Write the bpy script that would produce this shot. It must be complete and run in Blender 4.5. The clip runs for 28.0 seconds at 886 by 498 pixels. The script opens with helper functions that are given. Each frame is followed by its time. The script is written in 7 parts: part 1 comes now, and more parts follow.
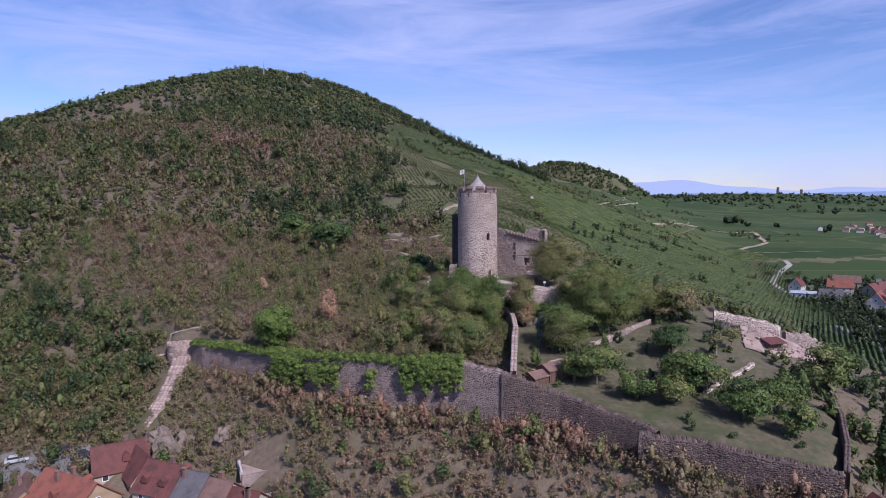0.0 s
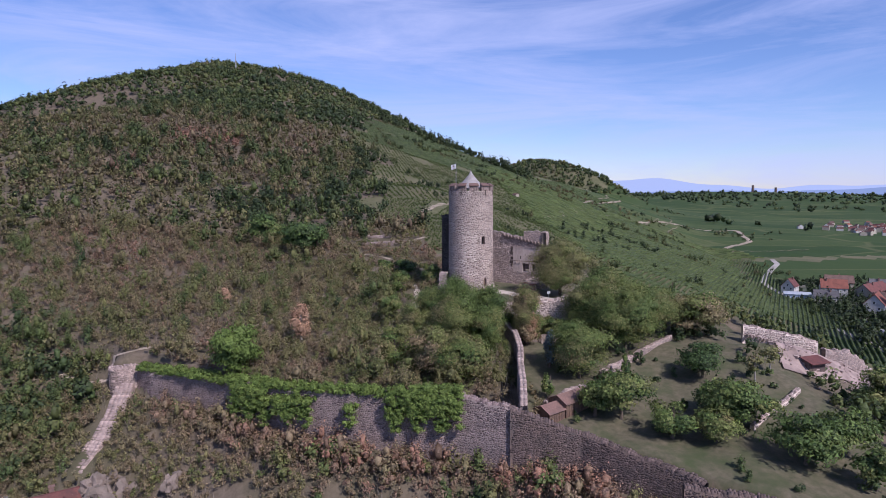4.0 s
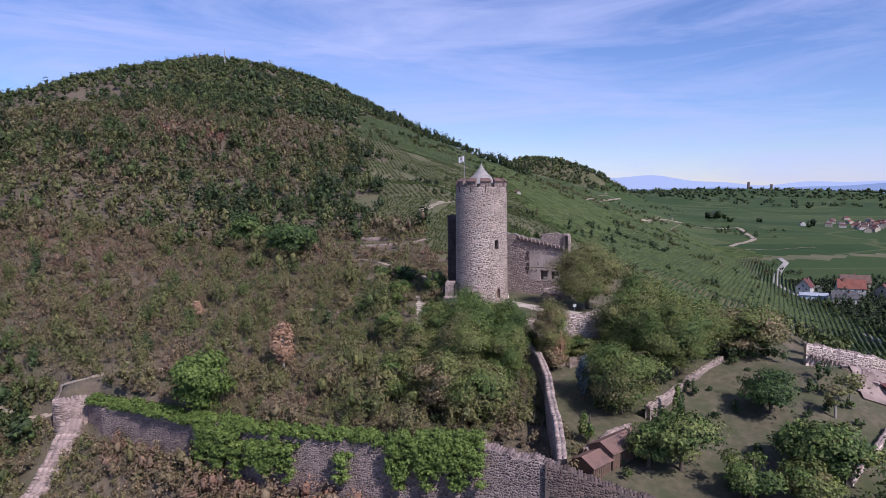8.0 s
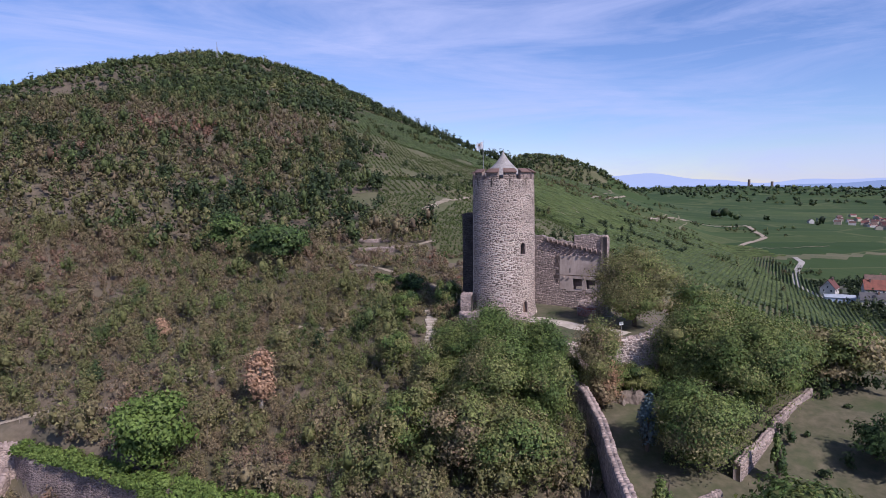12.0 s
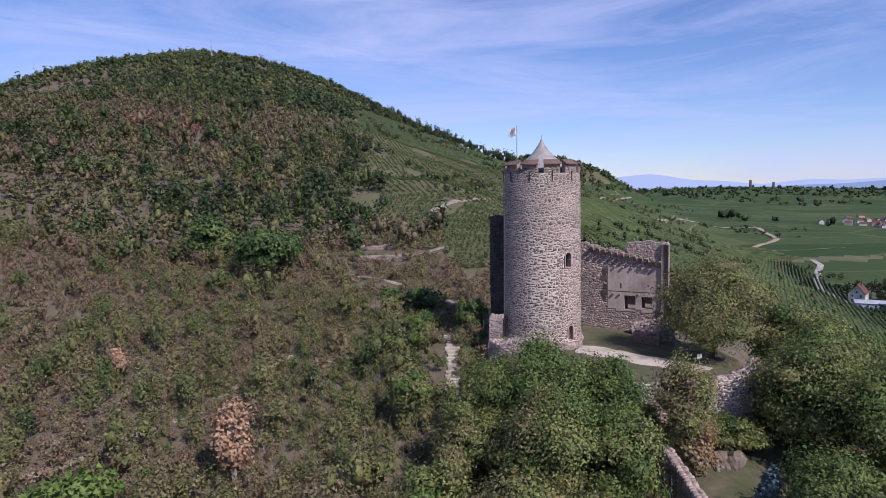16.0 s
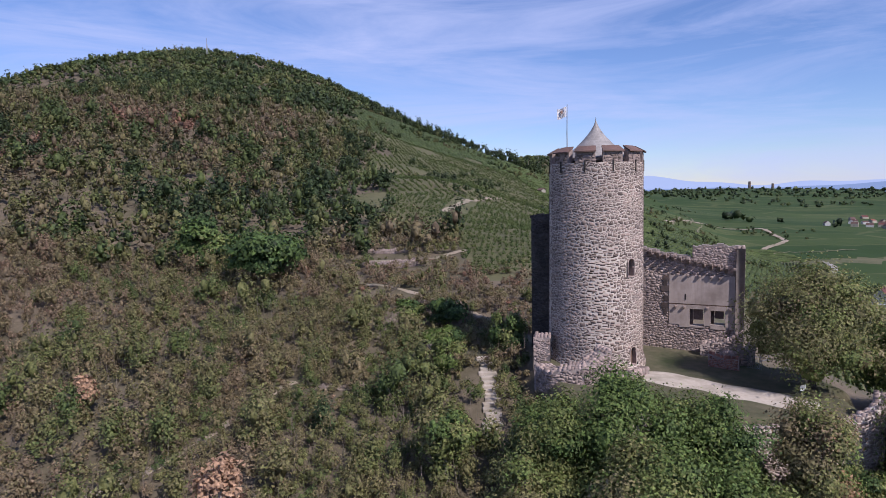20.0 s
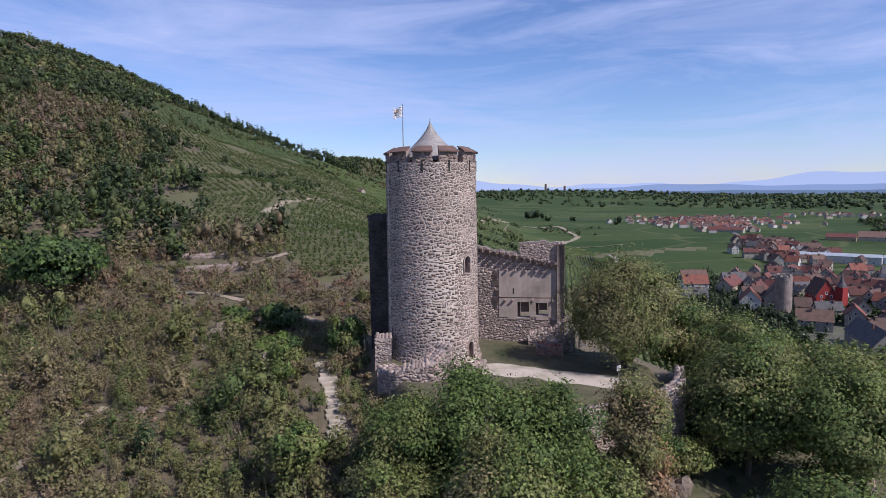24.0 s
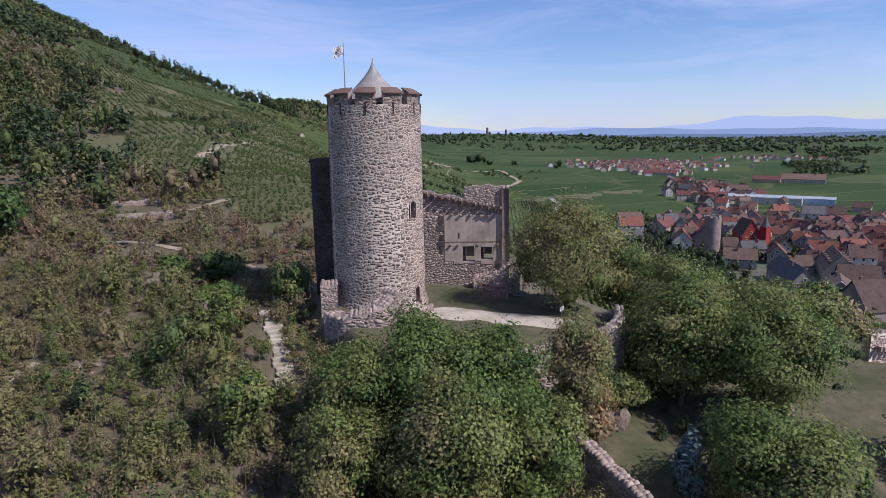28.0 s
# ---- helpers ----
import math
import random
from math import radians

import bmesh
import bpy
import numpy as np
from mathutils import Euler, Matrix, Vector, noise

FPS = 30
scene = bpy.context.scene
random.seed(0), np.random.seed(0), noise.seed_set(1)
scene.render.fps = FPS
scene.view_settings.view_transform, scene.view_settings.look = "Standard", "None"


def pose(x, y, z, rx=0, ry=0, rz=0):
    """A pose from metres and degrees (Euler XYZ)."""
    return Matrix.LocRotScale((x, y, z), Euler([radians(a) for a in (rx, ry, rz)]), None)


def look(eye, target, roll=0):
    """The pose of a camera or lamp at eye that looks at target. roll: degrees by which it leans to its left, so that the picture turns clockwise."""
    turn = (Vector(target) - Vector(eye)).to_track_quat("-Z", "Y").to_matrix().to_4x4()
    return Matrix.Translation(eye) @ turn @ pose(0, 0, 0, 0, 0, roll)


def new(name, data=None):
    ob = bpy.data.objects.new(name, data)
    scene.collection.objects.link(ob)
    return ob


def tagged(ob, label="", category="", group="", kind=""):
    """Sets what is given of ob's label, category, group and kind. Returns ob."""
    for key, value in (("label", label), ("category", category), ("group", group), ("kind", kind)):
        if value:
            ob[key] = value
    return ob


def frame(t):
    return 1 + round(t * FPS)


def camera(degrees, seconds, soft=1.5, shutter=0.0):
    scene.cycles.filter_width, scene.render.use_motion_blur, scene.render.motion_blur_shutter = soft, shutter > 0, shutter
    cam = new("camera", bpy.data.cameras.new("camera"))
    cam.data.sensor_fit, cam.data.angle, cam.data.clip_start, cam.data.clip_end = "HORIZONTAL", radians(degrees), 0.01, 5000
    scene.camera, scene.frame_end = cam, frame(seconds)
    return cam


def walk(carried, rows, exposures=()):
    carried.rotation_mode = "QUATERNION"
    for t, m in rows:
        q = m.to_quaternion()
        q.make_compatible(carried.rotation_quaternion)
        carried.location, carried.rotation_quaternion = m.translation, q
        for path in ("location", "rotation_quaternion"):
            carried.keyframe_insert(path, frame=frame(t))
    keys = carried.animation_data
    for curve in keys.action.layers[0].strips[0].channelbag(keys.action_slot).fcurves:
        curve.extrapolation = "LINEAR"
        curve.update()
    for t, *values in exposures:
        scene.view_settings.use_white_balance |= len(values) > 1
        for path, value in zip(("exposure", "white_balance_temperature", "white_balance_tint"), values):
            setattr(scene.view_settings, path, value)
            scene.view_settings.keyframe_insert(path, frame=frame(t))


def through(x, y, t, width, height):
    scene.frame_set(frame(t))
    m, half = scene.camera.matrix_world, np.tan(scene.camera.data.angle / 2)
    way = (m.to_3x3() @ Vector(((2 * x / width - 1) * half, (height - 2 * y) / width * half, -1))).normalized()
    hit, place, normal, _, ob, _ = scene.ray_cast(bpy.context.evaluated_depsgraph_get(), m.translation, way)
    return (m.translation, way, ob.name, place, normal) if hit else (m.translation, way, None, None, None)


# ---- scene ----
cam = camera(71.46, 28.0, soft=0.7)
PATH = [
    (0, (-15.17, -175.75, 24.29), (-13.69, -125.98, 19.68), -0.35),
    (0.5, (-15.47, -172.96, 24.28), (-13.74, -123.21, 19.62), -0.34),
    (1, (-15.76, -170.24, 24.28), (-13.68, -120.50, 19.65), -0.34),
    (1.5, (-16.04, -167.59, 24.29), (-13.65, -117.86, 19.67), -0.35),
    (2, (-16.30, -165.00, 24.29), (-13.61, -115.29, 19.67), -0.36),
    (2.5, (-16.55, -162.43, 24.28), (-13.67, -112.73, 19.67), -0.37),
    (3, (-16.80, -159.85, 24.25), (-13.72, -110.16, 19.58), -0.38),
    (3.5, (-17.04, -157.22, 24.20), (-13.85, -107.55, 19.47), -0.39),
    (5.5, (-17.73, -146.95, 23.98), (-14.26, -97.30, 19.19), -0.38),
    (6, (-17.85, -144.34, 23.97), (-14.30, -94.69, 19.17), -0.45),
    (6.5, (-17.98, -141.66, 23.96), (-14.41, -92.02, 19.15), -0.52),
    (7, (-18.13, -138.95, 23.93), (-14.50, -89.32, 19.08), -0.57),
    (7.5, (-18.30, -136.22, 23.87), (-14.63, -86.59, 18.98), -0.60),
    (8, (-18.50, -133.50, 23.80), (-14.78, -83.88, 18.88), -0.62),
    (8.5, (-18.71, -130.80, 23.73), (-14.94, -81.19, 18.78), -0.65),
    (9, (-18.93, -128.13, 23.64), (-15.13, -78.53, 18.68), -0.69),
    (9.5, (-19.16, -125.45, 23.53), (-15.33, -75.84, 18.52), -0.72),
    (10, (-19.37, -122.68, 23.37), (-15.60, -73.07, 18.37), -0.76),
    (10.5, (-19.51, -119.80, 23.19), (-15.73, -70.20, 18.17), -0.81),
    (11, (-19.59, -116.83, 23.00), (-15.77, -67.22, 18.01), -0.86),
    (11.5, (-19.68, -113.78, 22.85), (-15.82, -64.18, 17.85), -0.87),
    (12, (-19.79, -110.72, 22.71), (-15.91, -61.12, 17.71), -0.85),
    (12.5, (-19.92, -107.70, 22.58), (-16.02, -58.10, 17.56), -0.84),
    (14.5, (-20.63, -97.00, 22.30), (-16.71, -47.39, 17.39), -1.17),
    (15, (-20.98, -94.23, 22.20), (-17.05, -44.62, 17.33), -1.14),
    (15.5, (-21.36, -91.47, 22.10), (-17.38, -41.87, 17.22), -1.10),
    (16, (-21.72, -88.79, 21.96), (-17.74, -39.19, 17.14), -1.10),
    (16.5, (-22.07, -86.27, 21.79), (-18.10, -36.66, 16.98), -1.14),
    (17, (-22.42, -84.01, 21.61), (-18.54, -34.39, 16.86), -1.18),
    (17.5, (-22.80, -82.01, 21.49), (-18.89, -32.39, 16.73), -1.17),
    (18, (-23.19, -80.14, 21.39), (-19.30, -30.52, 16.65), -1.15),
    (18.5, (-23.58, -78.27, 21.28), (-19.74, -28.64, 16.55), -1.16),
    (19, (-23.98, -76.41, 21.16), (-20.24, -26.77, 16.44), -1.18),
    (19.5, (-24.43, -74.68, 21.06), (-20.72, -25.03, 16.38), -1.18),
    (20, (-24.95, -73.23, 20.99), (-20.74, -23.63, 16.32), -1.16),
    (20.5, (-25.54, -72.18, 20.96), (-19.22, -22.81, 16.27), -1.12),
    (21, (-26.15, -71.53, 20.97), (-15.53, -22.90, 16.26), -1.09),
    (21.5, (-26.65, -71.27, 20.99), (-13.82, -23.18, 16.24), -1.08),
    (23.5, (-27.04, -71.44, 20.80), (-10.51, -24.49, 15.96), -0.94),
    (24, (-27.17, -71.36, 20.83), (-8.65, -25.17, 15.97), -0.91),
    (24.5, (-27.27, -71.26, 20.85), (-7.60, -25.55, 15.98), -0.87),
    (25, (-27.33, -71.18, 20.87), (-6.66, -25.92, 15.95), -0.83),
    (25.5, (-27.38, -71.13, 20.88), (-6.04, -26.17, 16.02), -0.77),
    (26, (-27.41, -71.11, 20.89), (-5.56, -26.40, 16.02), -0.72),
    (26.5, (-27.43, -71.09, 20.89), (-5.23, -26.55, 16.00), -0.71),
    (27, (-27.43, -71.05, 20.88), (-5.11, -26.79, 14.31), -0.74),
    (27.5, (-27.40, -70.95, 20.86), (-5.07, -27.05, 12.29), -0.81),
    (28, (-27.33, -70.75, 20.80), (-4.91, -27.05, 11.44), -0.89),
]
walk(cam, [(t, look(eye, target, roll)) for t, eye, target, roll in PATH], exposures=[(0.0, 0.25, 5980, 24), (10.0, 0.25, 6080, 21), (20.0, 0.25, 6200, 18), (28.0, 0.25, 6250, 14)])
# ---- light ----
SUN_AZ, SUN_EL = radians(-55), radians(45)
world = bpy.data.worlds.new("sky")
scene.world = world
world.use_nodes = True
wn, wl = world.node_tree.nodes, world.node_tree.links
wn.clear()
sky_tex = wn.new("ShaderNodeTexSky")
sky_tex.sky_type, sky_tex.sun_disc = "NISHITA", False
sky_tex.sun_elevation, sky_tex.sun_rotation = SUN_EL, radians(90) - SUN_AZ
sky_tex.air_density, sky_tex.dust_density, sky_tex.ozone_density, sky_tex.altitude = 1.0, 0.1, 4.0, 300
coords = wn.new("ShaderNodeTexCoord")
stretch = wn.new("ShaderNodeMapping")
stretch.inputs["Rotation"].default_value = (0.0, radians(10), radians(-25))
stretch.inputs["Scale"].default_value = (1.2, 2.0, 9.0)
wisps = wn.new("ShaderNodeTexNoise")
wisps.inputs["Scale"].default_value, wisps.inputs["Detail"].default_value, wisps.inputs["Roughness"].default_value = 1.6, 7.0, 0.62
wisps.inputs["Distortion"].default_value = 0.6
veil = wn.new("ShaderNodeMapRange")
veil.inputs["From Min"].default_value, veil.inputs["From Max"].default_value = 0.41, 0.76
veil.inputs["To Max"].default_value = 0.85
cirrus = wn.new("ShaderNodeMixRGB")
cirrus.inputs["Color2"].default_value = (5.4, 5.9, 7.2, 1)
glow = wn.new("ShaderNodeBackground")
glow.inputs["Strength"].default_value = 0.092
out = wn.new("ShaderNodeOutputWorld")
wl.new(coords.outputs["Generated"], stretch.inputs["Vector"])
wl.new(stretch.outputs["Vector"], wisps.inputs["Vector"])
wl.new(wisps.outputs["Fac"], veil.inputs["Value"])
wl.new(veil.outputs["Result"], cirrus.inputs["Fac"])
wl.new(sky_tex.outputs["Color"], cirrus.inputs["Color1"])
air = wn.new("ShaderNodeMixRGB")
air.blend_type = "MULTIPLY"
air.inputs["Fac"].default_value, air.inputs["Color2"].default_value = 1.0, (0.93, 0.975, 1.20, 1)
wl.new(cirrus.outputs["Color"], air.inputs["Color1"])
wl.new(air.outputs["Color"], glow.inputs["Color"])
wl.new(glow.outputs["Background"], out.inputs["Surface"])
sun_data = bpy.data.lights.new("sun", "SUN")
sun_data.energy, sun_data.angle, sun_data.color = 4.2, radians(0.55), (1.0, 0.95, 0.88)
sun = new("sun", sun_data)
sun.matrix_world = look((math.cos(SUN_AZ) * math.cos(SUN_EL) * 300, math.sin(SUN_AZ) * math.cos(SUN_EL) * 300, math.sin(SUN_EL) * 300), (0, 0, 0))
scene.view_settings.exposure = 0.0

# ---- materials ----


def blend(nodes, links, fac, a, b, how="MIX"):
    """A mixed colour; a and b are colours or sockets."""
    mix = nodes.new("ShaderNodeMixRGB")
    mix.blend_type = how
    for key, v in (("Fac", fac), ("Color1", a), ("Color2", b)):
        if isinstance(v, bpy.types.NodeSocket):
            links.new(v, mix.inputs[key])
        elif key == "Fac":
            mix.inputs[key].default_value = v
        else:
            mix.inputs[key].default_value = (*v, 1)
    return mix.outputs["Color"]


def spread(nodes, links, socket, lo, hi):
    r = nodes.new("ShaderNodeMapRange")
    r.inputs["From Min"].default_value, r.inputs["From Max"].default_value = lo, hi
    links.new(socket, r.inputs["Value"])
    return r.outputs["Result"]


def noise_at(nodes, links, scale, detail=4.0, rough=0.55, stretched=None):
    co = nodes.new("ShaderNodeTexCoord").outputs["Object"]
    if stretched:
        m = nodes.new("ShaderNodeMapping")
        m.inputs["Scale"].default_value = stretched
        links.new(co, m.inputs["Vector"])
        co = m.outputs["Vector"]
    n = nodes.new("ShaderNodeTexNoise")
    n.inputs["Scale"].default_value, n.inputs["Detail"].default_value, n.inputs["Roughness"].default_value = scale, detail, rough
    links.new(co, n.inputs["Vector"])
    return n.outputs["Fac"]


def surface(name, base, second, grain=3.0, stain=None, stain_scale=0.25, rough=0.85, bump=0.3, vary="", amount=0.35, metal=0.0, depth=0.03, stretched=None):
    """A two-scale weathered surface: grain between base and second, wide stains, relief, and piece-to-piece variation."""
    m = bpy.data.materials.new(name)
    m.use_nodes = True
    nodes, links = m.node_tree.nodes, m.node_tree.links
    b = nodes["Principled BSDF"]
    b.inputs["Roughness"].default_value, b.inputs["Metallic"].default_value = rough, metal
    b.inputs["Specular IOR Level"].default_value = 0.3
    fine = noise_at(nodes, links, grain, 6.0, 0.62, stretched)
    col = blend(nodes, links, spread(nodes, links, fine, 0.32, 0.68), base, second)
    if stain:
        wide = noise_at(nodes, links, stain_scale, 5.0, 0.6)
        col = blend(nodes, links, spread(nodes, links, wide, 0.45, 0.7), col, stain)
    if vary:
        if vary == "object":
            rnd = nodes.new("ShaderNodeObjectInfo").outputs["Random"]
        else:
            rnd = nodes.new("ShaderNodeNewGeometry").outputs["Random Per Island"]
        hsv = nodes.new("ShaderNodeHueSaturation")
        r = nodes.new("ShaderNodeMapRange")
        r.inputs["To Min"].default_value, r.inputs["To Max"].default_value = 1 - amount, 1 + amount
        links.new(rnd, r.inputs["Value"])
        links.new(r.outputs["Result"], hsv.inputs["Value"])
        links.new(col, hsv.inputs["Color"])
        col = hsv.outputs["Color"]
    links.new(col, b.inputs["Base Color"])
    if bump:
        bm_ = nodes.new("ShaderNodeBump")
        bm_.inputs["Strength"].default_value, bm_.inputs["Distance"].default_value = bump, depth
        links.new(fine, bm_.inputs["Height"])
        links.new(bm_.outputs["Normal"], b.inputs["Normal"])
    return m


def leafage(name, stops, spotty=0.35, through=0.25, grain=2.6, relief_=0.16):
    """Leaves: hue from each plant's own tint, brightness from leaf to leaf, some light through the blade."""
    m = bpy.data.materials.new(name)
    m.use_nodes = True
    nodes, links = m.node_tree.nodes, m.node_tree.links
    b = nodes["Principled BSDF"]
    b.inputs["Roughness"].default_value, b.inputs["Specular IOR Level"].default_value = 0.6, 0.25
    at = nodes.new("ShaderNodeAttribute")
    at.attribute_name = "tint"
    ramp = nodes.new("ShaderNodeValToRGB")
    ramp.color_ramp.elements[0].position, ramp.color_ramp.elements[0].color = stops[0][0], (*stops[0][1], 1)
    ramp.color_ramp.elements[1].position, ramp.color_ramp.elements[1].color = stops[-1][0], (*stops[-1][1], 1)
    for p, c in stops[1:-1]:
        ramp.color_ramp.elements.new(p).color = (*c, 1)
    links.new(at.outputs["Fac"], ramp.inputs["Fac"])
    rnd = nodes.new("ShaderNodeNewGeometry").outputs["Random Per Island"]
    r = nodes.new("ShaderNodeMapRange")
    r.inputs["To Min"].default_value, r.inputs["To Max"].default_value = 1 - spotty, 1 + spotty
    links.new(rnd, r.inputs["Value"])
    own = nodes.new("ShaderNodeMath")
    own.operation = "MULTIPLY"
    own.inputs[1].default_value = 917.3
    links.new(at.outputs["Fac"], own.inputs[0])
    part_ = nodes.new("ShaderNodeMath")
    part_.operation = "FRACT"
    links.new(own.outputs["Value"], part_.inputs[0])
    each = nodes.new("ShaderNodeMapRange")
    each.inputs["To Min"].default_value, each.inputs["To Max"].default_value = 0.84, 1.16
    links.new(part_.outputs["Value"], each.inputs["Value"])
    both = nodes.new("ShaderNodeMath")
    both.operation = "MULTIPLY"
    links.new(each.outputs["Result"], both.inputs[0])
    hsv = nodes.new("ShaderNodeHueSaturation")
    links.new(ramp.outputs["Color"], hsv.inputs["Color"])
    fine = noise_at(nodes, links, grain, 4.0, 0.7)
    mottle = nodes.new("ShaderNodeMapRange")
    for k_, v_ in (("From Min", 0.30), ("From Max", 0.70), ("To Min", 0.62), ("To Max", 1.38)):
        mottle.inputs[k_].default_value = v_
    links.new(fine, mottle.inputs["Value"])
    links.new(mottle.outputs["Result"], both.inputs[1])
    third = nodes.new("ShaderNodeMath")
    third.operation = "MULTIPLY"
    links.new(both.outputs["Value"], third.inputs[0])
    links.new(r.outputs["Result"], third.inputs[1])
    links.new(third.outputs["Value"], hsv.inputs["Value"])
    knobs = nodes.new("ShaderNodeBump")
    knobs.inputs["Strength"].default_value, knobs.inputs["Distance"].default_value = 0.5, relief_
    links.new(fine, knobs.inputs["Height"])
    links.new(knobs.outputs["Normal"], b.inputs["Normal"])
    links.new(hsv.outputs["Color"], b.inputs["Base Color"])
    tr = nodes.new("ShaderNodeBsdfTranslucent")
    links.new(hsv.outputs["Color"], tr.inputs["Color"])
    mix = nodes.new("ShaderNodeMixShader")
    mix.inputs["Fac"].default_value = through
    links.new(b.outputs["BSDF"], mix.inputs[1])
    links.new(tr.outputs["BSDF"], mix.inputs[2])
    links.new(mix.outputs["Shader"], nodes["Material Output"].inputs["Surface"])
    return m


STONE = surface("rubble_stone", (0.185, 0.134, 0.114), (0.31, 0.235, 0.198), 4.0, (0.155, 0.12, 0.108), 0.5, 0.9, 0.5, "island", 0.42)
STONE_PIECE = surface("rubble_stone_piece", (0.185, 0.134, 0.114), (0.31, 0.235, 0.198), 4.0, (0.155, 0.12, 0.108), 0.5, 0.9, 0.5, "object", 0.42)
PINK_STONE = surface("pink_stone", (0.27, 0.200, 0.176), (0.39, 0.305, 0.265), 4.0, (0.19, 0.145, 0.135), 0.4, 0.9, 0.5, "island", 0.35)
MORTAR = surface("lime_mortar", (0.50, 0.42, 0.36), (0.62, 0.53, 0.46), 3.0, (0.38, 0.315, 0.27), 0.3, 0.95, 0.5)
WALL_CORE = surface("wall_core", (0.22, 0.175, 0.158), (0.31, 0.255, 0.228), 2.5, (0.15, 0.125, 0.115), 0.3, 0.95, 0.7, depth=0.08)
PLASTER = surface("old_plaster", (0.33, 0.265, 0.235), (0.44, 0.36, 0.32), 1.6, (0.25, 0.20, 0.175), 0.4, 0.9, 0.15, stretched=(1, 1, 0.16))
TILE_BROWN = surface("brown_tile", (0.135, 0.078, 0.064), (0.20, 0.12, 0.098), 5.0, (0.10, 0.068, 0.058), 0.6, 0.75, 0.4, "island", 0.25)
ZINC = surface("grey_shingle", (0.22, 0.20, 0.19), (0.32, 0.295, 0.28), 6.0, (0.18, 0.16, 0.15), 0.9, 0.55, 0.3, "island", 0.18)
METAL = surface("painted_metal", (0.25, 0.25, 0.26), (0.32, 0.32, 0.33), 8.0, rough=0.45, bump=0.05, metal=0.4)
WHITE = surface("white_paint", (0.74, 0.72, 0.69), (0.82, 0.80, 0.77), 3.0, (0.62, 0.59, 0.55), 0.7, 0.8, 0.1)
WHITE_RENDER = surface("white_render", (0.458, 0.440, 0.414), (0.528, 0.510, 0.484), 3.0, (0.370, 0.352, 0.326), 0.5, 0.85, 0.1)
CREAM = surface("cream_render", (0.340, 0.302, 0.238), (0.408, 0.365, 0.293), 3.0, (0.289, 0.255, 0.204), 0.5, 0.85, 0.1)
GREY_RENDER = surface("grey_render", (0.230, 0.212, 0.200), (0.306, 0.285, 0.264), 3.0, (0.187, 0.170, 0.162), 0.5, 0.88, 0.1)
OCHRE = surface("ochre_render", (0.340, 0.238, 0.153), (0.399, 0.289, 0.187), 3.0, (0.281, 0.204, 0.136), 0.5, 0.88, 0.1)
RED_RENDER = surface("red_render", (0.26, 0.032, 0.032), (0.32, 0.045, 0.04), 3.0, (0.20, 0.028, 0.028), 0.5, 0.85, 0.1)
BLUE_RENDER = surface("blue_render", (0.33, 0.42, 0.55), (0.42, 0.50, 0.62), 3.0, (0.27, 0.34, 0.44), 0.5, 0.85, 0.1)
ROOF_RED = surface("red_roof_tile", (0.106, 0.039, 0.034), (0.149, 0.057, 0.048), 6.0, (0.072, 0.034, 0.031), 0.5, 0.8, 0.5, "object", 0.22)
ROOF_ORANGE = surface("orange_roof_tile", (0.180, 0.061, 0.043), (0.225, 0.083, 0.058), 6.0, (0.126, 0.050, 0.038), 0.5, 0.8, 0.5, "object", 0.2)
ROOF_BROWN = surface("brown_roof_tile", (0.084, 0.050, 0.043), (0.124, 0.072, 0.061), 6.0, (0.060, 0.042, 0.038), 0.5, 0.8, 0.5, "object", 0.25)
ROOF_SLATE = surface("slate_roof", (0.076, 0.072, 0.076), (0.119, 0.111, 0.115), 6.0, (0.060, 0.055, 0.060), 0.5, 0.7, 0.4, "object", 0.2)
ROOF_TAN = surface("pale_roof_tile", (0.140, 0.082, 0.066), (0.187, 0.115, 0.092), 6.0, (0.102, 0.066, 0.054), 0.5, 0.8, 0.4, "object", 0.18)
SHEET = surface("sheet_metal_roof", (0.30, 0.325, 0.36), (0.37, 0.395, 0.43), 2.0, (0.24, 0.26, 0.29), 0.2, 0.5, 0.1)
GLASS = surface("window_glass", (0.03, 0.035, 0.045), (0.05, 0.055, 0.065), 2.0, rough=0.15, bump=0.0)
DARK = surface("dark_interior", (0.02, 0.018, 0.016), (0.035, 0.03, 0.027), 2.0, bump=0.0)
OLD_WOOD = surface("weathered_wood", (0.12, 0.075, 0.055), (0.19, 0.12, 0.085), 9.0, (0.09, 0.06, 0.05), 0.8, 0.85, 0.5, stretched=(1, 1, 0.15))
BARK = surface("bark", (0.085, 0.065, 0.05), (0.14, 0.11, 0.085), 7.0, (0.06, 0.05, 0.042), 1.0, 0.95, 0.6)
PALE_BARK = surface("pale_bark", (0.26, 0.23, 0.20), (0.34, 0.30, 0.26), 7.0, (0.18, 0.16, 0.14), 1.0, 0.95, 0.5)
GRAVEL = surface("pale_gravel", (0.40, 0.34, 0.285), (0.50, 0.43, 0.365), 2.0, (0.27, 0.235, 0.18), 0.3, 0.95, 0.4)
TRACK = surface("vineyard_track", (0.27, 0.215, 0.165), (0.36, 0.295, 0.23), 0.8, (0.17, 0.15, 0.095), 0.05, 0.95, 0.3)
CONCRETE = surface("pale_concrete", (0.30, 0.275, 0.245), (0.38, 0.35, 0.315), 1.0, (0.22, 0.205, 0.18), 0.08, 0.9, 0.2)
TWIG = surface("dry_twig", (0.15, 0.122, 0.10), (0.23, 0.19, 0.16), 3.0, bump=0.0, vary="island", amount=0.4)
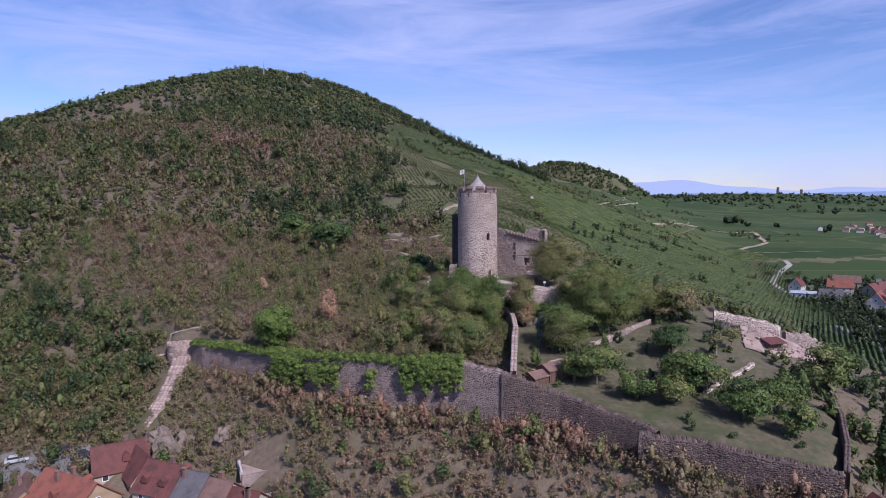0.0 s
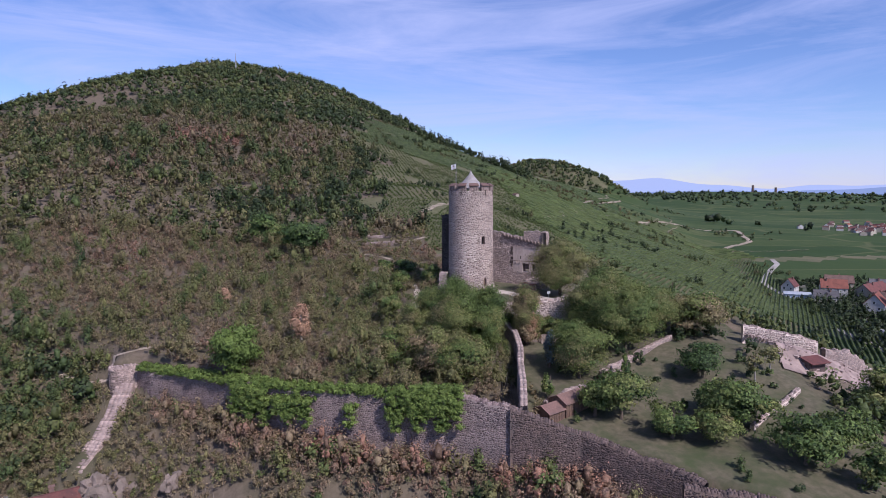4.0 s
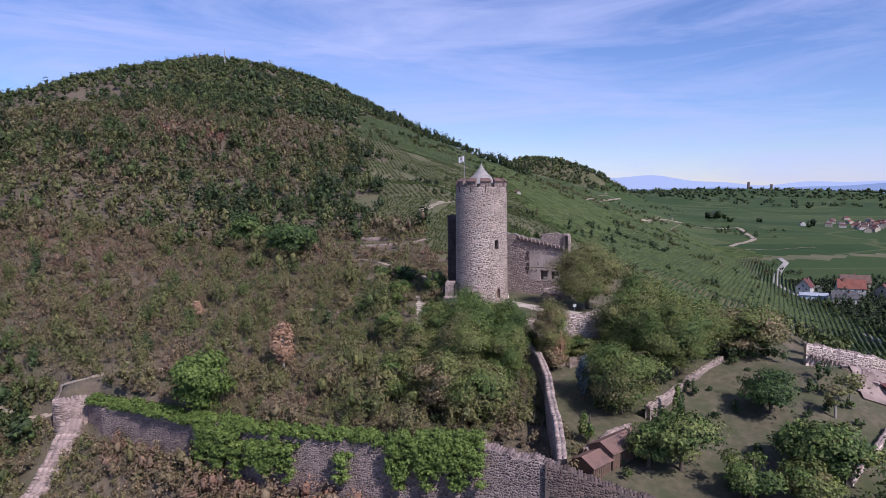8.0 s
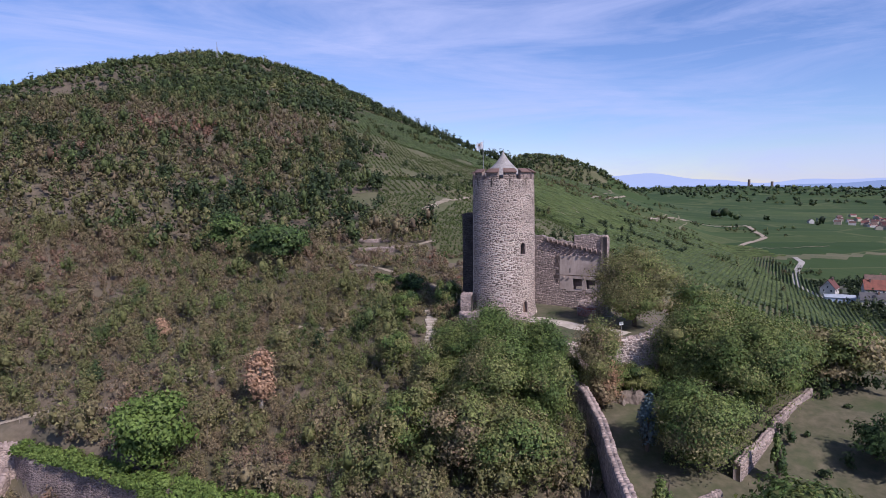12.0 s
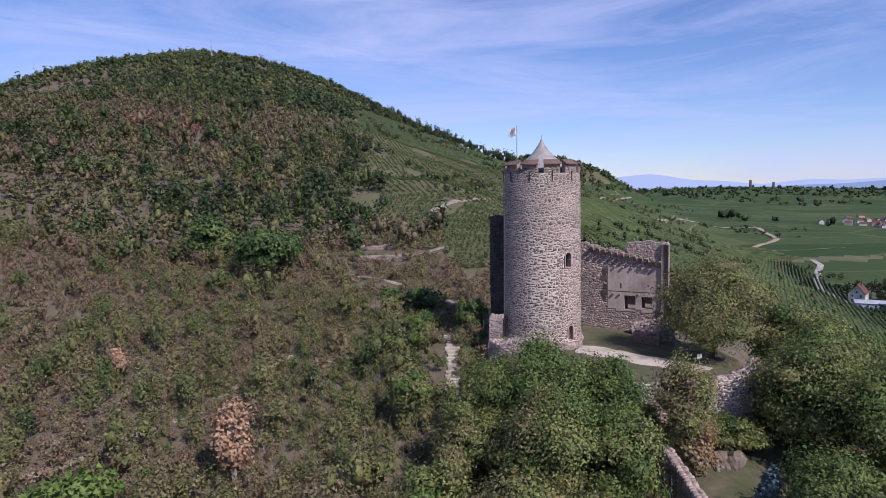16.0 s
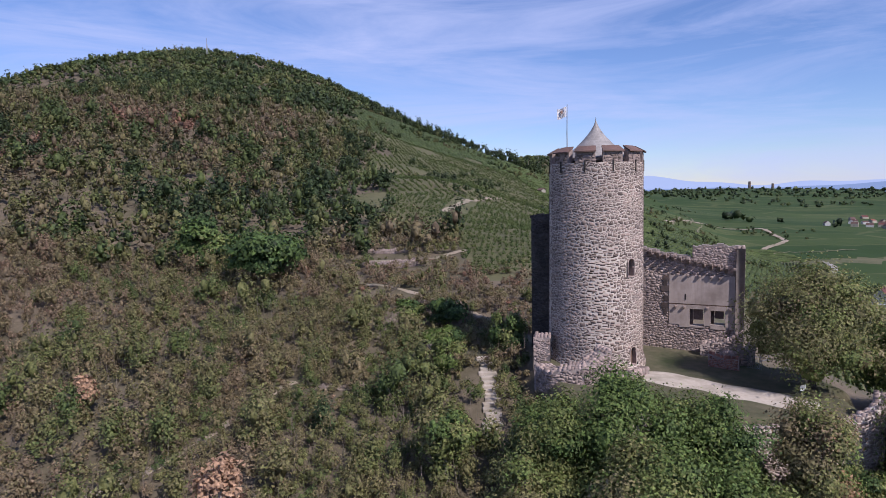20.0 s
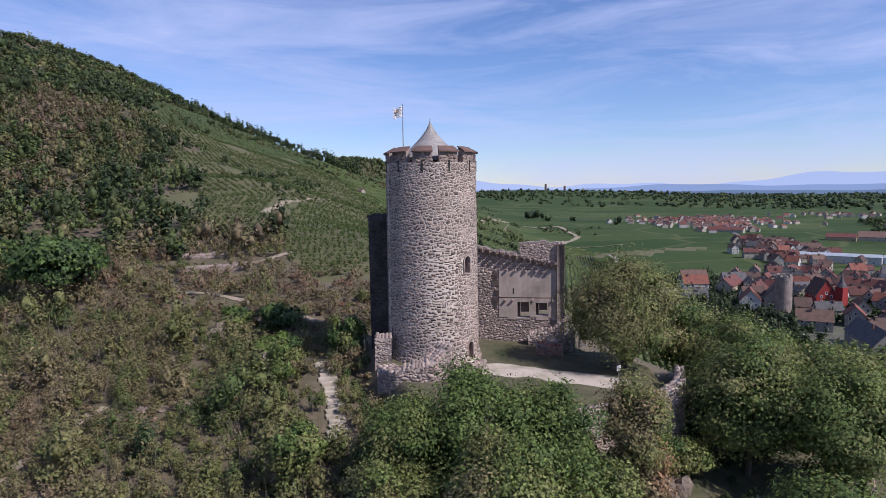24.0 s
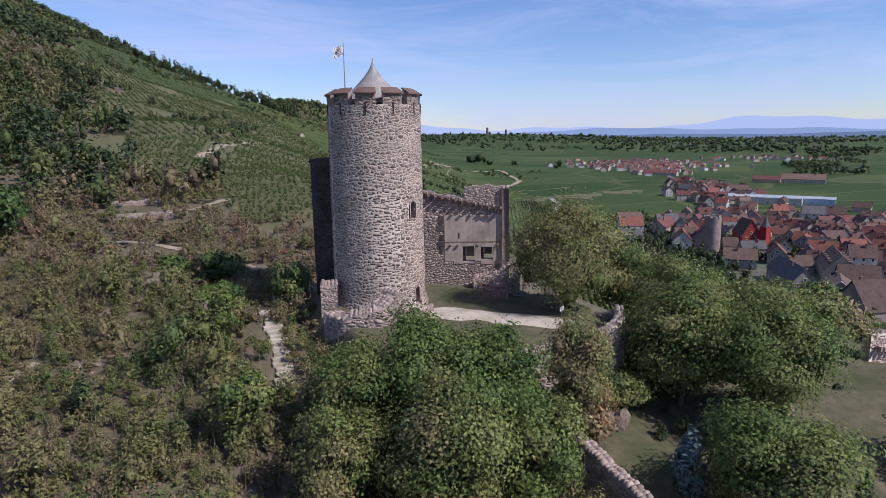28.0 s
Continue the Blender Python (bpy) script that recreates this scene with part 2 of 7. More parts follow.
ASPHALT = surface("asphalt", (0.10, 0.10, 0.105), (0.15, 0.148, 0.15), 2.0, (0.19, 0.185, 0.18), 0.06, 0.9, 0.2)
ROCK = surface("pale_rock", (0.15, 0.115, 0.095), (0.25, 0.20, 0.165), 1.4, (0.09, 0.075, 0.06), 0.35, 0.95, 0.9, depth=0.2)
FLAG = surface("flag_cloth", (0.72, 0.70, 0.72), (0.80, 0.78, 0.80), 2.0, bump=0.0)
EMBLEM = surface("flag_emblem", (0.20, 0.12, 0.10), (0.28, 0.17, 0.13), 6.0, bump=0.0)
CAR_PAINTS = [surface("car_white", (0.72, 0.72, 0.73), (0.78, 0.78, 0.79), 1.0, rough=0.3, bump=0.0),
              surface("car_dark", (0.03, 0.032, 0.04), (0.05, 0.052, 0.06), 1.0, rough=0.3, bump=0.0),
              surface("car_red", (0.35, 0.03, 0.03), (0.40, 0.04, 0.04), 1.0, rough=0.3, bump=0.0),
              surface("car_silver", (0.40, 0.41, 0.43), (0.46, 0.47, 0.49), 1.0, rough=0.3, bump=0.0)]
RUBBER = surface("tyre_rubber", (0.02, 0.02, 0.02), (0.03, 0.03, 0.03), 3.0, bump=0.0)
SCRUB_STOPS = [(0.0, (0.030, 0.048, 0.018)), (0.22, (0.066, 0.088, 0.027)), (0.42, (0.104, 0.104, 0.038)), (0.60, (0.128, 0.103, 0.054)), (0.80, (0.142, 0.101, 0.066)), (0.95, (0.165, 0.095, 0.066)), (1.0, (0.205, 0.108, 0.072))]
SCRUB = leafage("scrub_leaf", [(p, tuple(1.40 * v for v in c)) for p, c in SCRUB_STOPS], 0.42, 0.24, 6.0, 0.10)
BRUSH = leafage("dry_brush", [(p, tuple(1.42 * v for v in c)) for p, c in SCRUB_STOPS], 0.42, 0.22, 5.0, 0.10)
TREE_LEAF = leafage("tree_leaf", [(p, (1.62 * c[0], 1.78 * c[1], 1.55 * c[2])) for p, c in SCRUB_STOPS], 0.55, 0.30, 3.2, 0.14)
IVY = leafage("ivy_leaf", [(0.0, (0.075, 0.125, 0.026)), (1.0, (0.185, 0.250, 0.062))], 0.3, 0.3, 4.0, 0.1)
VINE = leafage("vine_leaf", [(0.0, (0.058, 0.092, 0.026)), (1.0, (0.118, 0.145, 0.048))], 0.25, 0.35, 2.0, 0.1)
FAR_LEAF = leafage("far_leaf", [(p, tuple(1.02 * v for v in c)) for p, c in SCRUB_STOPS], 0.55, 0.18, 0.9, 0.3)
FLOOR_WILD = surface("hillside_earth", (0.100, 0.079, 0.054), (0.155, 0.120, 0.086), 0.9, (0.066, 0.064, 0.034), 0.06, 0.95, 0.5, depth=0.2)
FLOOR_GARDEN = surface("dry_lawn", (0.068, 0.065, 0.037), (0.126, 0.107, 0.069), 0.9, (0.050, 0.063, 0.025), 0.16, 0.95, 0.4, depth=0.06)
FLOOR_VINE = surface("vineyard_grass", (0.072, 0.078, 0.033), (0.112, 0.106, 0.054), 0.5, (0.135, 0.115, 0.066), 0.03, 0.95, 0.3, depth=0.1)
FLOOR_TOWN = surface("town_ground", (0.07, 0.075, 0.055), (0.13, 0.12, 0.10), 0.12, (0.07, 0.095, 0.045), 0.04, 0.95, 0.2)


def fields(name):
    """The plain: long plots of vines and meadow, each in its own green, in rows."""
    m = bpy.data.materials.new(name)
    m.use_nodes = True
    nodes, links = m.node_tree.nodes, m.node_tree.links
    b = nodes["Principled BSDF"]
    b.inputs["Roughness"].default_value, b.inputs["Specular IOR Level"].default_value = 0.95, 0.1
    co = nodes.new("ShaderNodeTexCoord").outputs["Object"]
    mp = nodes.new("ShaderNodeMapping")
    mp.inputs["Rotation"].default_value = (0, 0, radians(24))
    mp.inputs["Scale"].default_value = (0.006, 0.016, 0.0)
    links.new(co, mp.inputs["Vector"])
    v = nodes.new("ShaderNodeTexVoronoi")
    v.inputs["Scale"].default_value = 1.0
    links.new(mp.outputs["Vector"], v.inputs["Vector"])
    sep = nodes.new("ShaderNodeSeparateColor")
    links.new(v.outputs["Color"], sep.inputs["Color"])
    ramp = nodes.new("ShaderNodeValToRGB")
    ramp.color_ramp.elements[0].color, ramp.color_ramp.elements[1].color = (0.026, 0.050, 0.018, 1), (0.098, 0.110, 0.046, 1)
    for p_, c_ in ((0.3, (0.034, 0.058, 0.022)), (0.55, (0.044, 0.070, 0.025)), (0.82, (0.060, 0.082, 0.031))):
        ramp.color_ramp.elements.new(p_).color = (*c_, 1)
    links.new(sep.outputs["Red"], ramp.inputs["Fac"])
    edge = nodes.new("ShaderNodeTexVoronoi")
    edge.feature = "DISTANCE_TO_EDGE"
    edge.inputs["Scale"].default_value = 1.0
    links.new(mp.outputs["Vector"], edge.inputs["Vector"])
    balk = nodes.new("ShaderNodeMapRange")
    for k_, v_ in (("From Min", 0.012), ("From Max", 0.035), ("To Min", 0.75), ("To Max", 0.0)):
        balk.inputs[k_].default_value = v_
    links.new(edge.outputs["Distance"], balk.inputs["Value"])
    rows_ = nodes.new("ShaderNodeTexWave")
    rows_.inputs["Scale"].default_value, rows_.inputs["Distortion"].default_value, rows_.inputs["Detail"].default_value = 0.11, 1.2, 2.0
    turned_ = nodes.new("ShaderNodeMapping")
    turned_.inputs["Rotation"].default_value = (0, 0, radians(-33))
    links.new(co, turned_.inputs["Vector"])
    links.new(turned_.outputs["Vector"], rows_.inputs["Vector"])
    fine = noise_at(nodes, links, 0.10, 7.0, 0.7, (1.0, 0.35, 1.0))
    col = blend(nodes, links, spread(nodes, links, fine, 0.38, 0.72), ramp.outputs["Color"], (0.036, 0.062, 0.020))
    dark_rows = nodes.new("ShaderNodeMath")
    dark_rows.operation = "MULTIPLY"
    dark_rows.inputs[1].default_value = 0.45
    links.new(rows_.outputs["Fac"], dark_rows.inputs[0])
    col = blend(nodes, links, dark_rows.outputs["Value"], col, (0.034, 0.056, 0.018))
    dry = noise_at(nodes, links, 0.004, 4.0, 0.6)
    col = blend(nodes, links, spread(nodes, links, dry, 0.56, 0.78), col, (0.078, 0.104, 0.038))
    col = blend(nodes, links, balk.outputs["Result"], col, (0.088, 0.100, 0.045))
    links.new(col, b.inputs["Base Color"])
    return m


PLAIN = fields("plain_fields")

# ---- making meshes ----
def from_arrays(name, verts, faces, mat, tint=None, smooth=False, rounded=None):
    """A mesh object from an array of corners and an array of equal-sided faces."""
    verts, faces = np.ascontiguousarray(verts, np.float32), np.ascontiguousarray(faces, np.int32)
    per_face = faces.shape[1]
    me = bpy.data.meshes.new(name)
    me.vertices.add(len(verts))
    me.vertices.foreach_set("co", verts.ravel())
    me.loops.add(faces.size)
    me.loops.foreach_set("vertex_index", faces.ravel())
    me.polygons.add(len(faces))
    me.polygons.foreach_set("loop_start", np.arange(0, faces.size, per_face, dtype=np.int32))
    if tint is not None:
        at = me.attributes.new("tint", "FLOAT", "FACE")
        at.data.foreach_set("value", np.ascontiguousarray(tint, np.float32))
    me.update(calc_edges=True)
    if smooth:
        me.polygons.foreach_set("use_smooth", np.ones(len(faces), bool))
    if rounded is not None:
        me.attributes.new("custom_normal", "FLOAT_VECTOR", "POINT").data.foreach_set("vector", np.ascontiguousarray(rounded, np.float32).ravel())
    if mat:
        me.materials.append(mat)
    return me


def part(name, bm, material, parent, label=""):
    """Links a bmesh (or a mesh) as one mesh object under a thing or a part."""
    me = bm
    if isinstance(bm, bmesh.types.BMesh):
        me = bpy.data.meshes.new(name)
        bm.to_mesh(me)
        bm.free()
        me.materials.append(material)
    ob = new(name, me)
    ob.parent = parent
    return tagged(ob, label)


def thing(name, label, category, at=(0, 0, 0), turn=0.0, group="", kind=""):
    """An Empty at a thing's base that parents its parts."""
    ob = new(name)
    ob.matrix_basis = pose(*at, 0, 0, turn)
    ob.empty_display_size = 0.3
    return tagged(ob, label, category, group, kind)


def box(bm, lo, hi, m=None, bevel=0.0):
    """A box between two corners, with its edges eased."""
    r = bmesh.ops.create_cube(bm, size=1.0)
    vs = r["verts"]
    for v in vs:
        v.co = Vector([lo[k] + (v.co[k] + 0.5) * (hi[k] - lo[k]) for k in range(3)])
    if bevel:
        es = list({e for v in vs for e in v.link_edges})
        vs = [v for v in bmesh.ops.bevel(bm, geom=es, offset=bevel, segments=1, affect="EDGES")["verts"]] + [v for v in vs if v.is_valid]
    if m is not None:
        bmesh.ops.transform(bm, matrix=m, verts=list(set(vs)))
    return bm


def prism(bm, outline, y0, y1):
    """An outline in x and z, drawn out along y."""
    a = [bm.verts.new((x, y0, z)) for x, z in outline]
    b = [bm.verts.new((x, y1, z)) for x, z in outline]
    bm.faces.new(a)
    bm.faces.new(b[::-1])
    for k in range(len(a)):
        j = (k + 1) % len(a)
        bm.faces.new((a[j], a[k], b[k], b[j]))
    bmesh.ops.recalc_face_normals(bm, faces=bm.faces)
    return bm


def tube(bm, points, radii, sides=7):
    """A tapered limb through points."""
    rings = []
    for k, p in enumerate(points):
        p = Vector(p)
        d = (Vector(points[min(k + 1, len(points) - 1)]) - Vector(points[max(k - 1, 0)])).normalized()
        u = d.orthogonal().normalized()
        w = d.cross(u)
        rings.append([bm.verts.new(p + radii[k] * (math.cos(a) * u + math.sin(a) * w)) for a in [2 * math.pi * s / sides for s in range(sides)]])
    for r, q in zip(rings, rings[1:]):
        for s in range(sides):
            bm.faces.new((r[s], r[(s + 1) % sides], q[(s + 1) % sides], q[s]))
    bm.faces.new(rings[0][::-1])
    bm.faces.new(rings[-1])
    return bm


GOLD = (1 + 5 ** 0.5) / 2
ICO = np.array([(-1, GOLD, 0), (1, GOLD, 0), (-1, -GOLD, 0), (1, -GOLD, 0), (0, -1, GOLD), (0, 1, GOLD), (0, -1, -GOLD), (0, 1, -GOLD), (GOLD, 0, -1), (GOLD, 0, 1), (-GOLD, 0, -1), (-GOLD, 0, 1)]) / math.hypot(1, GOLD)
ICO_FACES = np.array([(0, 11, 5), (0, 5, 1), (0, 1, 7), (0, 7, 10), (0, 10, 11), (1, 5, 9), (5, 11, 4), (11, 10, 2), (10, 7, 6), (7, 1, 8), (3, 9, 4), (3, 4, 2), (3, 2, 6), (3, 6, 8), (3, 8, 9), (4, 9, 5), (2, 4, 11), (6, 2, 10), (8, 6, 7), (9, 8, 1)])


def directions(rng, n, count, low):
    d = rng.normal(size=(n, count, 3))
    d /= np.linalg.norm(d, axis=2, keepdims=True)
    d[..., 2] = np.where(d[..., 2] < low, -d[..., 2] * 0.6, d[..., 2])
    return d


def unit(v):
    return v / np.maximum(np.linalg.norm(v, axis=-1, keepdims=True), 1e-9)


def cards(rng, centres, radii, count, size, tint, low=-0.45, core=0.62, hub=None, slim=1.0):
    """Leaf clumps: a ragged inner mass and pointed leaves round it, rounded in the light as the clump is; hub rounds a whole crown."""
    n = len(centres)
    count = max(5, int(count * 1.3))
    d = directions(rng, n, count, low)
    reach = 0.34 + 0.82 * rng.uniform(0, 1, (n, count, 1)) ** 0.8
    p = centres[:, None] + d * reach * radii[:, None]
    out_ = unit(d / np.maximum(radii[:, None], 0.05))
    if hub is not None:
        out_ = unit(out_ + 0.8 * unit(p - np.reshape(hub, (-1, 1, 3))))
    nrm = unit(out_ * 1.2 + rng.normal(size=d.shape) * 0.55 + (0, 0, 0.15))
    u = unit(np.cross(nrm, rng.normal(size=d.shape)))
    w = np.cross(nrm, u)
    s = 1.09 * (np.broadcast_to(np.reshape(size, (-1, 1, 1)), (n, 1, 1)) * rng.uniform(0.55, 1.4, (n, count, 1)))
    a, b = u * s, w * s * slim * rng.uniform(0.5, 0.9, (n, count, 1))
    v = np.stack([p - a, p + a * rng.uniform(0.2, 0.9, (n, count, 1)) - b, p + a * rng.uniform(0.2, 0.9, (n, count, 1)) + b], 2)
    lit = unit(out_ * 0.7 + nrm * 0.75 + (0, 0, 0.1))
    lit = np.repeat(lit[:, :, None], 3, 2).reshape(-1, 3)
    v = v.reshape(-1, 3)
    f = np.arange(len(v)).reshape(-1, 3)
    t = np.repeat(np.broadcast_to(tint, (n,)), count) + rng.normal(0, 0.05, n * count)
    body = ICO[None] * rng.uniform(0.55, 1.15, (n, 12, 1)) * core
    bv = (centres[:, None] + body * radii[:, None]).reshape(-1, 3)
    bf = (np.arange(n)[:, None, None] * 12 + ICO_FACES[None]).reshape(-1, 3) + len(v)
    bn = np.broadcast_to(unit(ICO), (n, 12, 3)).reshape(-1, 3)
    bt = np.repeat(np.broadcast_to(tint, (n,)), 20)
    return np.concatenate([v, bv]), np.concatenate([f, bf]), np.clip(np.concatenate([t, bt]), 0, 1), np.concatenate([lit, bn])


def joined(groups):
    vs, fs, ts, ns, n = [], [], [], [], 0
    for v, f, t, k in groups:
        vs.append(v), fs.append(f + n), ts.append(t), ns.append(k)
        n += len(v)
    return np.concatenate(vs), np.concatenate(fs), np.concatenate(ts), np.concatenate(ns)


# ---- the lie of the land ----
def soft(v, k=6.0):
    """A softened ramp: 0 below, v above."""
    return k * np.logaddexp(0.0, np.asarray(v, float) / k)


def smax(a, b, k=4.0):
    return k * np.logaddexp(np.asarray(a, float) / k, np.asarray(b, float) / k)


def step(v):
    v = np.clip(v, 0.0, 1.0)
    return v * v * (3 - 2 * v)


VALLEY = -48.0
WALL_X = (-140.0, -100.0, -86.0, -81.5, -78.3, -74.1, -69.2, -62.0, -50.0, -36.0, -22.0, -8.0, 1.5, 10.0, 18.7, 29.5, 47.5, 54.0, 66.0)
WALL_Y = (14.0, -3.0, -13.0, -18.0, -24.3, -21.8, -26.6, -30.0, -38.5, -47.0, -52.0, -57.0, -61.5, -64.0, -70.0, -79.0, -88.5, -80.0, -60.0)


def outside(x, y):
    """How far a place lies south or west of the outer castle wall (negative: inside)."""
    d = (np.interp(x, WALL_X, WALL_Y) - y) * np.where(x > 47.5, 0.55, 0.87)
    return d


def hill(x, y):
    """The wooded hill above the castle: a rounded cone, steeper on its east side."""
    dx, dy = x + 285.0, y - 838.0
    d = np.sqrt(dx * dx + dy * dy + 147.0**2)
    phi = np.degrees(np.arctan2(dx, -dy))          # 0 south, 90 east
    s = 0.292 + 0.117 * step((phi - 8) / 55) - 0.02 * step((phi - 58) / 30) + 0.090 * step((4 - phi) / 45)
    shoulder = 16.0 * np.exp(-(((x + 150) / 110) ** 2 + ((y - 830) / 140) ** 2))
    shoulder = shoulder + 15.0 * np.exp(-(((x + 420) / 130) ** 2 + ((y - 900) / 150) ** 2))
    for up, hx, hy, wide in ((-50, -420, 330, 110), (-55, -330, 400, 90), (-6, -250, 680, 90), (11, -170, 720, 80), (-45, 110, 760, 80)):
        shoulder = shoulder + up * np.exp(-((x - hx) ** 2 + (y - hy) ** 2) / wide**2)
    return 247.2 - s * d + shoulder


def ground(x, y):
    x, y = np.asarray(x, float), np.asarray(y, float)
    spur = -3.5 + 0.17 * np.minimum(y, 170) - 0.37 * soft(x - 58 + 0.55 * np.clip(y - 5, 0, 105)) - 0.13 * soft(-x - 42)
    spur = spur - 0.42 * soft(x - 25, 2) * step((y + 8) / 12) * step((90 - y) / 60)
    out = outside(x, y)
    fade = np.clip(1 - (-86 - x) / 34, 0.0, 1.0)
    spur = spur - (7.5 - 2.0 * step((x + 4) / 8)) * fade * step((out + 1.3) / 1.5) - (0.25 + 0.47 * fade) * soft(out - 3, 2)
    spur = spur - 3.2 * np.exp(-(((x + 77) / 5) ** 2 + ((y + 27.5) / 3.6) ** 2))
    h = hill(x, y) - (0.10 + 0.25 * fade) * soft(out - 6, 6) - 0.12 * soft(-x - 90, 10) * step((60 - y) / 90)
    z = smax(h, spur, 2.5)
    # the plateau round the keep
    south = -12.5 - 8.0 * step((x - 1) / 5) * step((22 - x) / 3)
    px, py = np.maximum(np.maximum(-7 - x, x - np.where(y > -4, 20, 23)), 0), np.maximum(np.maximum(south - y, y - 12), 0)
    level = -0.05 * np.clip(x, 0, 25)
    z = z + (level - z) * (1 - step(np.hypot(px, py) / 3.2)) * (z < 0)
    z = z + 2.5 * np.exp(-(((x + 14.5) / 7.0) ** 2 + ((y - 3) / 9.0) ** 2))
    # rubble banked against the rampart
    z = z + 3.6 * np.exp(-(((x - 62) / 9) ** 2 + ((y + 35.5) / 3.6) ** 2)) + 2.2 * np.exp(-(((x - 75) / 8) ** 2 + ((y + 35) / 3.5) ** 2))
    # plain with far rises
    far = 132.0 * np.exp(-(((x - 310) / 200) ** 2 + ((y - 1350) / 300) ** 2))
    far = far + 56.0 * np.exp(-(((x - 1450) / 800) ** 2 + ((y - 2600) / 900) ** 2)) + 40 * np.exp(-(((x - 620) / 350) ** 2 + ((y - 1900) / 500) ** 2))
    far = far + 15 * np.exp(-(((x - 420) / 80) ** 2 + ((y - 1200) / 80) ** 2))
    far = far + 18 * np.exp(-(((x - 330) / 330) ** 2 + ((y - 800) / 330) ** 2))
    return smax(z, VALLEY + far, 3.0)


# ---- ground ----
def courtyard(x, y):
    """1 on the levelled court round the keep, 0 well outside it."""
    south = -12.5 - 8.0 * step((x - 1) / 5) * step((22 - x) / 3)
    px, py = np.maximum(np.maximum(-6 - x, x - np.where(y > -4, 20, 23)), 0), np.maximum(np.maximum(south - y, y - 13), 0)
    return 1 - step(np.hypot(px, py) / 3.0)


def vineyard(x, y):
    """Where vines grow on the hill's east flank."""
    edge = -26 - 0.09 * (y - 100) + 14 * np.sin(y * 0.041) * np.sin(y * 0.013 + 1) + 7 * np.sin(y * 0.11 + x * 0.09)
    top = hill(x, y) < 106
    return (((y > 78) & (x > edge)) | ((y > 44) & (x > -9) & (x < 45))) & top & (x < 900)


def wooded(x, y):
    d = np.hypot(x + 278, y - 870)
    crest = (hill(x, y) > 106) & (y > 250)
    return (~vineyard(x, y) | crest) & (x < 130) & (hill(x, y) > -60)


rings = np.concatenate([[0.0], np.geomspace(1.5, 5200, 340)])
turns = np.linspace(0, 2 * math.pi, 391)[:-1]
gx = 2 + rings[:, None] * np.cos(turns)[None]
gy = -20 + rings[:, None] * np.sin(turns)[None]
gz = ground(gx, gy)
rough = (np.hypot(gx, gy) < 900) * (1 - courtyard(gx, gy)) * (outside(gx, gy) > -400)
bumps = 0.35 * np.sin(gx * 0.31 + 2 * np.sin(gy * 0.17)) * np.sin(gy * 0.27 + 1.7 * np.sin(gx * 0.13)) + 0.6 * np.sin(gx * 0.07 + gy * 0.05) * np.sin(gy * 0.08 - gx * 0.03)
gz = gz + rough * bumps * np.where(gz > -44, 1.0, 0.2)
gv = np.stack([gx, gy, gz], -1).reshape(-1, 3)
nt = len(turns)
ri, ti = np.meshgrid(np.arange(1, len(rings) - 1), np.arange(nt), indexing="ij")
gf = np.stack([ri * nt + ti, (ri + 1) * nt + ti, (ri + 1) * nt + (ti + 1) % nt, ri * nt + (ti + 1) % nt], -1).reshape(-1, 4)
ground_mesh = from_arrays("ground", gv, gf, None, smooth=True)
for m_ in (FLOOR_WILD, FLOOR_GARDEN, FLOOR_VINE, PLAIN, FLOOR_TOWN):
    ground_mesh.materials.append(m_)
mid = gv[gf].mean(1)
mx, my, mz = mid.T
slot = np.zeros(len(mid), np.int32)
slot[vineyard(mx, my)] = 2
slot[(hill(mx, my) < -60) | ((mz < VALLEY + 70) & (my > 420) & (mx > 60)) | ((mx > 55) & (mz < -38) & (my > -60))] = 3
slot[(mx > 62) & (my > -20) & (my < 420) & (mz >= -44) & (mx + 0.55 * my > 75) & (hill(mx, my) < 30)] = 2
slot[(np.hypot((mx - 330) / 150, (my - 150) / 95) < 1) | ((mx - 0.42 * my > 141) & (mx < 310) & (my > 120) & (my < 275) & (mz < -40))] = 4
slot[(outside(mx, my) < -0.5) & (my < -16) & (mx > 3) & (mx < 58)] = 1
slot[(courtyard(mx, my) > 0.6)] = 1
slot[((mx < 0) | (my < -60)) & (mz < -43.5) & (my < 60)] = 4
ground_mesh.polygons.foreach_set("material_index", slot)
ground_sheet = tagged(new("ground", ground_mesh), "hillside, garden terraces and green plain reaching the horizon", "ground", kind="structure")


def relief(x, y):
    """The ground's height as built."""
    x, y = np.asarray(x, float), np.asarray(y, float)
    b = 0.35 * np.sin(x * 0.31 + 2 * np.sin(y * 0.17)) * np.sin(y * 0.27 + 1.7 * np.sin(x * 0.13)) + 0.6 * np.sin(x * 0.07 + y * 0.05) * np.sin(y * 0.08 - x * 0.03)
    z = ground(x, y)
    return z + (np.hypot(x, y) < 900) * (1 - courtyard(x, y)) * b * np.where(z > -44, 1.0, 0.2)


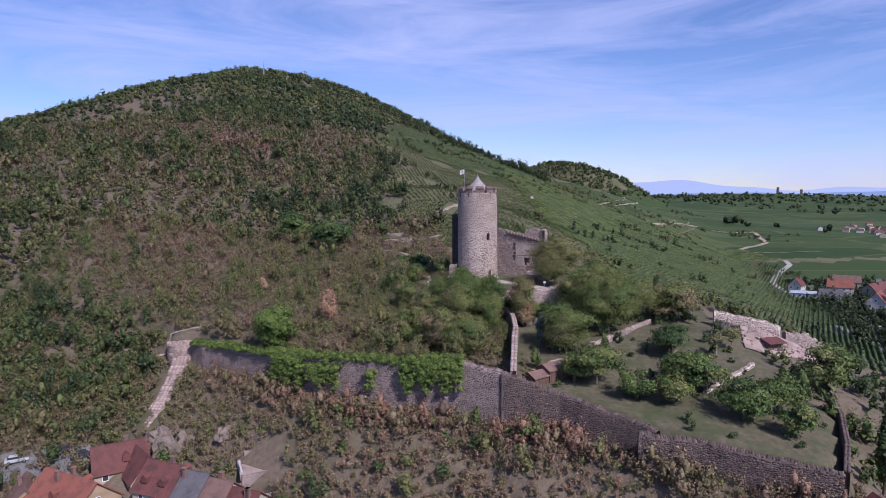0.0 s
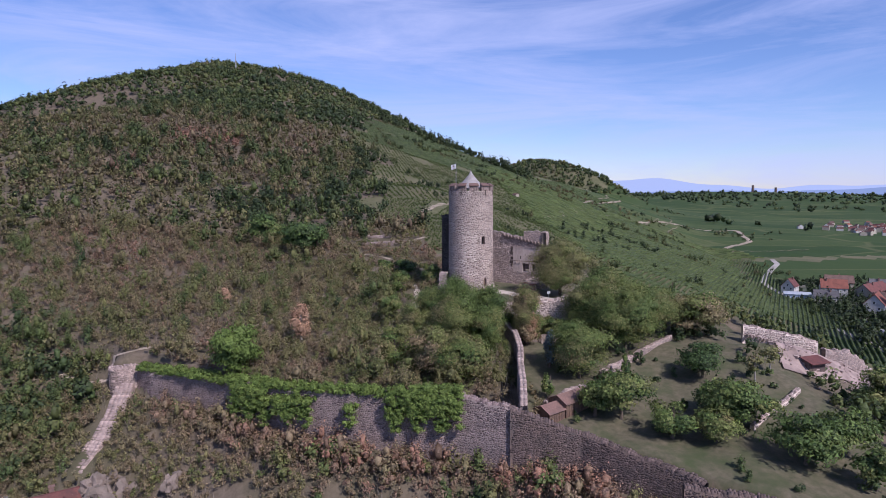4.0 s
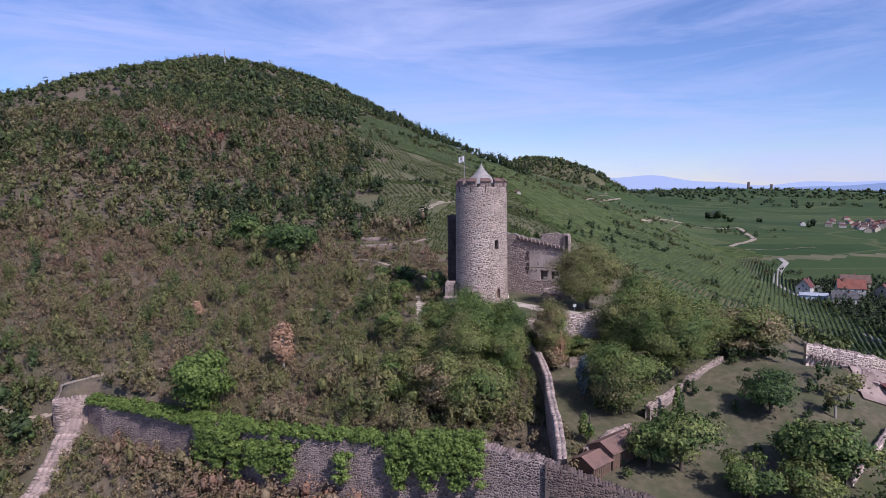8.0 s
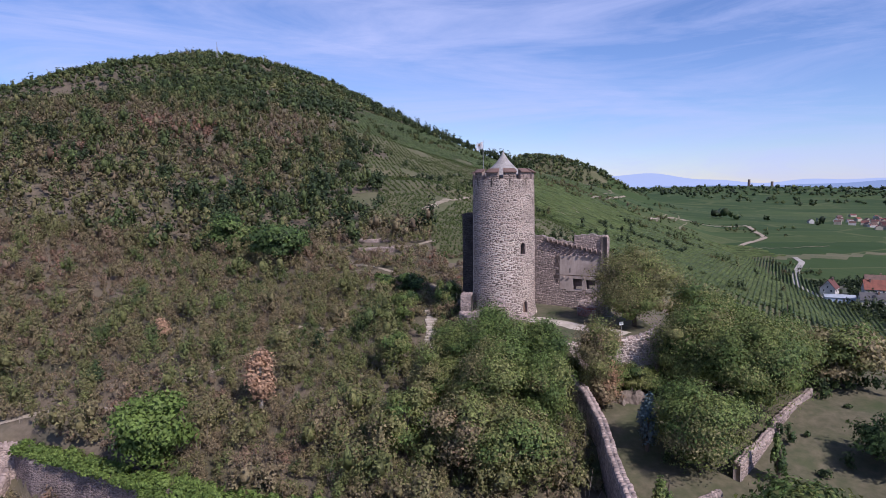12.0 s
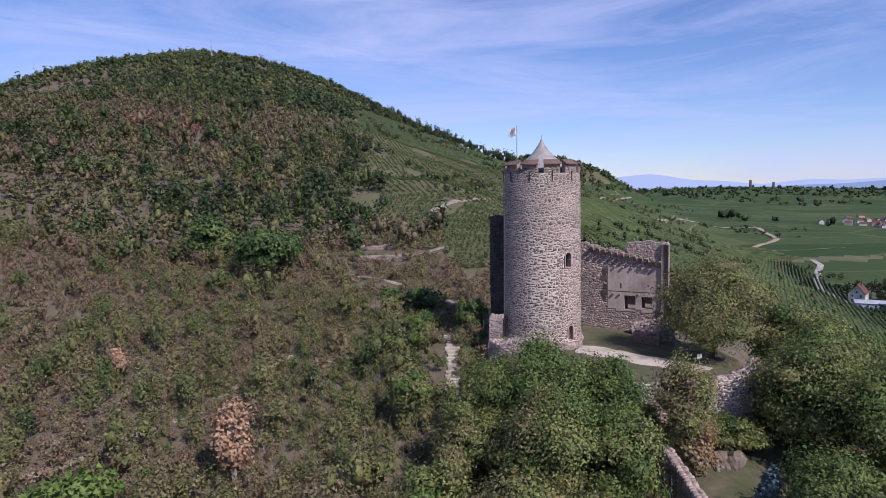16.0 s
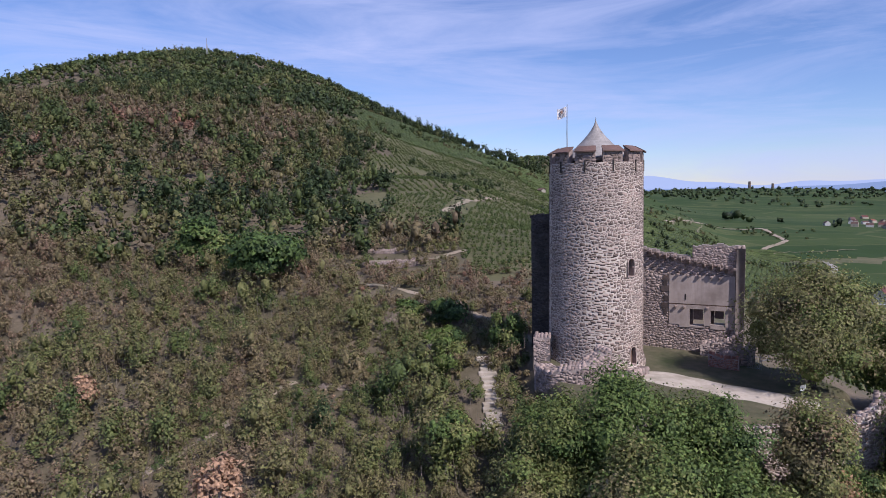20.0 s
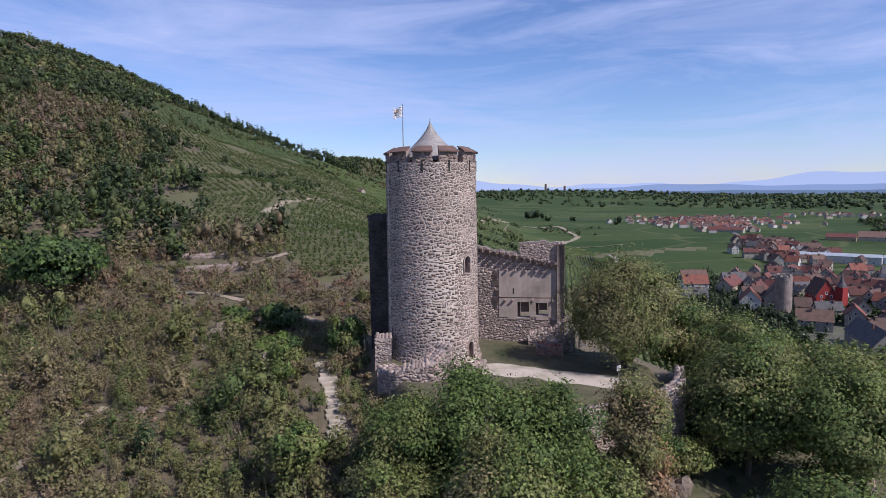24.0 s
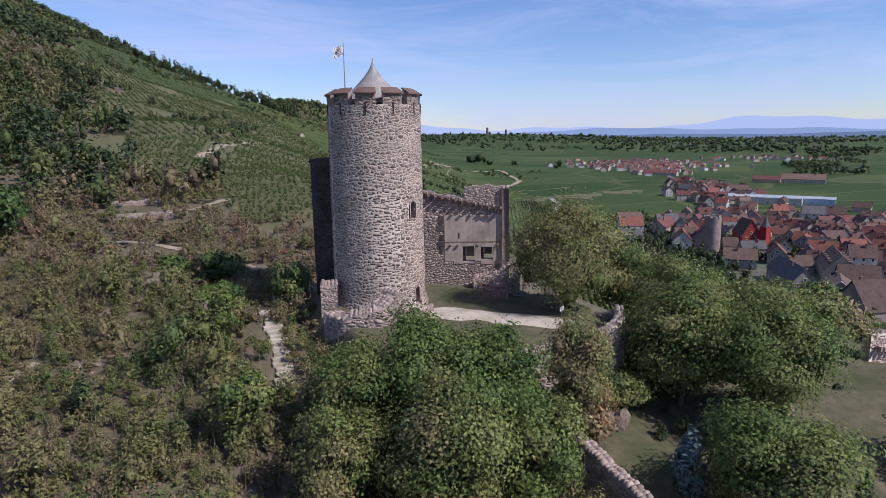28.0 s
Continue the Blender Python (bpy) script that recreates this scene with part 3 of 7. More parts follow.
def ribbon(name, points, width, mat, label, category="path", lift=0.06, seed=1, ragged=0.25):
    """A path laid on the ground through points."""
    rng = np.random.default_rng(seed)
    pts = np.array(points, float)
    seg = np.hypot(*np.diff(pts, axis=0).T)
    run = np.concatenate([[0], np.cumsum(seg)])
    stepsize = max(0.8, width * 0.5)
    s = np.linspace(0, run[-1], int(run[-1] / stepsize) + 2)
    x, y = np.interp(s, run, pts[:, 0]), np.interp(s, run, pts[:, 1])
    for _ in range(3):
        x[1:-1], y[1:-1] = (x[:-2] + 2 * x[1:-1] + x[2:]) / 4, (y[:-2] + 2 * y[1:-1] + y[2:]) / 4
    tx, ty = np.gradient(x), np.gradient(y)
    n = np.hypot(tx, ty)
    nx, ny = -ty / n, tx / n
    rows = []
    for o in (-0.5, -0.25, 0.0, 0.25, 0.5):
        wv = width * (1 + ragged * rng.uniform(-1, 1, len(s)) * (abs(o) > 0.4))
        rows.append(np.stack([x + nx * o * wv, y + ny * o * wv], -1))
    xy = np.stack(rows, 1)
    z = relief(xy[..., 0], xy[..., 1]) + lift * (1 + 0 * s[:, None]) + 0.0006 * np.hypot(xy[..., 0], xy[..., 1])
    z[:, 0] -= 0.12
    z[:, -1] -= 0.12
    v = np.concatenate([xy, z[..., None]], -1).reshape(-1, 3)
    i, j = np.meshgrid(np.arange(len(s) - 1), np.arange(4), indexing="ij")
    f = np.stack([i * 5 + j, (i + 1) * 5 + j, (i + 1) * 5 + j + 1, i * 5 + j + 1], -1).reshape(-1, 4)
    return tagged(new(name, from_arrays(name, v, f, mat, smooth=True)), label, category, kind="structure")


# courtyard gravel, drawn as a worn sweep from the keep's door to the parapet
ribbon("gravel_court", [(3.2, -7.6), (5.5, -8.6), (8.5, -11.0), (11.5, -14.0), (14, -16.6), (16, -18.4)], 6.0, GRAVEL, "pale worn gravel court below the keep", lift=0.06, ragged=0.3)
ribbon("footpath", [(-66, -20), (-58, -17), (-50, -12), (-44, -4), (-38, 6)], 1.3, TRACK, "narrow bare footpath across the scrub slope", lift=0.15, seed=2)
ribbon("footpath", [(-96, -14), (-86, -19), (-78, -18), (-70, -17)], 1.2, TRACK, "narrow bare footpath above the corner tower", lift=0.15, seed=3)
ribbon("footpath", [(-33, 44), (-24, 40), (-17, 33), (-12, 26), (-8, 20)], 1.3, TRACK, "pale path running down to the keep", lift=0.2, seed=4)
ribbon("footpath", [(-30, 60), (-22, 58), (-15, 60), (-8, 66)], 1.7, TRACK, "pale terrace path on the slope", lift=0.25, seed=5)
ribbon("footpath", [(-9, 110), (-3.5, 121), (2, 136), (12, 152), (22, 170)], 2.4, TRACK, "sandy track climbing beside vines", lift=0.3, seed=6)
ribbon("vineyard_track", [(150, 372), (178, 413), (228, 486), (291, 577), (348, 640), (384, 646), (436, 655)], 4.5, TRACK, "pale vineyard track curving up the slope", lift=0.3, seed=7, ragged=0.15)
ribbon("vineyard_track", [(300, 455), (345, 497), (391, 540), (408, 588), (436, 650)], 5.5, TRACK, "pale vineyard track across the plain", lift=0.3, seed=8, ragged=0.15)
ribbon("village_road", [(331, 402), (320, 376), (295, 345), (272, 314), (250, 282), (243, 268), (236, 246), (230, 226), (222, 191), (201, 134), (196, 105), (184, 60), (170, 5)], 4.6, CONCRETE, "pale concrete lane between vines and village houses", "road", lift=0.2, seed=9, ragged=0.04)
ribbon("village_road", [(400, 240), (470, 330), (560, 450), (700, 620), (830, 770)], 6.0, ASPHALT, "straight grey road leading out over the plain", "road", lift=0.3, seed=10, ragged=0.04)


def contour(x, y, length, pace=9.0):
    """Points along a level line of the slope."""
    pts = [(x, y)]
    for _ in range(int(length / pace)):
        gx_, gy_ = float(ground(x + 2, y) - ground(x - 2, y)), float(ground(x, y + 2) - ground(x, y - 2))
        n_ = math.hypot(gx_, gy_) or 1.0
        tx_, ty_ = -gy_ / n_, gx_ / n_
        if ty_ < 0:
            tx_, ty_ = -tx_, -ty_
        x, y = x + tx_ * pace, y + ty_ * pace
        pts.append((x, y))
    return pts


BANK = surface("dry_stone_bank", (0.135, 0.118, 0.070), (0.230, 0.195, 0.140), 0.6, (0.085, 0.090, 0.040), 0.08, 0.95, 0.4)
rng = np.random.default_rng(88)
for k in range(26):
    x_, y_ = rng.uniform(-8, 330), rng.uniform(170, 900)
    if not vineyard(x_, y_):
        continue
    ribbon("terrace_bank", contour(x_, y_, rng.uniform(60, 190)), rng.uniform(1.2, 2.4), BANK, "dry grassy stone bank between vineyard terraces", "terrace", lift=0.5, seed=300 + k, ragged=0.5)
for k, (x_, y_, ln_) in enumerate(((118, 330, 150), (150, 420, 170), (215, 560, 180), (270, 700, 160), (90, 260, 120), (60, 200, 110))):
    ribbon("vineyard_track", contour(x_, y_, ln_), 2.6, TRACK, "pale earth track along the vineyard slope", lift=0.5, seed=340 + k, ragged=0.3)

# ---- the keep ----
R_KEEP, H_KEEP = 5.68, 23.9
DOOR_AZ, WINDOW_AZ = radians(-90 + 31), radians(-90 + 26)


def stone_rows(rng, u0, u1, v0, v1, course=0.32, length=0.5, keep=None):
    """Courses of rubble fitted close between two bounds: the middle, half-length and half-height of each stone."""
    rows, v = [], v0
    while v < v1:
        h = course * rng.uniform(0.7, 1.35)
        widths = length * rng.uniform(0.5, 1.6, int((u1 - u0) / (length * 0.95)) + 3)
        ends = u0 + np.cumsum(widths) - rng.uniform(0, length)
        c = np.stack([ends - widths / 2, np.full(len(ends), v + h / 2), widths / 2, np.full(len(ends), h / 2)], 1)
        c = c[(c[:, 0] - c[:, 2] > u0 - 0.05) & (c[:, 0] + c[:, 2] < u1 + 0.05)]
        cut = rng.uniform(0, 1, len(c)) < 0.16
        low_, high_ = c[cut].copy(), c[cut].copy()
        for q, sign in ((low_, -1), (high_, 1)):
            q[:, 1] += sign * q[:, 3] / 2
            q[:, 3] /= 2
        rows += [c[~cut], low_, high_]
        v += h
    s = np.concatenate(rows)
    return s[keep(s[:, 0], s[:, 1])] if keep else s


def settle(u, v):
    """Uneven bedding: the courses rise, dip and shear a little along a wall."""
    dv = 0.10 * np.sin(u * 3.1 + 1.7 * np.sin(v * 2.3)) + 0.07 * np.sin(u * 7.3 + v * 4.1) + 0.05 * np.sin(u * 1.1 - v * 5.3)
    du = 0.09 * np.sin(v * 6.1 + 1.3 * np.sin(u * 1.9)) + 0.05 * np.sin(v * 13.7 + u * 2.7)
    return u + du, v + dv


def stones_mesh(name, rng, s, place, mat, proud=0.05, joint=0.035, bedded=True):
    """Each stone a small flat-faced block; place(u, v, w) lays wall coordinates into the world."""
    n = len(s)
    hu, hv = np.maximum(s[:, 2] - joint, 0.05), np.maximum(s[:, 3] - joint, 0.05)
    corner = np.array([(-1, -0.92), (0, -1.0), (1, -0.92), (1, 0.92), (0, 1.0), (-1, 0.92)], float)
    shift = np.zeros((n, 6, 2))
    shift[:, 1, 0], shift[:, 4, 0] = rng.uniform(-0.6, 0.6, n), rng.uniform(-0.6, 0.6, n)
    local = (corner[None] + shift) * rng.uniform(0.88, 1.06, (n, 6, 2)) * np.stack([hu, hv], -1)[:, None]
    tilt = rng.normal(0, 0.06, n)
    base = np.stack([s[:, None, 0] + local[..., 0] - local[..., 1] * tilt[:, None] * 2.0, s[:, None, 1] + local[..., 1] + local[..., 0] * tilt[:, None]], -1)
    if bedded:
        base = np.stack(settle(base[..., 0], base[..., 1]), -1)
    mid_ = base.mean(1, keepdims=True)
    front = mid_ + (base - mid_) * 0.93
    out_ = proud * rng.uniform(0.5, 1.4, (n, 1)) * np.ones((n, 6)) + rng.normal(0, proud * 0.2, (n, 6))
    u = np.concatenate([base[..., 0], front[..., 0]], 1)
    v = np.concatenate([base[..., 1], front[..., 1]], 1)
    w = np.concatenate([np.full((n, 6), -0.03), out_], 1)
    verts = place(u, v, w).reshape(-1, 3)
    pat = np.array([(6, 7, 10, 11), (7, 8, 9, 10)] + [(k, (k + 1) % 6, 6 + (k + 1) % 6, 6 + k) for k in range(6)])
    faces = (np.arange(n)[:, None, None] * 12 + pat[None]).reshape(-1, 4)
    return from_arrays(name, verts, faces, mat)


def on_keep(u, v, w):
    r = R_KEEP - 0.012 * np.clip(v, 0, 24) * 0.6 + w + 0.35 * np.clip(1 - v / 1.2, 0, 1)
    a = u / R_KEEP
    return np.stack([r * np.cos(a), r * np.sin(a), v], -1)


def arch(x, z, half, h):
    """True inside an arched opening of half-width half and height h, on its sill at z 0."""
    return (np.abs(x) < half) & (z > 0) & ((z < h - half) | (np.hypot(x, z - h + half) < half))


keep = thing("keep", "tall round castle keep of light-jointed rubble stone", "tower")
rng = np.random.default_rng(5)


def solid_at(u, v):
    """Where the keep's face has no opening."""
    def away(az):
        return (u - az * R_KEEP + math.pi * R_KEEP) % (2 * math.pi * R_KEEP) - math.pi * R_KEEP
    return ~arch(away(DOOR_AZ), v - 0.35, 0.62, 2.25) & ~arch(away(WINDOW_AZ), v - 10.75, 0.62, 2.2)


def keep_shell():
    """The mortared drum, with a door and a window cut through its face."""
    bm = bmesh.new()
    nz, na = 130, 260
    zs = np.linspace(-3.0, H_KEEP, nz)
    grid = {}
    for i, z in enumerate(zs):
        for j in range(na):
            a = 2 * math.pi * j / na
            p = on_keep(np.array(a * R_KEEP), np.array(z), np.array(0.0))
            grid[i, j] = bm.verts.new(p)
    for i in range(nz - 1):
        for j in range(na):
            a, z = 2 * math.pi * (j + 0.5) / na, (zs[i] + zs[i + 1]) / 2
            if solid_at(np.array(a * R_KEEP), np.array(z)):
                bm.faces.new((grid[i, j], grid[i, (j + 1) % na], grid[i + 1, (j + 1) % na], grid[i + 1, j]))
    rim = [grid[nz - 1, j] for j in range(na)]
    inner = [bm.verts.new((v.co.x * 0.80, v.co.y * 0.80, H_KEEP)) for v in rim]
    deck = [bm.verts.new((v.co.x * 0.80, v.co.y * 0.80, H_KEEP - 0.4)) for v in rim]
    for j in range(na):
        k = (j + 1) % na
        bm.faces.new((rim[j], rim[k], inner[k], inner[j]))
        bm.faces.new((inner[j], inner[k], deck[k], deck[j]))
    bm.faces.new(deck)
    return bm


part("drum", keep_shell(), MORTAR, keep, "pale lime mortar drum")


def opening(az, sill, half, h, name, deep=0.7, leaf=None):
    """The reveal of an arched opening: jambs, arch, sill and what closes it."""
    bm = bmesh.new()
    pts = [(-half, 0), (half, 0)] + [(half * math.cos(a), h - half + half * math.sin(a)) for a in np.linspace(0, math.pi, 9)]
    a = [bm.verts.new((x, 0.10, z)) for x, z in pts]
    b = [bm.verts.new((x, -deep, z)) for x, z in pts]
    for k in range(len(pts)):
        j = (k + 1) % len(pts)
        bm.faces.new((a[k], a[j], b[j], b[k]))
    ring = [bm.verts.new((x * 1.22, 0.10, sill * 0 + (z - h / 2) * 1.10 + h / 2)) for x, z in pts]
    for k in range(len(pts)):
        j = (k + 1) % len(pts)
        bm.faces.new((a[k], a[j], ring[j], ring[k]))
    m = Matrix.Translation((math.cos(az) * (R_KEEP - 0.06), math.sin(az) * (R_KEEP - 0.06), sill)) @ Matrix.Rotation(az - math.pi / 2, 4, "Z")
    bmesh.ops.transform(bm, matrix=m, verts=bm.verts)
    ob = part(name, bm, PINK_STONE, keep, "dressed stone surround")
    bm = bmesh.new()
    bm.faces.new([bm.verts.new((x, -deep + 0.02, z)) for x, z in pts])
    bmesh.ops.transform(bm, matrix=m, verts=bm.verts)
    part("door_leaf" if leaf else "dark_recess", bm, leaf or DARK, ob, "dark old wooden door leaf" if leaf else "unlit recess")


opening(DOOR_AZ, 0.35, 0.5, 2.1, "doorway", 0.45, OLD_WOOD)
opening(WINDOW_AZ, 10.8, 0.5, 2.05, "arched_window", 0.8)
MERLONS = 11


def faced(u, v):
    """Where stones show: the drum and, above it, the merlons."""
    a = (u / R_KEEP / (2 * math.pi) * MERLONS - 0.30 + 0.5) % 1.0 - 0.5
    return solid_at(u, v) & ((v < H_KEEP - 0.04) | ((np.abs(a) < 0.31) & (np.abs(a) > 0.06)))


all_stones = stone_rows(rng, -math.pi * R_KEEP, math.pi * R_KEEP, -1.0, 24.85, 0.34, 0.46, faced)
near = (np.abs((all_stones[:, 0] / R_KEEP - radians(-100) + math.pi) % (2 * math.pi) - math.pi) < 0.33) & (all_stones[:, 1] > 3) & (all_stones[:, 1] < 21)
picked = np.flatnonzero(near)[:290]
rest = np.ones(len(all_stones), bool)
rest[picked] = False
tagged(part("rubble_facing", stones_mesh("rubble_facing", rng, all_stones[rest], on_keep, STONE, 0.015, 0.024), STONE, keep, "weathered brown and pinkish rubble stones"), kind="stuff")

for k in range(MERLONS):
    a0 = 2 * math.pi * (k + 0.30) / MERLONS
    half = 0.365 * 2 * math.pi / MERLONS

    def ringpts(r, z, n=7, a0=a0, half=half):
        return [(r * math.cos(a), r * math.sin(a), z) for a in np.linspace(a0 - half, a0 + half, n)]
    bm = bmesh.new()
    layers = [ringpts(R_KEEP - 0.17, H_KEEP - 0.02), ringpts(R_KEEP - 0.19, 25.15), ringpts(R_KEEP - 0.95, 25.55), ringpts(R_KEEP - 0.95, H_KEEP - 0.02)]
    loops = [[bm.verts.new(p) for p in L] for L in layers]
    for A, B in zip(loops, loops[1:] + loops[:1]):
        for j in range(6):
            bm.faces.new((A[j], A[j + 1], B[j + 1], B[j]))
    bm.faces.new([L[0] for L in loops][::-1])
    bm.faces.new([L[-1] for L in loops])
    mer = part("merlon", bm, PINK_STONE, keep)
    bm = bmesh.new()
    half2 = half * 1.05
    cap = [[bm.verts.new(p) for p in ringpts(r, z, 7, a0, half2)] for r, z in ((R_KEEP + 0.12, 25.06), (R_KEEP + 0.12, 25.20), (R_KEEP - 1.05, 25.82), (R_KEEP - 1.05, 25.66))]
    for A, B in zip(cap, cap[1:] + cap[:1]):
        for j in range(6):
            bm.faces.new((A[j], A[j + 1], B[j + 1], B[j]))
    bm.faces.new([L[0] for L in cap][::-1])
    bm.faces.new([L[-1] for L in cap])
    part("tile_cap", bm, TILE_BROWN, mer, "sloping brown tile coping")
    bm = bmesh.new()
    box(bm, (-0.07, -0.05, -0.75), (0.07, 0.06, 0.55))
    bmesh.ops.transform(bm, matrix=Matrix.Translation(((R_KEEP - 0.14) * math.cos(a0), (R_KEEP - 0.14) * math.sin(a0), 23.6)) @ Matrix.Rotation(a0 - math.pi / 2, 4, "Z"), verts=bm.verts)
    part("arrow_slit", bm, DARK, mer, "dark narrow slit")


def cone_roof():
    """A sharp curved-in cone of shingle courses."""
    bm = bmesh.new()
    sides, prev = 40, None
    prof = [(3.9, 24.2)]
    for t in np.linspace(0, 1, 15):
        prof.append((0.06 + 3.9 * (1 - t) ** 1.5, 24.6 + 4.5 * t))
    for k, (r, z) in enumerate(prof):
        for dr in ((0.0,) if k in (0, len(prof) - 1) else (0.035, -0.01)):
            ringv = [bm.verts.new(((r + dr) * math.cos(2 * math.pi * s / sides), (r + dr) * math.sin(2 * math.pi * s / sides), z - (0.0 if dr <= 0 else 0.01))) for s in range(sides)]
            if prev:
                for s in range(sides):
                    bm.faces.new((prev[s], prev[(s + 1) % sides], ringv[(s + 1) % sides], ringv[s]))
            prev = ringv
    bm.faces.new(prev)
    return bm


roof = part("cone_roof", cone_roof(), ZINC, keep, "grey shingled cone roof with flared foot")
bm = bmesh.new()
tube(bm, [(0, 0, 29.0), (0, 0, 29.5)], [0.06, 0.02], 6)
part("finial", bm, METAL, roof)
flagstaff = thing("flagpole", "slim grey flagpole with a white flag on the keep", "flagpole", (-3.75, -0.8, H_KEEP - 0.4))
bm = bmesh.new()
tube(bm, [(0, 0, 0), (-0.02, 0, 4), (0, 0, 7.4)], [0.07, 0.06, 0.04], 8)
part("pole", bm, METAL, flagstaff)
bm = bmesh.new()
grid = [[bm.verts.new((-0.08 - 1.15 * i / 8, -0.12 * math.sin(i * 0.9), 7.1 - 1.2 * j / 6 - 0.35 * (i / 8) ** 1.3 + 0.05 * math.sin(i + j))) for j in range(7)] for i in range(9)]
for i in range(8):
    for j in range(6):
        bm.faces.new((grid[i][j], grid[i + 1][j], grid[i + 1][j + 1], grid[i][j + 1]))
bmesh.ops.solidify(bm, geom=bm.faces[:], thickness=0.015)
flag = part("flag", bm, FLAG, flagstaff, "white cloth flag curling in the wind")
bm = bmesh.new()
box(bm, (-0.86, -0.17, 6.30), (-0.58, -0.13, 6.68), None, 0.02)
part("emblem", bm, EMBLEM, flag, "dark brown emblem shape")


# ---- walls ----
def wall_run(name, label, pts, thick, top, foot=2.5, category="wall", stone=PINK_STONE, course=0.30, length=0.46, faces=("front",), seed=3, crumble=0.3, core=WALL_CORE, group=""):
    """A rubble wall along plan points: top gives the height at each point; stones face the named sides."""
    rng = np.random.default_rng(seed)
    pts, top = np.array(pts, float), np.array(top, float)
    seg = np.hypot(*np.diff(pts, axis=0).T)
    run = np.concatenate([[0], np.cumsum(seg)])
    total = run[-1]
    s = np.linspace(0, total, max(3, int(total / 0.7) + 1))
    jag = crumble * (0.6 * np.sin(s * 0.9 + seed) * np.sin(s * 0.37) + rng.uniform(-0.5, 0.5, len(s)))

    def along(u):
        x, y = np.interp(u, run, pts[:, 0]), np.interp(u, run, pts[:, 1])
        e = 0.4
        tx = np.interp(np.clip(u + e, 0, total), run, pts[:, 0]) - np.interp(np.clip(u - e, 0, total), run, pts[:, 0])
        ty = np.interp(np.clip(u + e, 0, total), run, pts[:, 1]) - np.interp(np.clip(u - e, 0, total), run, pts[:, 1])
        n = np.hypot(tx, ty)
        return x, y, tx / n, ty / n

    def top_at(u):
        return np.interp(u, run, top) + np.interp(u, s, jag)
    x, y, tx, ty = along(s)
    fx, fy = x + ty * thick / 2, y - tx * thick / 2
    bx, by = x - ty * thick / 2, y + tx * thick / 2
    zt = top_at(s)
    zf = np.minimum(np.minimum(relief(fx, fy), relief(bx, by)) - foot, zt - 0.5)
    v = np.stack([np.stack([fx, fy, zf], -1), np.stack([fx, fy, zt - 0.12], -1), np.stack([x, y, zt + 0.1], -1), np.stack([bx, by, zt - 0.12], -1), np.stack([bx, by, zf], -1)], 1).reshape(-1, 3)
    i, j = np.meshgrid(np.arange(len(s) - 1), np.arange(4), indexing="ij")
    f = np.stack([i * 5 + j, i * 5 + j + 1, (i + 1) * 5 + j + 1, (i + 1) * 5 + j], -1).reshape(-1, 4)
    e = (len(s) - 1) * 5
    f = np.concatenate([f, [(0, 1, 3, 4), (e + 4, e + 3, e + 1, e)]])
    ob = thing(name, label, category, group=group)
    part("wall_body", from_arrays("wall_body", v, f, core), core, ob)
    for side in faces:
        sign = 1 if side == "front" else -1
        lo, hi = float(zf.min()), float(zt.max())

        def keep_(u, vv, sign=sign):
            xx, yy, ax, ay = along(u)
            g = relief(xx + sign * ay * thick / 2, yy - sign * ax * thick / 2)
            return (vv < top_at(u) - 0.22) & (vv > g - 0.5)

        def lay(u, vv, w, sign=sign):
            xx, yy, ax, ay = along(u)
            o = thick / 2 + w
            return np.stack([xx + sign * ay * o, yy - sign * ax * o, vv], -1)
        st = stone_rows(rng, 0, total, lo, hi, course, length, keep_)
        if len(st):
            tagged(part("stone_facing", stones_mesh("stone_facing", rng, st, lay, stone, 0.026, 0.024), stone, ob, "uneven rubble stones"), kind="stuff")
    # rough stones along the crest
    u = np.arange(0.2, total, 0.42) + rng.uniform(-0.1, 0.1, len(np.arange(0.2, total, 0.42)))
    u = np.clip(u, 0.05, total - 0.05)
    for row in ((-0.25, 0.25) if thick < 1.7 else (-0.38, -0.13, 0.13, 0.38)):
        xx, yy, ax, ay = along(u)
        cx, cy, cz = xx + ay * row * thick, yy - ax * row * thick, top_at(u) + rng.uniform(-0.08, 0.06, len(u))
        sz = np.stack([rng.uniform(0.14, 0.28, len(u)), np.full(len(u), thick * (0.24 if thick < 1.7 else 0.125)) * rng.uniform(0.8, 1.1, len(u)), rng.uniform(0.10, 0.22, len(u))], 1)
        c8 = np.array([(a, b, c) for c in (-1, 1) for b in (-1, 1) for a in (-1, 1)], float)
        c8[4:, :2] *= 0.75
        loc = c8[None] * sz[:, None] * rng.uniform(0.8, 1.15, (len(u), 8, 3))
        vv = np.stack([cx[:, None] + loc[..., 0] * ax[:, None] + loc[..., 1] * ay[:, None], cy[:, None] + loc[..., 0] * ay[:, None] - loc[..., 1] * ax[:, None], cz[:, None] + loc[..., 2]], -1).reshape(-1, 3)
        pat = np.array([(4, 5, 7, 6), (0, 1, 5, 4), (1, 3, 7, 5), (3, 2, 6, 7), (2, 0, 4, 6)])
        ff = (np.arange(len(u))[:, None, None] * 8 + pat[None]).reshape(-1, 4)
        tagged(part("crest_rubble", from_arrays("crest_rubble", vv, ff, stone), stone, ob, "loose crest stones"), kind="stuff")
    return ob


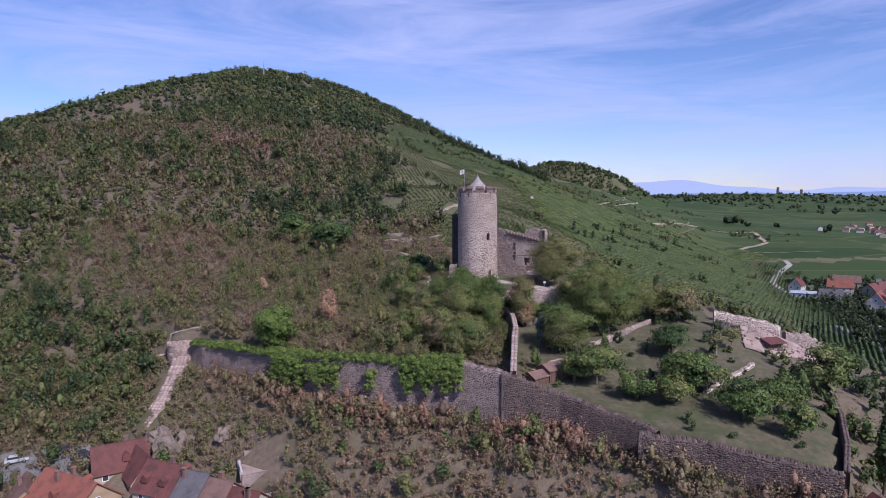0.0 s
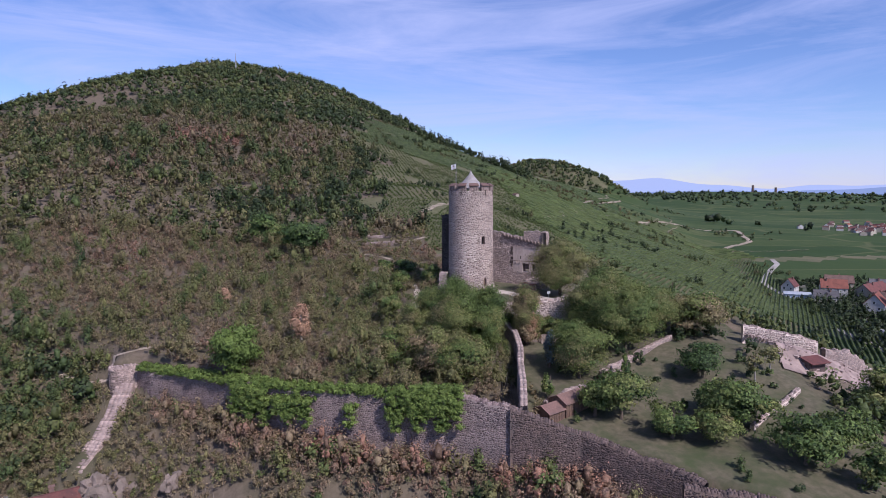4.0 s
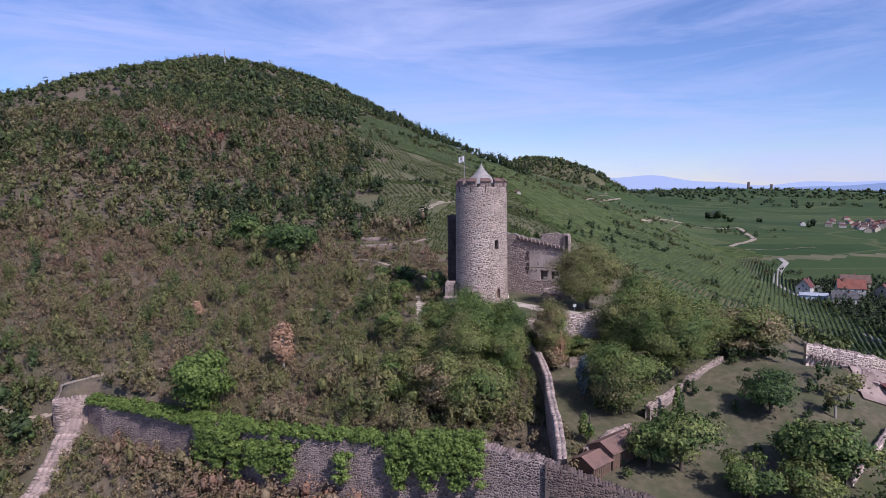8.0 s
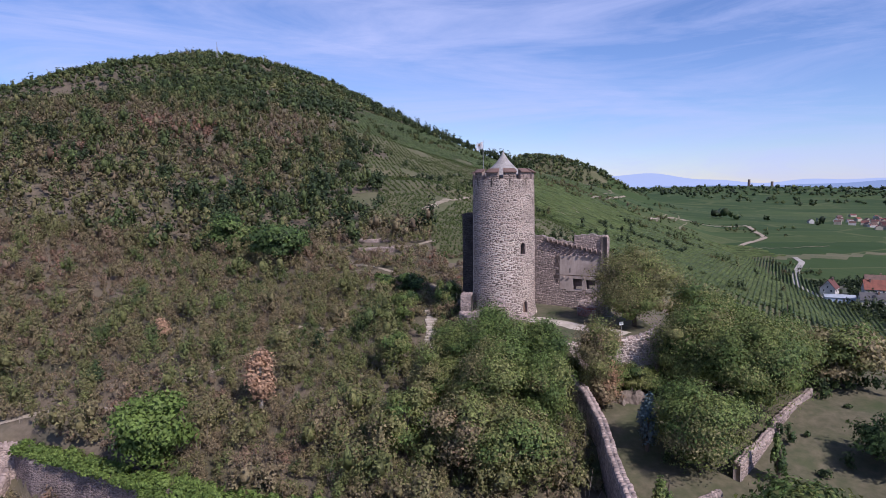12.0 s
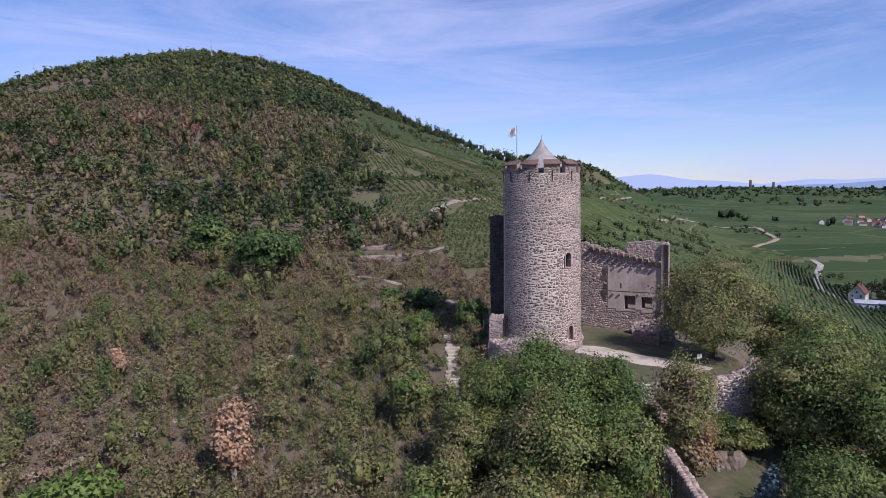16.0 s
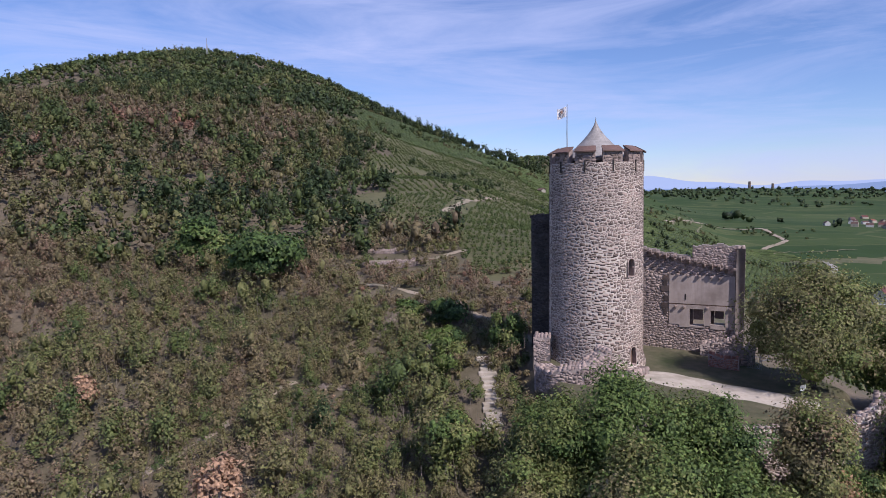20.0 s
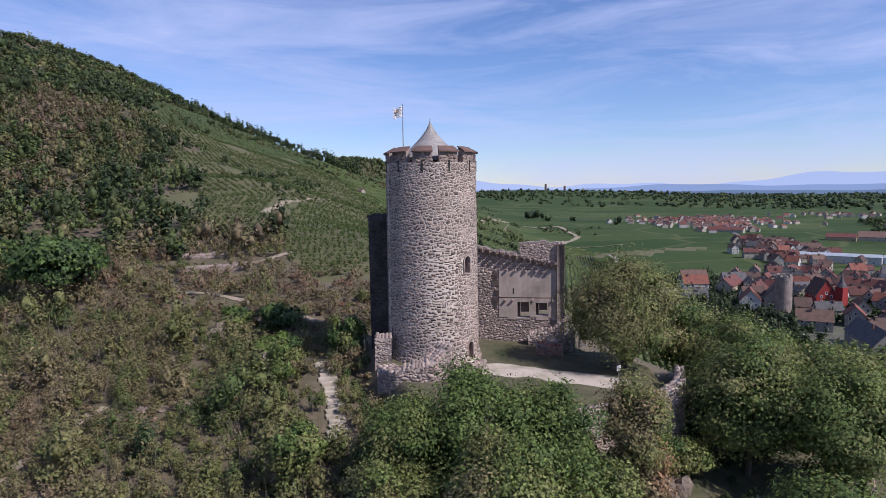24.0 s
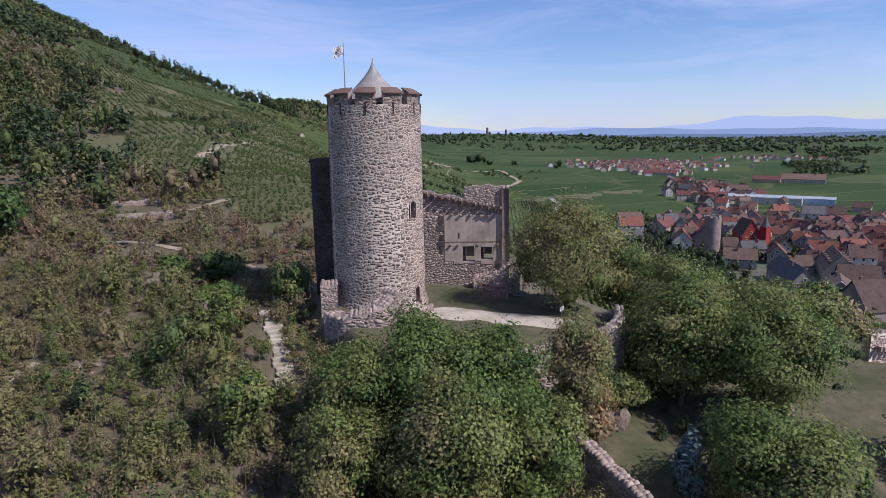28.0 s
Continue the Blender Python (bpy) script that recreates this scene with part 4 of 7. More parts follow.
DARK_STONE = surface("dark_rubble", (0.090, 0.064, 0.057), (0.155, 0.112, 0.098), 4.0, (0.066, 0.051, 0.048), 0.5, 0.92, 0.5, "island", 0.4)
WALL_STONE = surface("curtain_rubble", (0.160, 0.116, 0.108), (0.245, 0.182, 0.166), 4.0, (0.105, 0.078, 0.076), 0.5, 0.92, 0.5, "island", 0.4)
DARK_CORE = surface("dark_wall_core", (0.088, 0.062, 0.054), (0.130, 0.094, 0.080), 2.5, (0.06, 0.05, 0.047), 0.3, 0.95, 0.7, depth=0.08)
SCREE = surface("rubble_fill", (0.27, 0.200, 0.175), (0.37, 0.285, 0.25), 1.6, (0.15, 0.11, 0.096), 0.4, 0.95, 0.9, depth=0.12)
wall_run("curtain_wall", "long ruined rubble curtain wall overgrown with ivy", [(-74.1, -21.3), (-69.2, -26.2), (-62, -30), (-50, -38.5), (-36, -47), (-22, -52), (-8, -57), (1.0, -61.5)], 1.6, [-12.6, -12.9, -12.4, -11.6, -10.6, -10.2, -9.2, -10.2], 1.0, seed=11, crumble=0.5, stone=WALL_STONE, core=WALL_CORE, length=0.38)
wall_run("garden_wall", "dark rubble retaining wall stepping down the slope", [(-0.6, -61.3), (1.6, -62.0), (10, -64), (18.7, -70), (24, -76)], 1.4, [-10.3, -10.6, -13.4, -15.4, -16.0], 1.0, stone=DARK_STONE, core=DARK_CORE, seed=12, crumble=0.35)
wall_run("garden_wall", "broad dark rubble retaining wall below the garden", [(20.5, -76.5), (29.5, -79.0), (37, -83.5), (47.5, -88.5)], 1.4, [-16.3, -16.7, -17.2, -18.2], 1.0, stone=DARK_STONE, core=DARK_CORE, seed=13, crumble=0.3)
wall_run("garden_wall", "low rubble wall closing the garden's end", [(48.2, -88.2), (54, -80), (60, -70), (66, -58)], 0.9, [-18.0, -17.2, -16.6, -15.6], 0.6, seed=14, crumble=0.25, stone=DARK_STONE, core=DARK_CORE)
wall_run("diagonal_wall", "tall narrow rubble wall running down from the court", [(5.0, -24.0), (5.8, -31), (5.4, -38), (3.9, -46), (2.4, -56), (1.5, -61.2)], 1.2, [-4.4, -5.4, -6.2, -6.9, -7.6, -9.4], 0.8, faces=("front", "back"), seed=15, crumble=0.3)
wall_run("court_wall", "pale rubble retaining wall carrying the court", [(-1.0, -15.0), (4.0, -20.2), (10.0, -22.8), (15.5, -23.4), (18.8, -22.6), (20.6, -20.4)], 1.0, [-1.6, -1.1, -0.6, 0.1, 1.0, 1.2], 1.5, faces=("front", "back"), seed=17, crumble=0.25, length=0.55, core=MORTAR)
wall_run("garden_terrace_wall", "low pale dry-stone terrace wall", [(19.2, -45.0), (24, -41.2), (29.0, -37.3)], 0.8, [-9.6, -9.0, -8.4], 0.6, seed=18, crumble=0.25)
wall_run("garden_terrace_wall", "low pale dry-stone terrace wall", [(29.6, -35.8), (34, -32.2), (40.0, -28.0)], 0.8, [-8.6, -8.2, -7.4], 0.6, seed=19, crumble=0.25)
wall_run("garden_terrace_wall", "short mossy dry-stone terrace wall beside the shed", [(6.5, -54.5), (11, -51), (15.0, -49.0)], 0.7, [-11.6, -11.0, -10.6], 0.6, seed=20, crumble=0.3)
wall_run("garden_terrace_wall", "low pale dry-stone terrace wall", [(38, -63.0), (46, -57.0), (54, -50.5)], 0.7, [-13.6, -12.6, -12.0], 0.6, seed=21, crumble=0.25, core=MORTAR)
wall_run("court_parapet", "thick broken rubble wall curving round the keep's foot", [(-7.9, -5.0), (-7.2, -8.4), (-4.2, -9.6), (-1.8, -8.7)], 2.1, [0.9, 1.1, 2.1, 3.7], 3.5, faces=("front", "back"), seed=22, crumble=0.25)
wall_run("court_parapet", "low stone edging by the keep's door", [(-1.7, -9.1), (1.0, -8.4), (3.6, -6.9)], 0.9, [0.9, 0.6, 0.5], 1.0, faces=("front",), seed=23, crumble=0.1)
wall_run("stone_pier", "squat square rubble pier beside the keep", [(-8.0, -1.2), (-6.1, -1.8)], 1.8, [3.5, 3.5], 2.5, faces=("front", "back"), seed=24, crumble=0.1)
# near-black stone colour paints in the keep's shade over the stub
SHADE_STONE = surface("blackened_stone", (0.045, 0.038, 0.036), (0.085, 0.072, 0.066), 3.0, (0.03, 0.027, 0.025), 0.4, 0.95, 0.6, "island", 0.3)
wall_run("wall_stub", "tall wall stub bonded to the keep, shade painted into its stone", [(-4.2, 2.9), (-6.6, 4.4)], 2.1, [17.7, 17.6], 1.5, faces=("front", "back"), stone=SHADE_STONE, seed=25, crumble=0.15, core=SHADE_STONE)
wall_run("rampart_wall", "pale pink ruined rampart parapet above the vines", [(55.8, -28.2), (61, -29.6), (66.5, -30.4), (71, -30.6)], 1.3, [-5.2, -6.1, -7.4, -8.8], 1.5, seed=26, crumble=0.3, core=MORTAR)
for k in range(22):
    bm = bmesh.new()
    u_ = k / 21
    box(bm, (-0.16, -0.5, -0.35), (0.16, 0.25, 0.3), Matrix.Translation((56.4 + 14.2 * u_, -29.4 - 2.0 * u_ + 0.6 * u_ * u_, -7.3 - 3.5 * u_)) @ Matrix.Rotation(radians(-12), 4, "Z"), 0.04)
    me = bpy.data.meshes.new("corbel_stone")
    bm.to_mesh(me)
    bm.free()
    me.materials.append(PINK_STONE)
    tagged(new("corbel_stone", me), "dark corbel stone under the rampart parapet", "stone", "rampart corbels")
wall_run("rampart_wall", "crumbling pink rampart wall descending the slope", [(70.5, -33.5), (74, -33.0), (78, -31.5), (82, -30), (86, -28)], 1.4, [-9.6, -9.8, -11.6, -13.8, -16.6], 1.0, seed=27, crumble=0.9)
wall_run("bastion_wall", "steep sunlit rubble corner of the castle wall", [(-80.6, -17.0), (-79.6, -20.5), (-78.3, -23.9), (-74.2, -21.3)], 1.8, [-13.6, -13.2, -12.7, -12.5], 7.0, faces=("front", "back"), seed=28, crumble=0.2, core=SCREE)
wall_run("bastion_foot", "pale sloping rubble wall stepping down from the bastion", [(-76.2, -23.2), (-75.9, -27.0), (-75.8, -31.0), (-76.2, -35.6), (-77.6, -40.5), (-78.2, -43.5)], 3.4, [-15.6, -18.2, -20.8, -23.0, -26.0, -28.0], 2.5, faces=("front", "back"), seed=29, crumble=0.5, core=SCREE)
ribbon("rubble_slope", [(58, -37.5), (63, -39.5), (70, -38.5), (77, -35), (84, -31)], 6.5, SCREE, "pinkish rubble slope below the ruined rampart", "ground", lift=0.35, seed=13, ragged=0.4)
rng = np.random.default_rng(61)
for k in range(110):
    x_, y_ = rng.uniform(57, 84), 0.0
    y_ = float(np.interp(x_, [58, 63, 70, 77, 84], [-37.5, -39.5, -38.5, -35, -31])) + rng.normal(0, 2.2)
    bm = bmesh.new()
    box(bm, (-0.5, -0.35, -0.3), (0.5, 0.35, 0.4), None, 0.12)
    for v in bm.verts:
        v.co *= rng.uniform(0.6, 1.3) * (0.45 if k > 30 else 0.9)
    me = bpy.data.meshes.new("fallen_block")
    bm.to_mesh(me)
    bm.free()
    me.materials.append(PINK_STONE)
    blk = tagged(new("fallen_block", me), "fallen pinkish block on the rubble slope", "stone", "fallen blocks")
    blk.matrix_basis = pose(x_, y_, float(relief(x_, y_)) + 0.35, rng.uniform(-15, 15), rng.uniform(-15, 15), rng.uniform(0, 180))


# ---- the great hall's ruin ----
HALL_A, HALL_B = Vector((4.6, 9.1, 0)), Vector((19.3, 0.6, 0))
hall_dir = (HALL_B - HALL_A).normalized()
hall_len = (HALL_B - HALL_A).length
hall_front = Vector((hall_dir.y, -hall_dir.x, 0))
if hall_front.dot(Vector((-1, -1, 0))) < 0:
    hall_front = -hall_front
HALL_M = Matrix(((hall_dir.x, -hall_front.x, 0, HALL_A.x), (hall_dir.y, -hall_front.y, 0, HALL_A.y), (0, 0, 1, 0), (0, 0, 0, 1)))
HOLES = ((10.85, 12.6, 2.7, 4.95), (13.4, 15.1, 3.0, 4.85))


def hall_top(u):
    return np.where(u < 11.1, 12.85 - 0.2 * (u - 5.2), 13.35) + 0.22 * np.sin(u * 2.3) * np.sin(u * 0.9 + 1)


hall = thing("great_hall_wall", "ruined hall wall of rubble with old plaster and corbels", "ruin")


def hall_body():
    bm = bmesh.new()
    us = sorted({round(v, 3) for v in [*np.linspace(0, hall_len, 40), 11.09, 11.11, *[h[k] for h in HOLES for k in (0, 1)]]})
    for a, b in zip(us, us[1:]):
        m_ = (a + b) / 2
        top = float(hall_top(np.array(m_)))
        cuts = [(h[2], h[3]) for h in HOLES if h[0] < m_ < h[1]]
        z = -3.0
        for lo, hi in cuts + [(top, top)]:
            if lo > z:
                box(bm, (a, 0, z), (b, 1.3, lo))
            z = hi
    bmesh.ops.remove_doubles(bm, verts=bm.verts, dist=0.001)
    bmesh.ops.transform(bm, matrix=HALL_M, verts=bm.verts)
    return bm


part("wall_body", hall_body(), WALL_CORE, hall)
rng = np.random.default_rng(31)


def on_hall(u, v, w):
    x = HALL_A.x + hall_dir.x * u + hall_front.x * w
    y = HALL_A.y + hall_dir.y * u + hall_front.y * w
    return np.stack([x, y, v], -1)


def hall_clear(u, v):
    ok = (v < hall_top(u) - 0.2) & ~((u > 8.2) & (u < 16.3) & (v > 2.5) & (v < 9.4))
    return ok


tagged(part("stone_facing", stones_mesh("stone_facing", rng, stone_rows(rng, 0, hall_len, -2.0, 13.4, 0.30, 0.46, hall_clear), on_hall, PINK_STONE, 0.022, 0.024), PINK_STONE, hall, "pinkish rubble stones"), kind="stuff")


def plaster_sheet():
    bm = bmesh.new()
    xs = sorted({8.3, 9.6, *[h[k] for h in HOLES for k in (0, 1)], 15.6, 16.2})
    for a, b in zip(xs, xs[1:]):
        m_ = (a + b) / 2
        lo, hi = 2.6 + 0.2 * math.sin(m_ * 3), 9.35
        z = lo
        for h in HOLES:
            if h[0] < m_ < h[1]:
                if h[2] > z:
                    box(bm, (a, -0.09, z), (b, -0.004, h[2]))
                z = h[3]
        box(bm, (a, -0.09, z), (b, -0.004, 5.45))
        box(bm, (a, -0.09, 5.6), (b, -0.004, hi))
    bmesh.ops.remove_doubles(bm, verts=bm.verts, dist=0.001)
    bmesh.ops.transform(bm, matrix=HALL_M, verts=bm.verts)
    return bm


part("plaster", plaster_sheet(), PLASTER, hall, "smooth pale grey-pink plaster sheet")
bm = bmesh.new()
box(bm, (8.3, -0.05, 5.46), (16.2, -0.003, 5.59), HALL_M)
part("ledge_groove", bm, OLD_WOOD, hall, "dark timber groove")
for k in range(12):
    u = 5.9 + k * 0.93
    bm = bmesh.new()
    prism(bm, [(-0.95, -0.05), (0.0, -0.75), (0.0, 0.18), (-0.95, 0.18)], -0.16, 0.16)
    z = 12.1 - 0.213 * (u - 7.9)
    bmesh.ops.transform(bm, matrix=HALL_M @ Matrix.Translation((u, 0, z)) @ Matrix.Rotation(radians(90), 4, "Z"), verts=bm.verts)
    part("corbel", bm, PINK_STONE, hall)
for u, z in ((9.4, 9.5), (10.6, 9.4), (12.0, 9.35), (13.4, 9.3), (14.4, 9.2), (9.2, 5.2), (10.2, 5.2), (13.0, 5.2), (15.7, 5.2)):
    bm = bmesh.new()
    box(bm, (u - 0.14, -0.42, z - 0.16), (u + 0.14, -0.08, z + 0.12), HALL_M, 0.03)
    part("corbel", bm, PINK_STONE, hall)
bm = bmesh.new()
box(bm, (10.25, -0.13, 6.1), (10.4, -0.088, 6.9), HALL_M)
part("slit", bm, DARK, hall, "dark narrow slit")
bm = bmesh.new()
for zz in (9.3, 8.6, 7.9, 6.6, 5.6, 4.8):
    box(bm, (7.45 + 0.18 * math.sin(zz * 3), -0.11, zz - 0.75), (8.15 + 0.1 * math.sin(zz * 5), -0.03, zz), HALL_M, 0.02)
part("scar", bm, DARK_STONE, hall, "dark scar of a broken-out wall")
for h in HOLES:
    bm = bmesh.new()
    box(bm, (h[0], -0.10, h[2] - 0.14), (h[1], 0.25, h[2] - 0.004), HALL_M, 0.02)
    box(bm, (h[1] + 0.004, -0.12, h[2]), (h[1] + 0.12, 0.1, h[3]), HALL_M)
    part("window_surround", bm, PLASTER, hall, "pale dressed stone window edge")
    bm = bmesh.new()
    box(bm, (h[0] + 0.45, 0.5, h[2] + 0.75), (h[1] - 0.15, 0.56, h[3] - 0.12), HALL_M)
    box(bm, (h[0] + 0.004, 0.9, h[2]), (h[0] + 0.4, 1.2, h[3]), HALL_M)
    part("inner_jamb", bm, DARK_STONE, hall)
# the return wall that stands towards the court, its inner face in shade
wall_run("hall_return_wall", "broken return wall of the hall with ragged quoins", [(18.9, 0.3), (20.2, 2.6)], 1.0, [13.2, 12.9], 1.5, faces=("front", "back"), seed=33, crumble=0.3)
wall_run("hall_spur", "low broken rubble wall before the hall", [(15.0, -2.0), (17.6, -3.2), (19.0, -2.4)], 0.9, [0.4, 1.1, 1.4], 1.2, faces=("front", "back"), seed=34, crumble=0.3)
wall_run("hall_spur", "stepped rubble wall below the hall window", [(14.6, 1.8), (17.4, 0.2), (18.8, -0.8)], 1.3, [0.9, 1.6, 2.4], 1.2, faces=("front",), seed=35, crumble=0.3)
gate = thing("iron_gate", "narrow dark iron gate at the hall's end", "gate", (20.3, -2.0, -1.0), 20)
for name, x0, x1, z0, z1 in (("gate_post", 0, 0.1, 0, 2.3), ("gate_post", 1.5, 1.6, 0, 2.3), ("gate_rail", 0.1, 1.5, 0.1, 0.2), ("gate_rail", 0.1, 1.5, 2.0, 2.1)):
    bm = bmesh.new()
    box(bm, (x0, -0.05, z0), (x1, 0.05, z1), None, 0.01)
    part(name, bm, METAL, gate)
for k in range(6):
    bm = bmesh.new()
    tube(bm, [(0.3 + 0.2 * k, 0, 0.2), (0.3 + 0.2 * k, 0, 2.0)], [0.02, 0.02], 6)
    part("gate_bar", bm, METAL, gate)

# ---- garden shed ----
shed = thing("garden_shed", "old timber shed of two parts with mossy brown tiled roofs", "shed", (5.0, -58.2, -13.6), 36)
for x0, x1, half, wall_h, ridge_h in ((0.0, 3.9, 1.7, 1.7, 2.5), (4.0, 11.0, 1.9, 2.5, 3.4)):
    bm = bmesh.new()
    prism(bm, [(-half, -1.2), (half, -1.2), (half, wall_h), (0, ridge_h - 0.1), (-half, wall_h)], x0, x1)
    bmesh.ops.transform(bm, matrix=Matrix.Rotation(radians(-90), 4, "Z"), verts=bm.verts)
    body = part("body", bm, OLD_WOOD, shed, "dark weathered board walls")
    for k in range(int((x1 - x0) / 0.42)):
        bm = bmesh.new()
        box(bm, (x0 + 0.03 + 0.42 * k, -half - 0.06, -0.4), (x0 + 0.40 + 0.42 * k, -half - 0.005, wall_h - 0.05), None, 0.01)
        part("board", bm, OLD_WOOD, body)
    slant = math.atan2(ridge_h - wall_h, half)
    for side in (1, -1):
        lay = Matrix.Translation((0, 0, ridge_h)) @ Matrix.Scale(side, 4, (0, 1, 0)) @ Matrix.Rotation(-slant, 4, "X")
        rows_n, run_ = 9, math.hypot(half, ridge_h - wall_h) + 0.35
        bm = box(bmesh.new(), (x0 - 0.2, 0, -0.03), (x1 + 0.15, run_, 0.03), lay)
        bmesh.ops.recalc_face_normals(bm, faces=bm.faces)
        slope = part("roof_slope", bm, OLD_WOOD, shed)
        for k in range(rows_n):
            bm = box(bmesh.new(), (x0 - 0.25, run_ * k / rows_n, 0.034), (x1 + 0.2, run_ * (k + 1) / rows_n + 0.05, 0.09), lay @ Matrix.Rotation(radians(-1.5), 4, "X"))
            bmesh.ops.recalc_face_normals(bm, faces=bm.faces)
            part("tile_course", bm, TILE_BROWN, slope)
wall_shelter = thing("rampart_shelter", "small lean-to with a pink tiled roof at the rampart", "shed", (62.5, -41.0, -11.8), 15)
bm = bmesh.new()
box(bm, (0, 0, -1), (4.2, 2.4, 1.6), None, 0.03)
part("body", bm, DARK_STONE, wall_shelter)
bm = bmesh.new()
box(bm, (-0.3, -0.6, 1.5), (4.6, 2.7, 1.65), Matrix.Rotation(radians(14), 4, "X"), 0.02)
part("roof_slope", bm, ROOF_RED, wall_shelter)

# ---- steps beside the keep ----
steps = thing("stone_steps", "long flight of pale stone steps climbing to the keep", "steps", kind="structure")
for k in range(19):
    t = k / 18
    x, y = -14.9 + 1.5 * t + 0.4 * math.sin(3 * t), -11.5 + 15.5 * t
    z = float(relief(x, y))
    bm = bmesh.new()
    box(bm, (-0.95 + 0.2 * math.sin(k * 1.7), -0.40, -0.6), (0.95 + 0.2 * math.cos(k * 2.3), 0.34, 0.22), Matrix.Translation((x, y, z)) @ Matrix.Rotation(0.1 * math.sin(k * 2.1), 4, "Z"), 0.03)
    part("step", bm, GRAVEL, steps)


# ---- rocks ----
def rock(label, x, y, rx, ry, rz, seed):
    """A jagged outcrop: a ball pushed about by noise, with flat broken faces."""
    ob = thing("rock_outcrop", label, "rock", (x, y, float(relief(x, y)) - 0.3), (seed * 47) % 180)
    for k in range(3):
        bm = bmesh.new()
        bmesh.ops.create_icosphere(bm, subdivisions=3, radius=1.0)
        o = Vector((seed * 3.1 + k * 7.7, seed * 1.7, k * 2.3))
        for v in bm.verts:
            n = noise.noise(v.co * 1.3 + o) + 0.5 * noise.noise(v.co * 3.1 + o)
            c = noise.cell(v.co * 2.2 + o)
            v.co *= 0.8 + 0.42 * n + 0.22 * c
        off = Vector(((k - 1) * rx * 0.9, 0.3 * ry * math.sin(k * 2 + seed), -0.1 * k))
        for v in bm.verts:
            v.co = Vector((v.co.x * rx * (0.8 - 0.12 * k), v.co.y * ry * 0.8, v.co.z * rz * (1 - 0.18 * k))) + off
        part("boulder", bm, ROCK, ob)
    return ob


for rx_, ry_, sx_, sy_, sz_, sd_ in ((-23, 22.5, 2.6, 1.4, 2.4, 1), (-19.5, 13, 2.4, 1.2, 1.5, 2), (-28, 18.5, 2.2, 1.2, 1.3, 3), (-31, 4, 3.0, 1.6, 1.1, 4), (-13, 29.5, 1.8, 1.0, 1.3, 5), (-20, 33, 2.6, 1.4, 1.2, 6), (-34, 24, 2.0, 1.2, 1.4, 7), (-20, -15, 1.6, 1.2, 0.9, 8)):
    rock("broken pale brown rock outcrop in dry grass", rx_, ry_, sx_, sy_, sz_, sd_)
rock("pinkish boulder under the court wall", 12.0, -27.5, 2.0, 1.5, 2.4, 11)
rock("grey crag above the valley houses", -66.4, -47.5, 4.5, 2.6, 4.0, 12)
rock("grey crag above the valley houses", -69.5, -44.5, 3.4, 2.2, 3.0, 16)
rock("grey crag above the valley houses", -57, -47, 2.6, 1.6, 2.2, 13)
rock("rocky scar high on the hill's shoulder", -60, 300, 9, 5, 2.6, 14)
rock("small rocky scar on the hillside", -140, 90, 5, 3, 2.5, 15)
wall_run("slope_terrace_wall", "low tumbled dry-stone terrace wall on the slope", [(-31, 57), (-25, 55.5), (-18, 56)], 0.7, [6.4, 6.6, 6.9], 0.6, seed=51, crumble=0.3)
wall_run("slope_terrace_wall", "low tumbled dry-stone terrace wall on the slope", [(-30, 66), (-24, 65), (-16, 66)], 0.7, [8.2, 8.2, 8.6], 0.6, seed=52, crumble=0.3)
for k in range(7):
    bench = thing("log_bench", "weathered log bench beside the terrace path", "bench", (-24.5 + 2.1 * k, 57.2 + 0.25 * k, float(relief(-24.5 + 2.1 * k, 57.2 + 0.25 * k)) + 0.1), 8, "benches on the terrace")
    bm = bmesh.new()
    box(bm, (-0.85, -0.22, 0.28), (0.85, 0.22, 0.45), None, 0.04)
    part("seat", bm, OLD_WOOD, bench)
    for sx in (-0.6, 0.6):
        bm = bmesh.new()
        box(bm, (sx - 0.1, -0.18, -0.3), (sx + 0.1, 0.18, 0.285), None, 0.02)
        part("leg", bm, OLD_WOOD, bench)

# ---- small things in the court ----
board = thing("information_board", "small white notice board on a thin post", "sign", (16.3, -15.7, float(relief(16.3, -15.7))), 20)
bm = bmesh.new()
tube(bm, [(0, 0, -0.2), (0, 0, 1.2)], [0.05, 0.05], 8)
part("post", bm, METAL, board)
bm = bmesh.new()
box(bm, (-0.4, -0.05, 0.95), (0.4, 0.03, 1.5), None, 0.015)
part("panel", bm, WHITE, board, "plain white panel")
wall_run("brick_remnant", "low broken red brick wall before the hall", [(12.9, -3.4), (15.6, -5.5)], 0.7, [0.9, 0.6], 0.6, stone=surface("old_red_brick", (0.24, 0.105, 0.078), (0.33, 0.155, 0.115), 5.0, (0.16, 0.08, 0.065), 0.5, 0.9, 0.4, "island", 0.35), course=0.16, length=0.3, seed=41, crumble=0.25)
gate = thing("iron_gate", "dark iron gate between low court walls", "gate", (17.9, -4.7, float(relief(17.9, -4.7)) - 0.05), -38)
for z_ in (0.1, 1.5):
    bm = bmesh.new()
    box(bm, (-0.8, -0.03, z_), (0.8, 0.03, z_ + 0.06))
    part("rail", bm, METAL, gate)
for k in range(9):
    bm = bmesh.new()
    tube(bm, [(-0.76 + 0.19 * k, 0, 0), (-0.76 + 0.19 * k, 0, 1.75)], [0.022, 0.018], 6)
    part("bar", bm, METAL, gate)


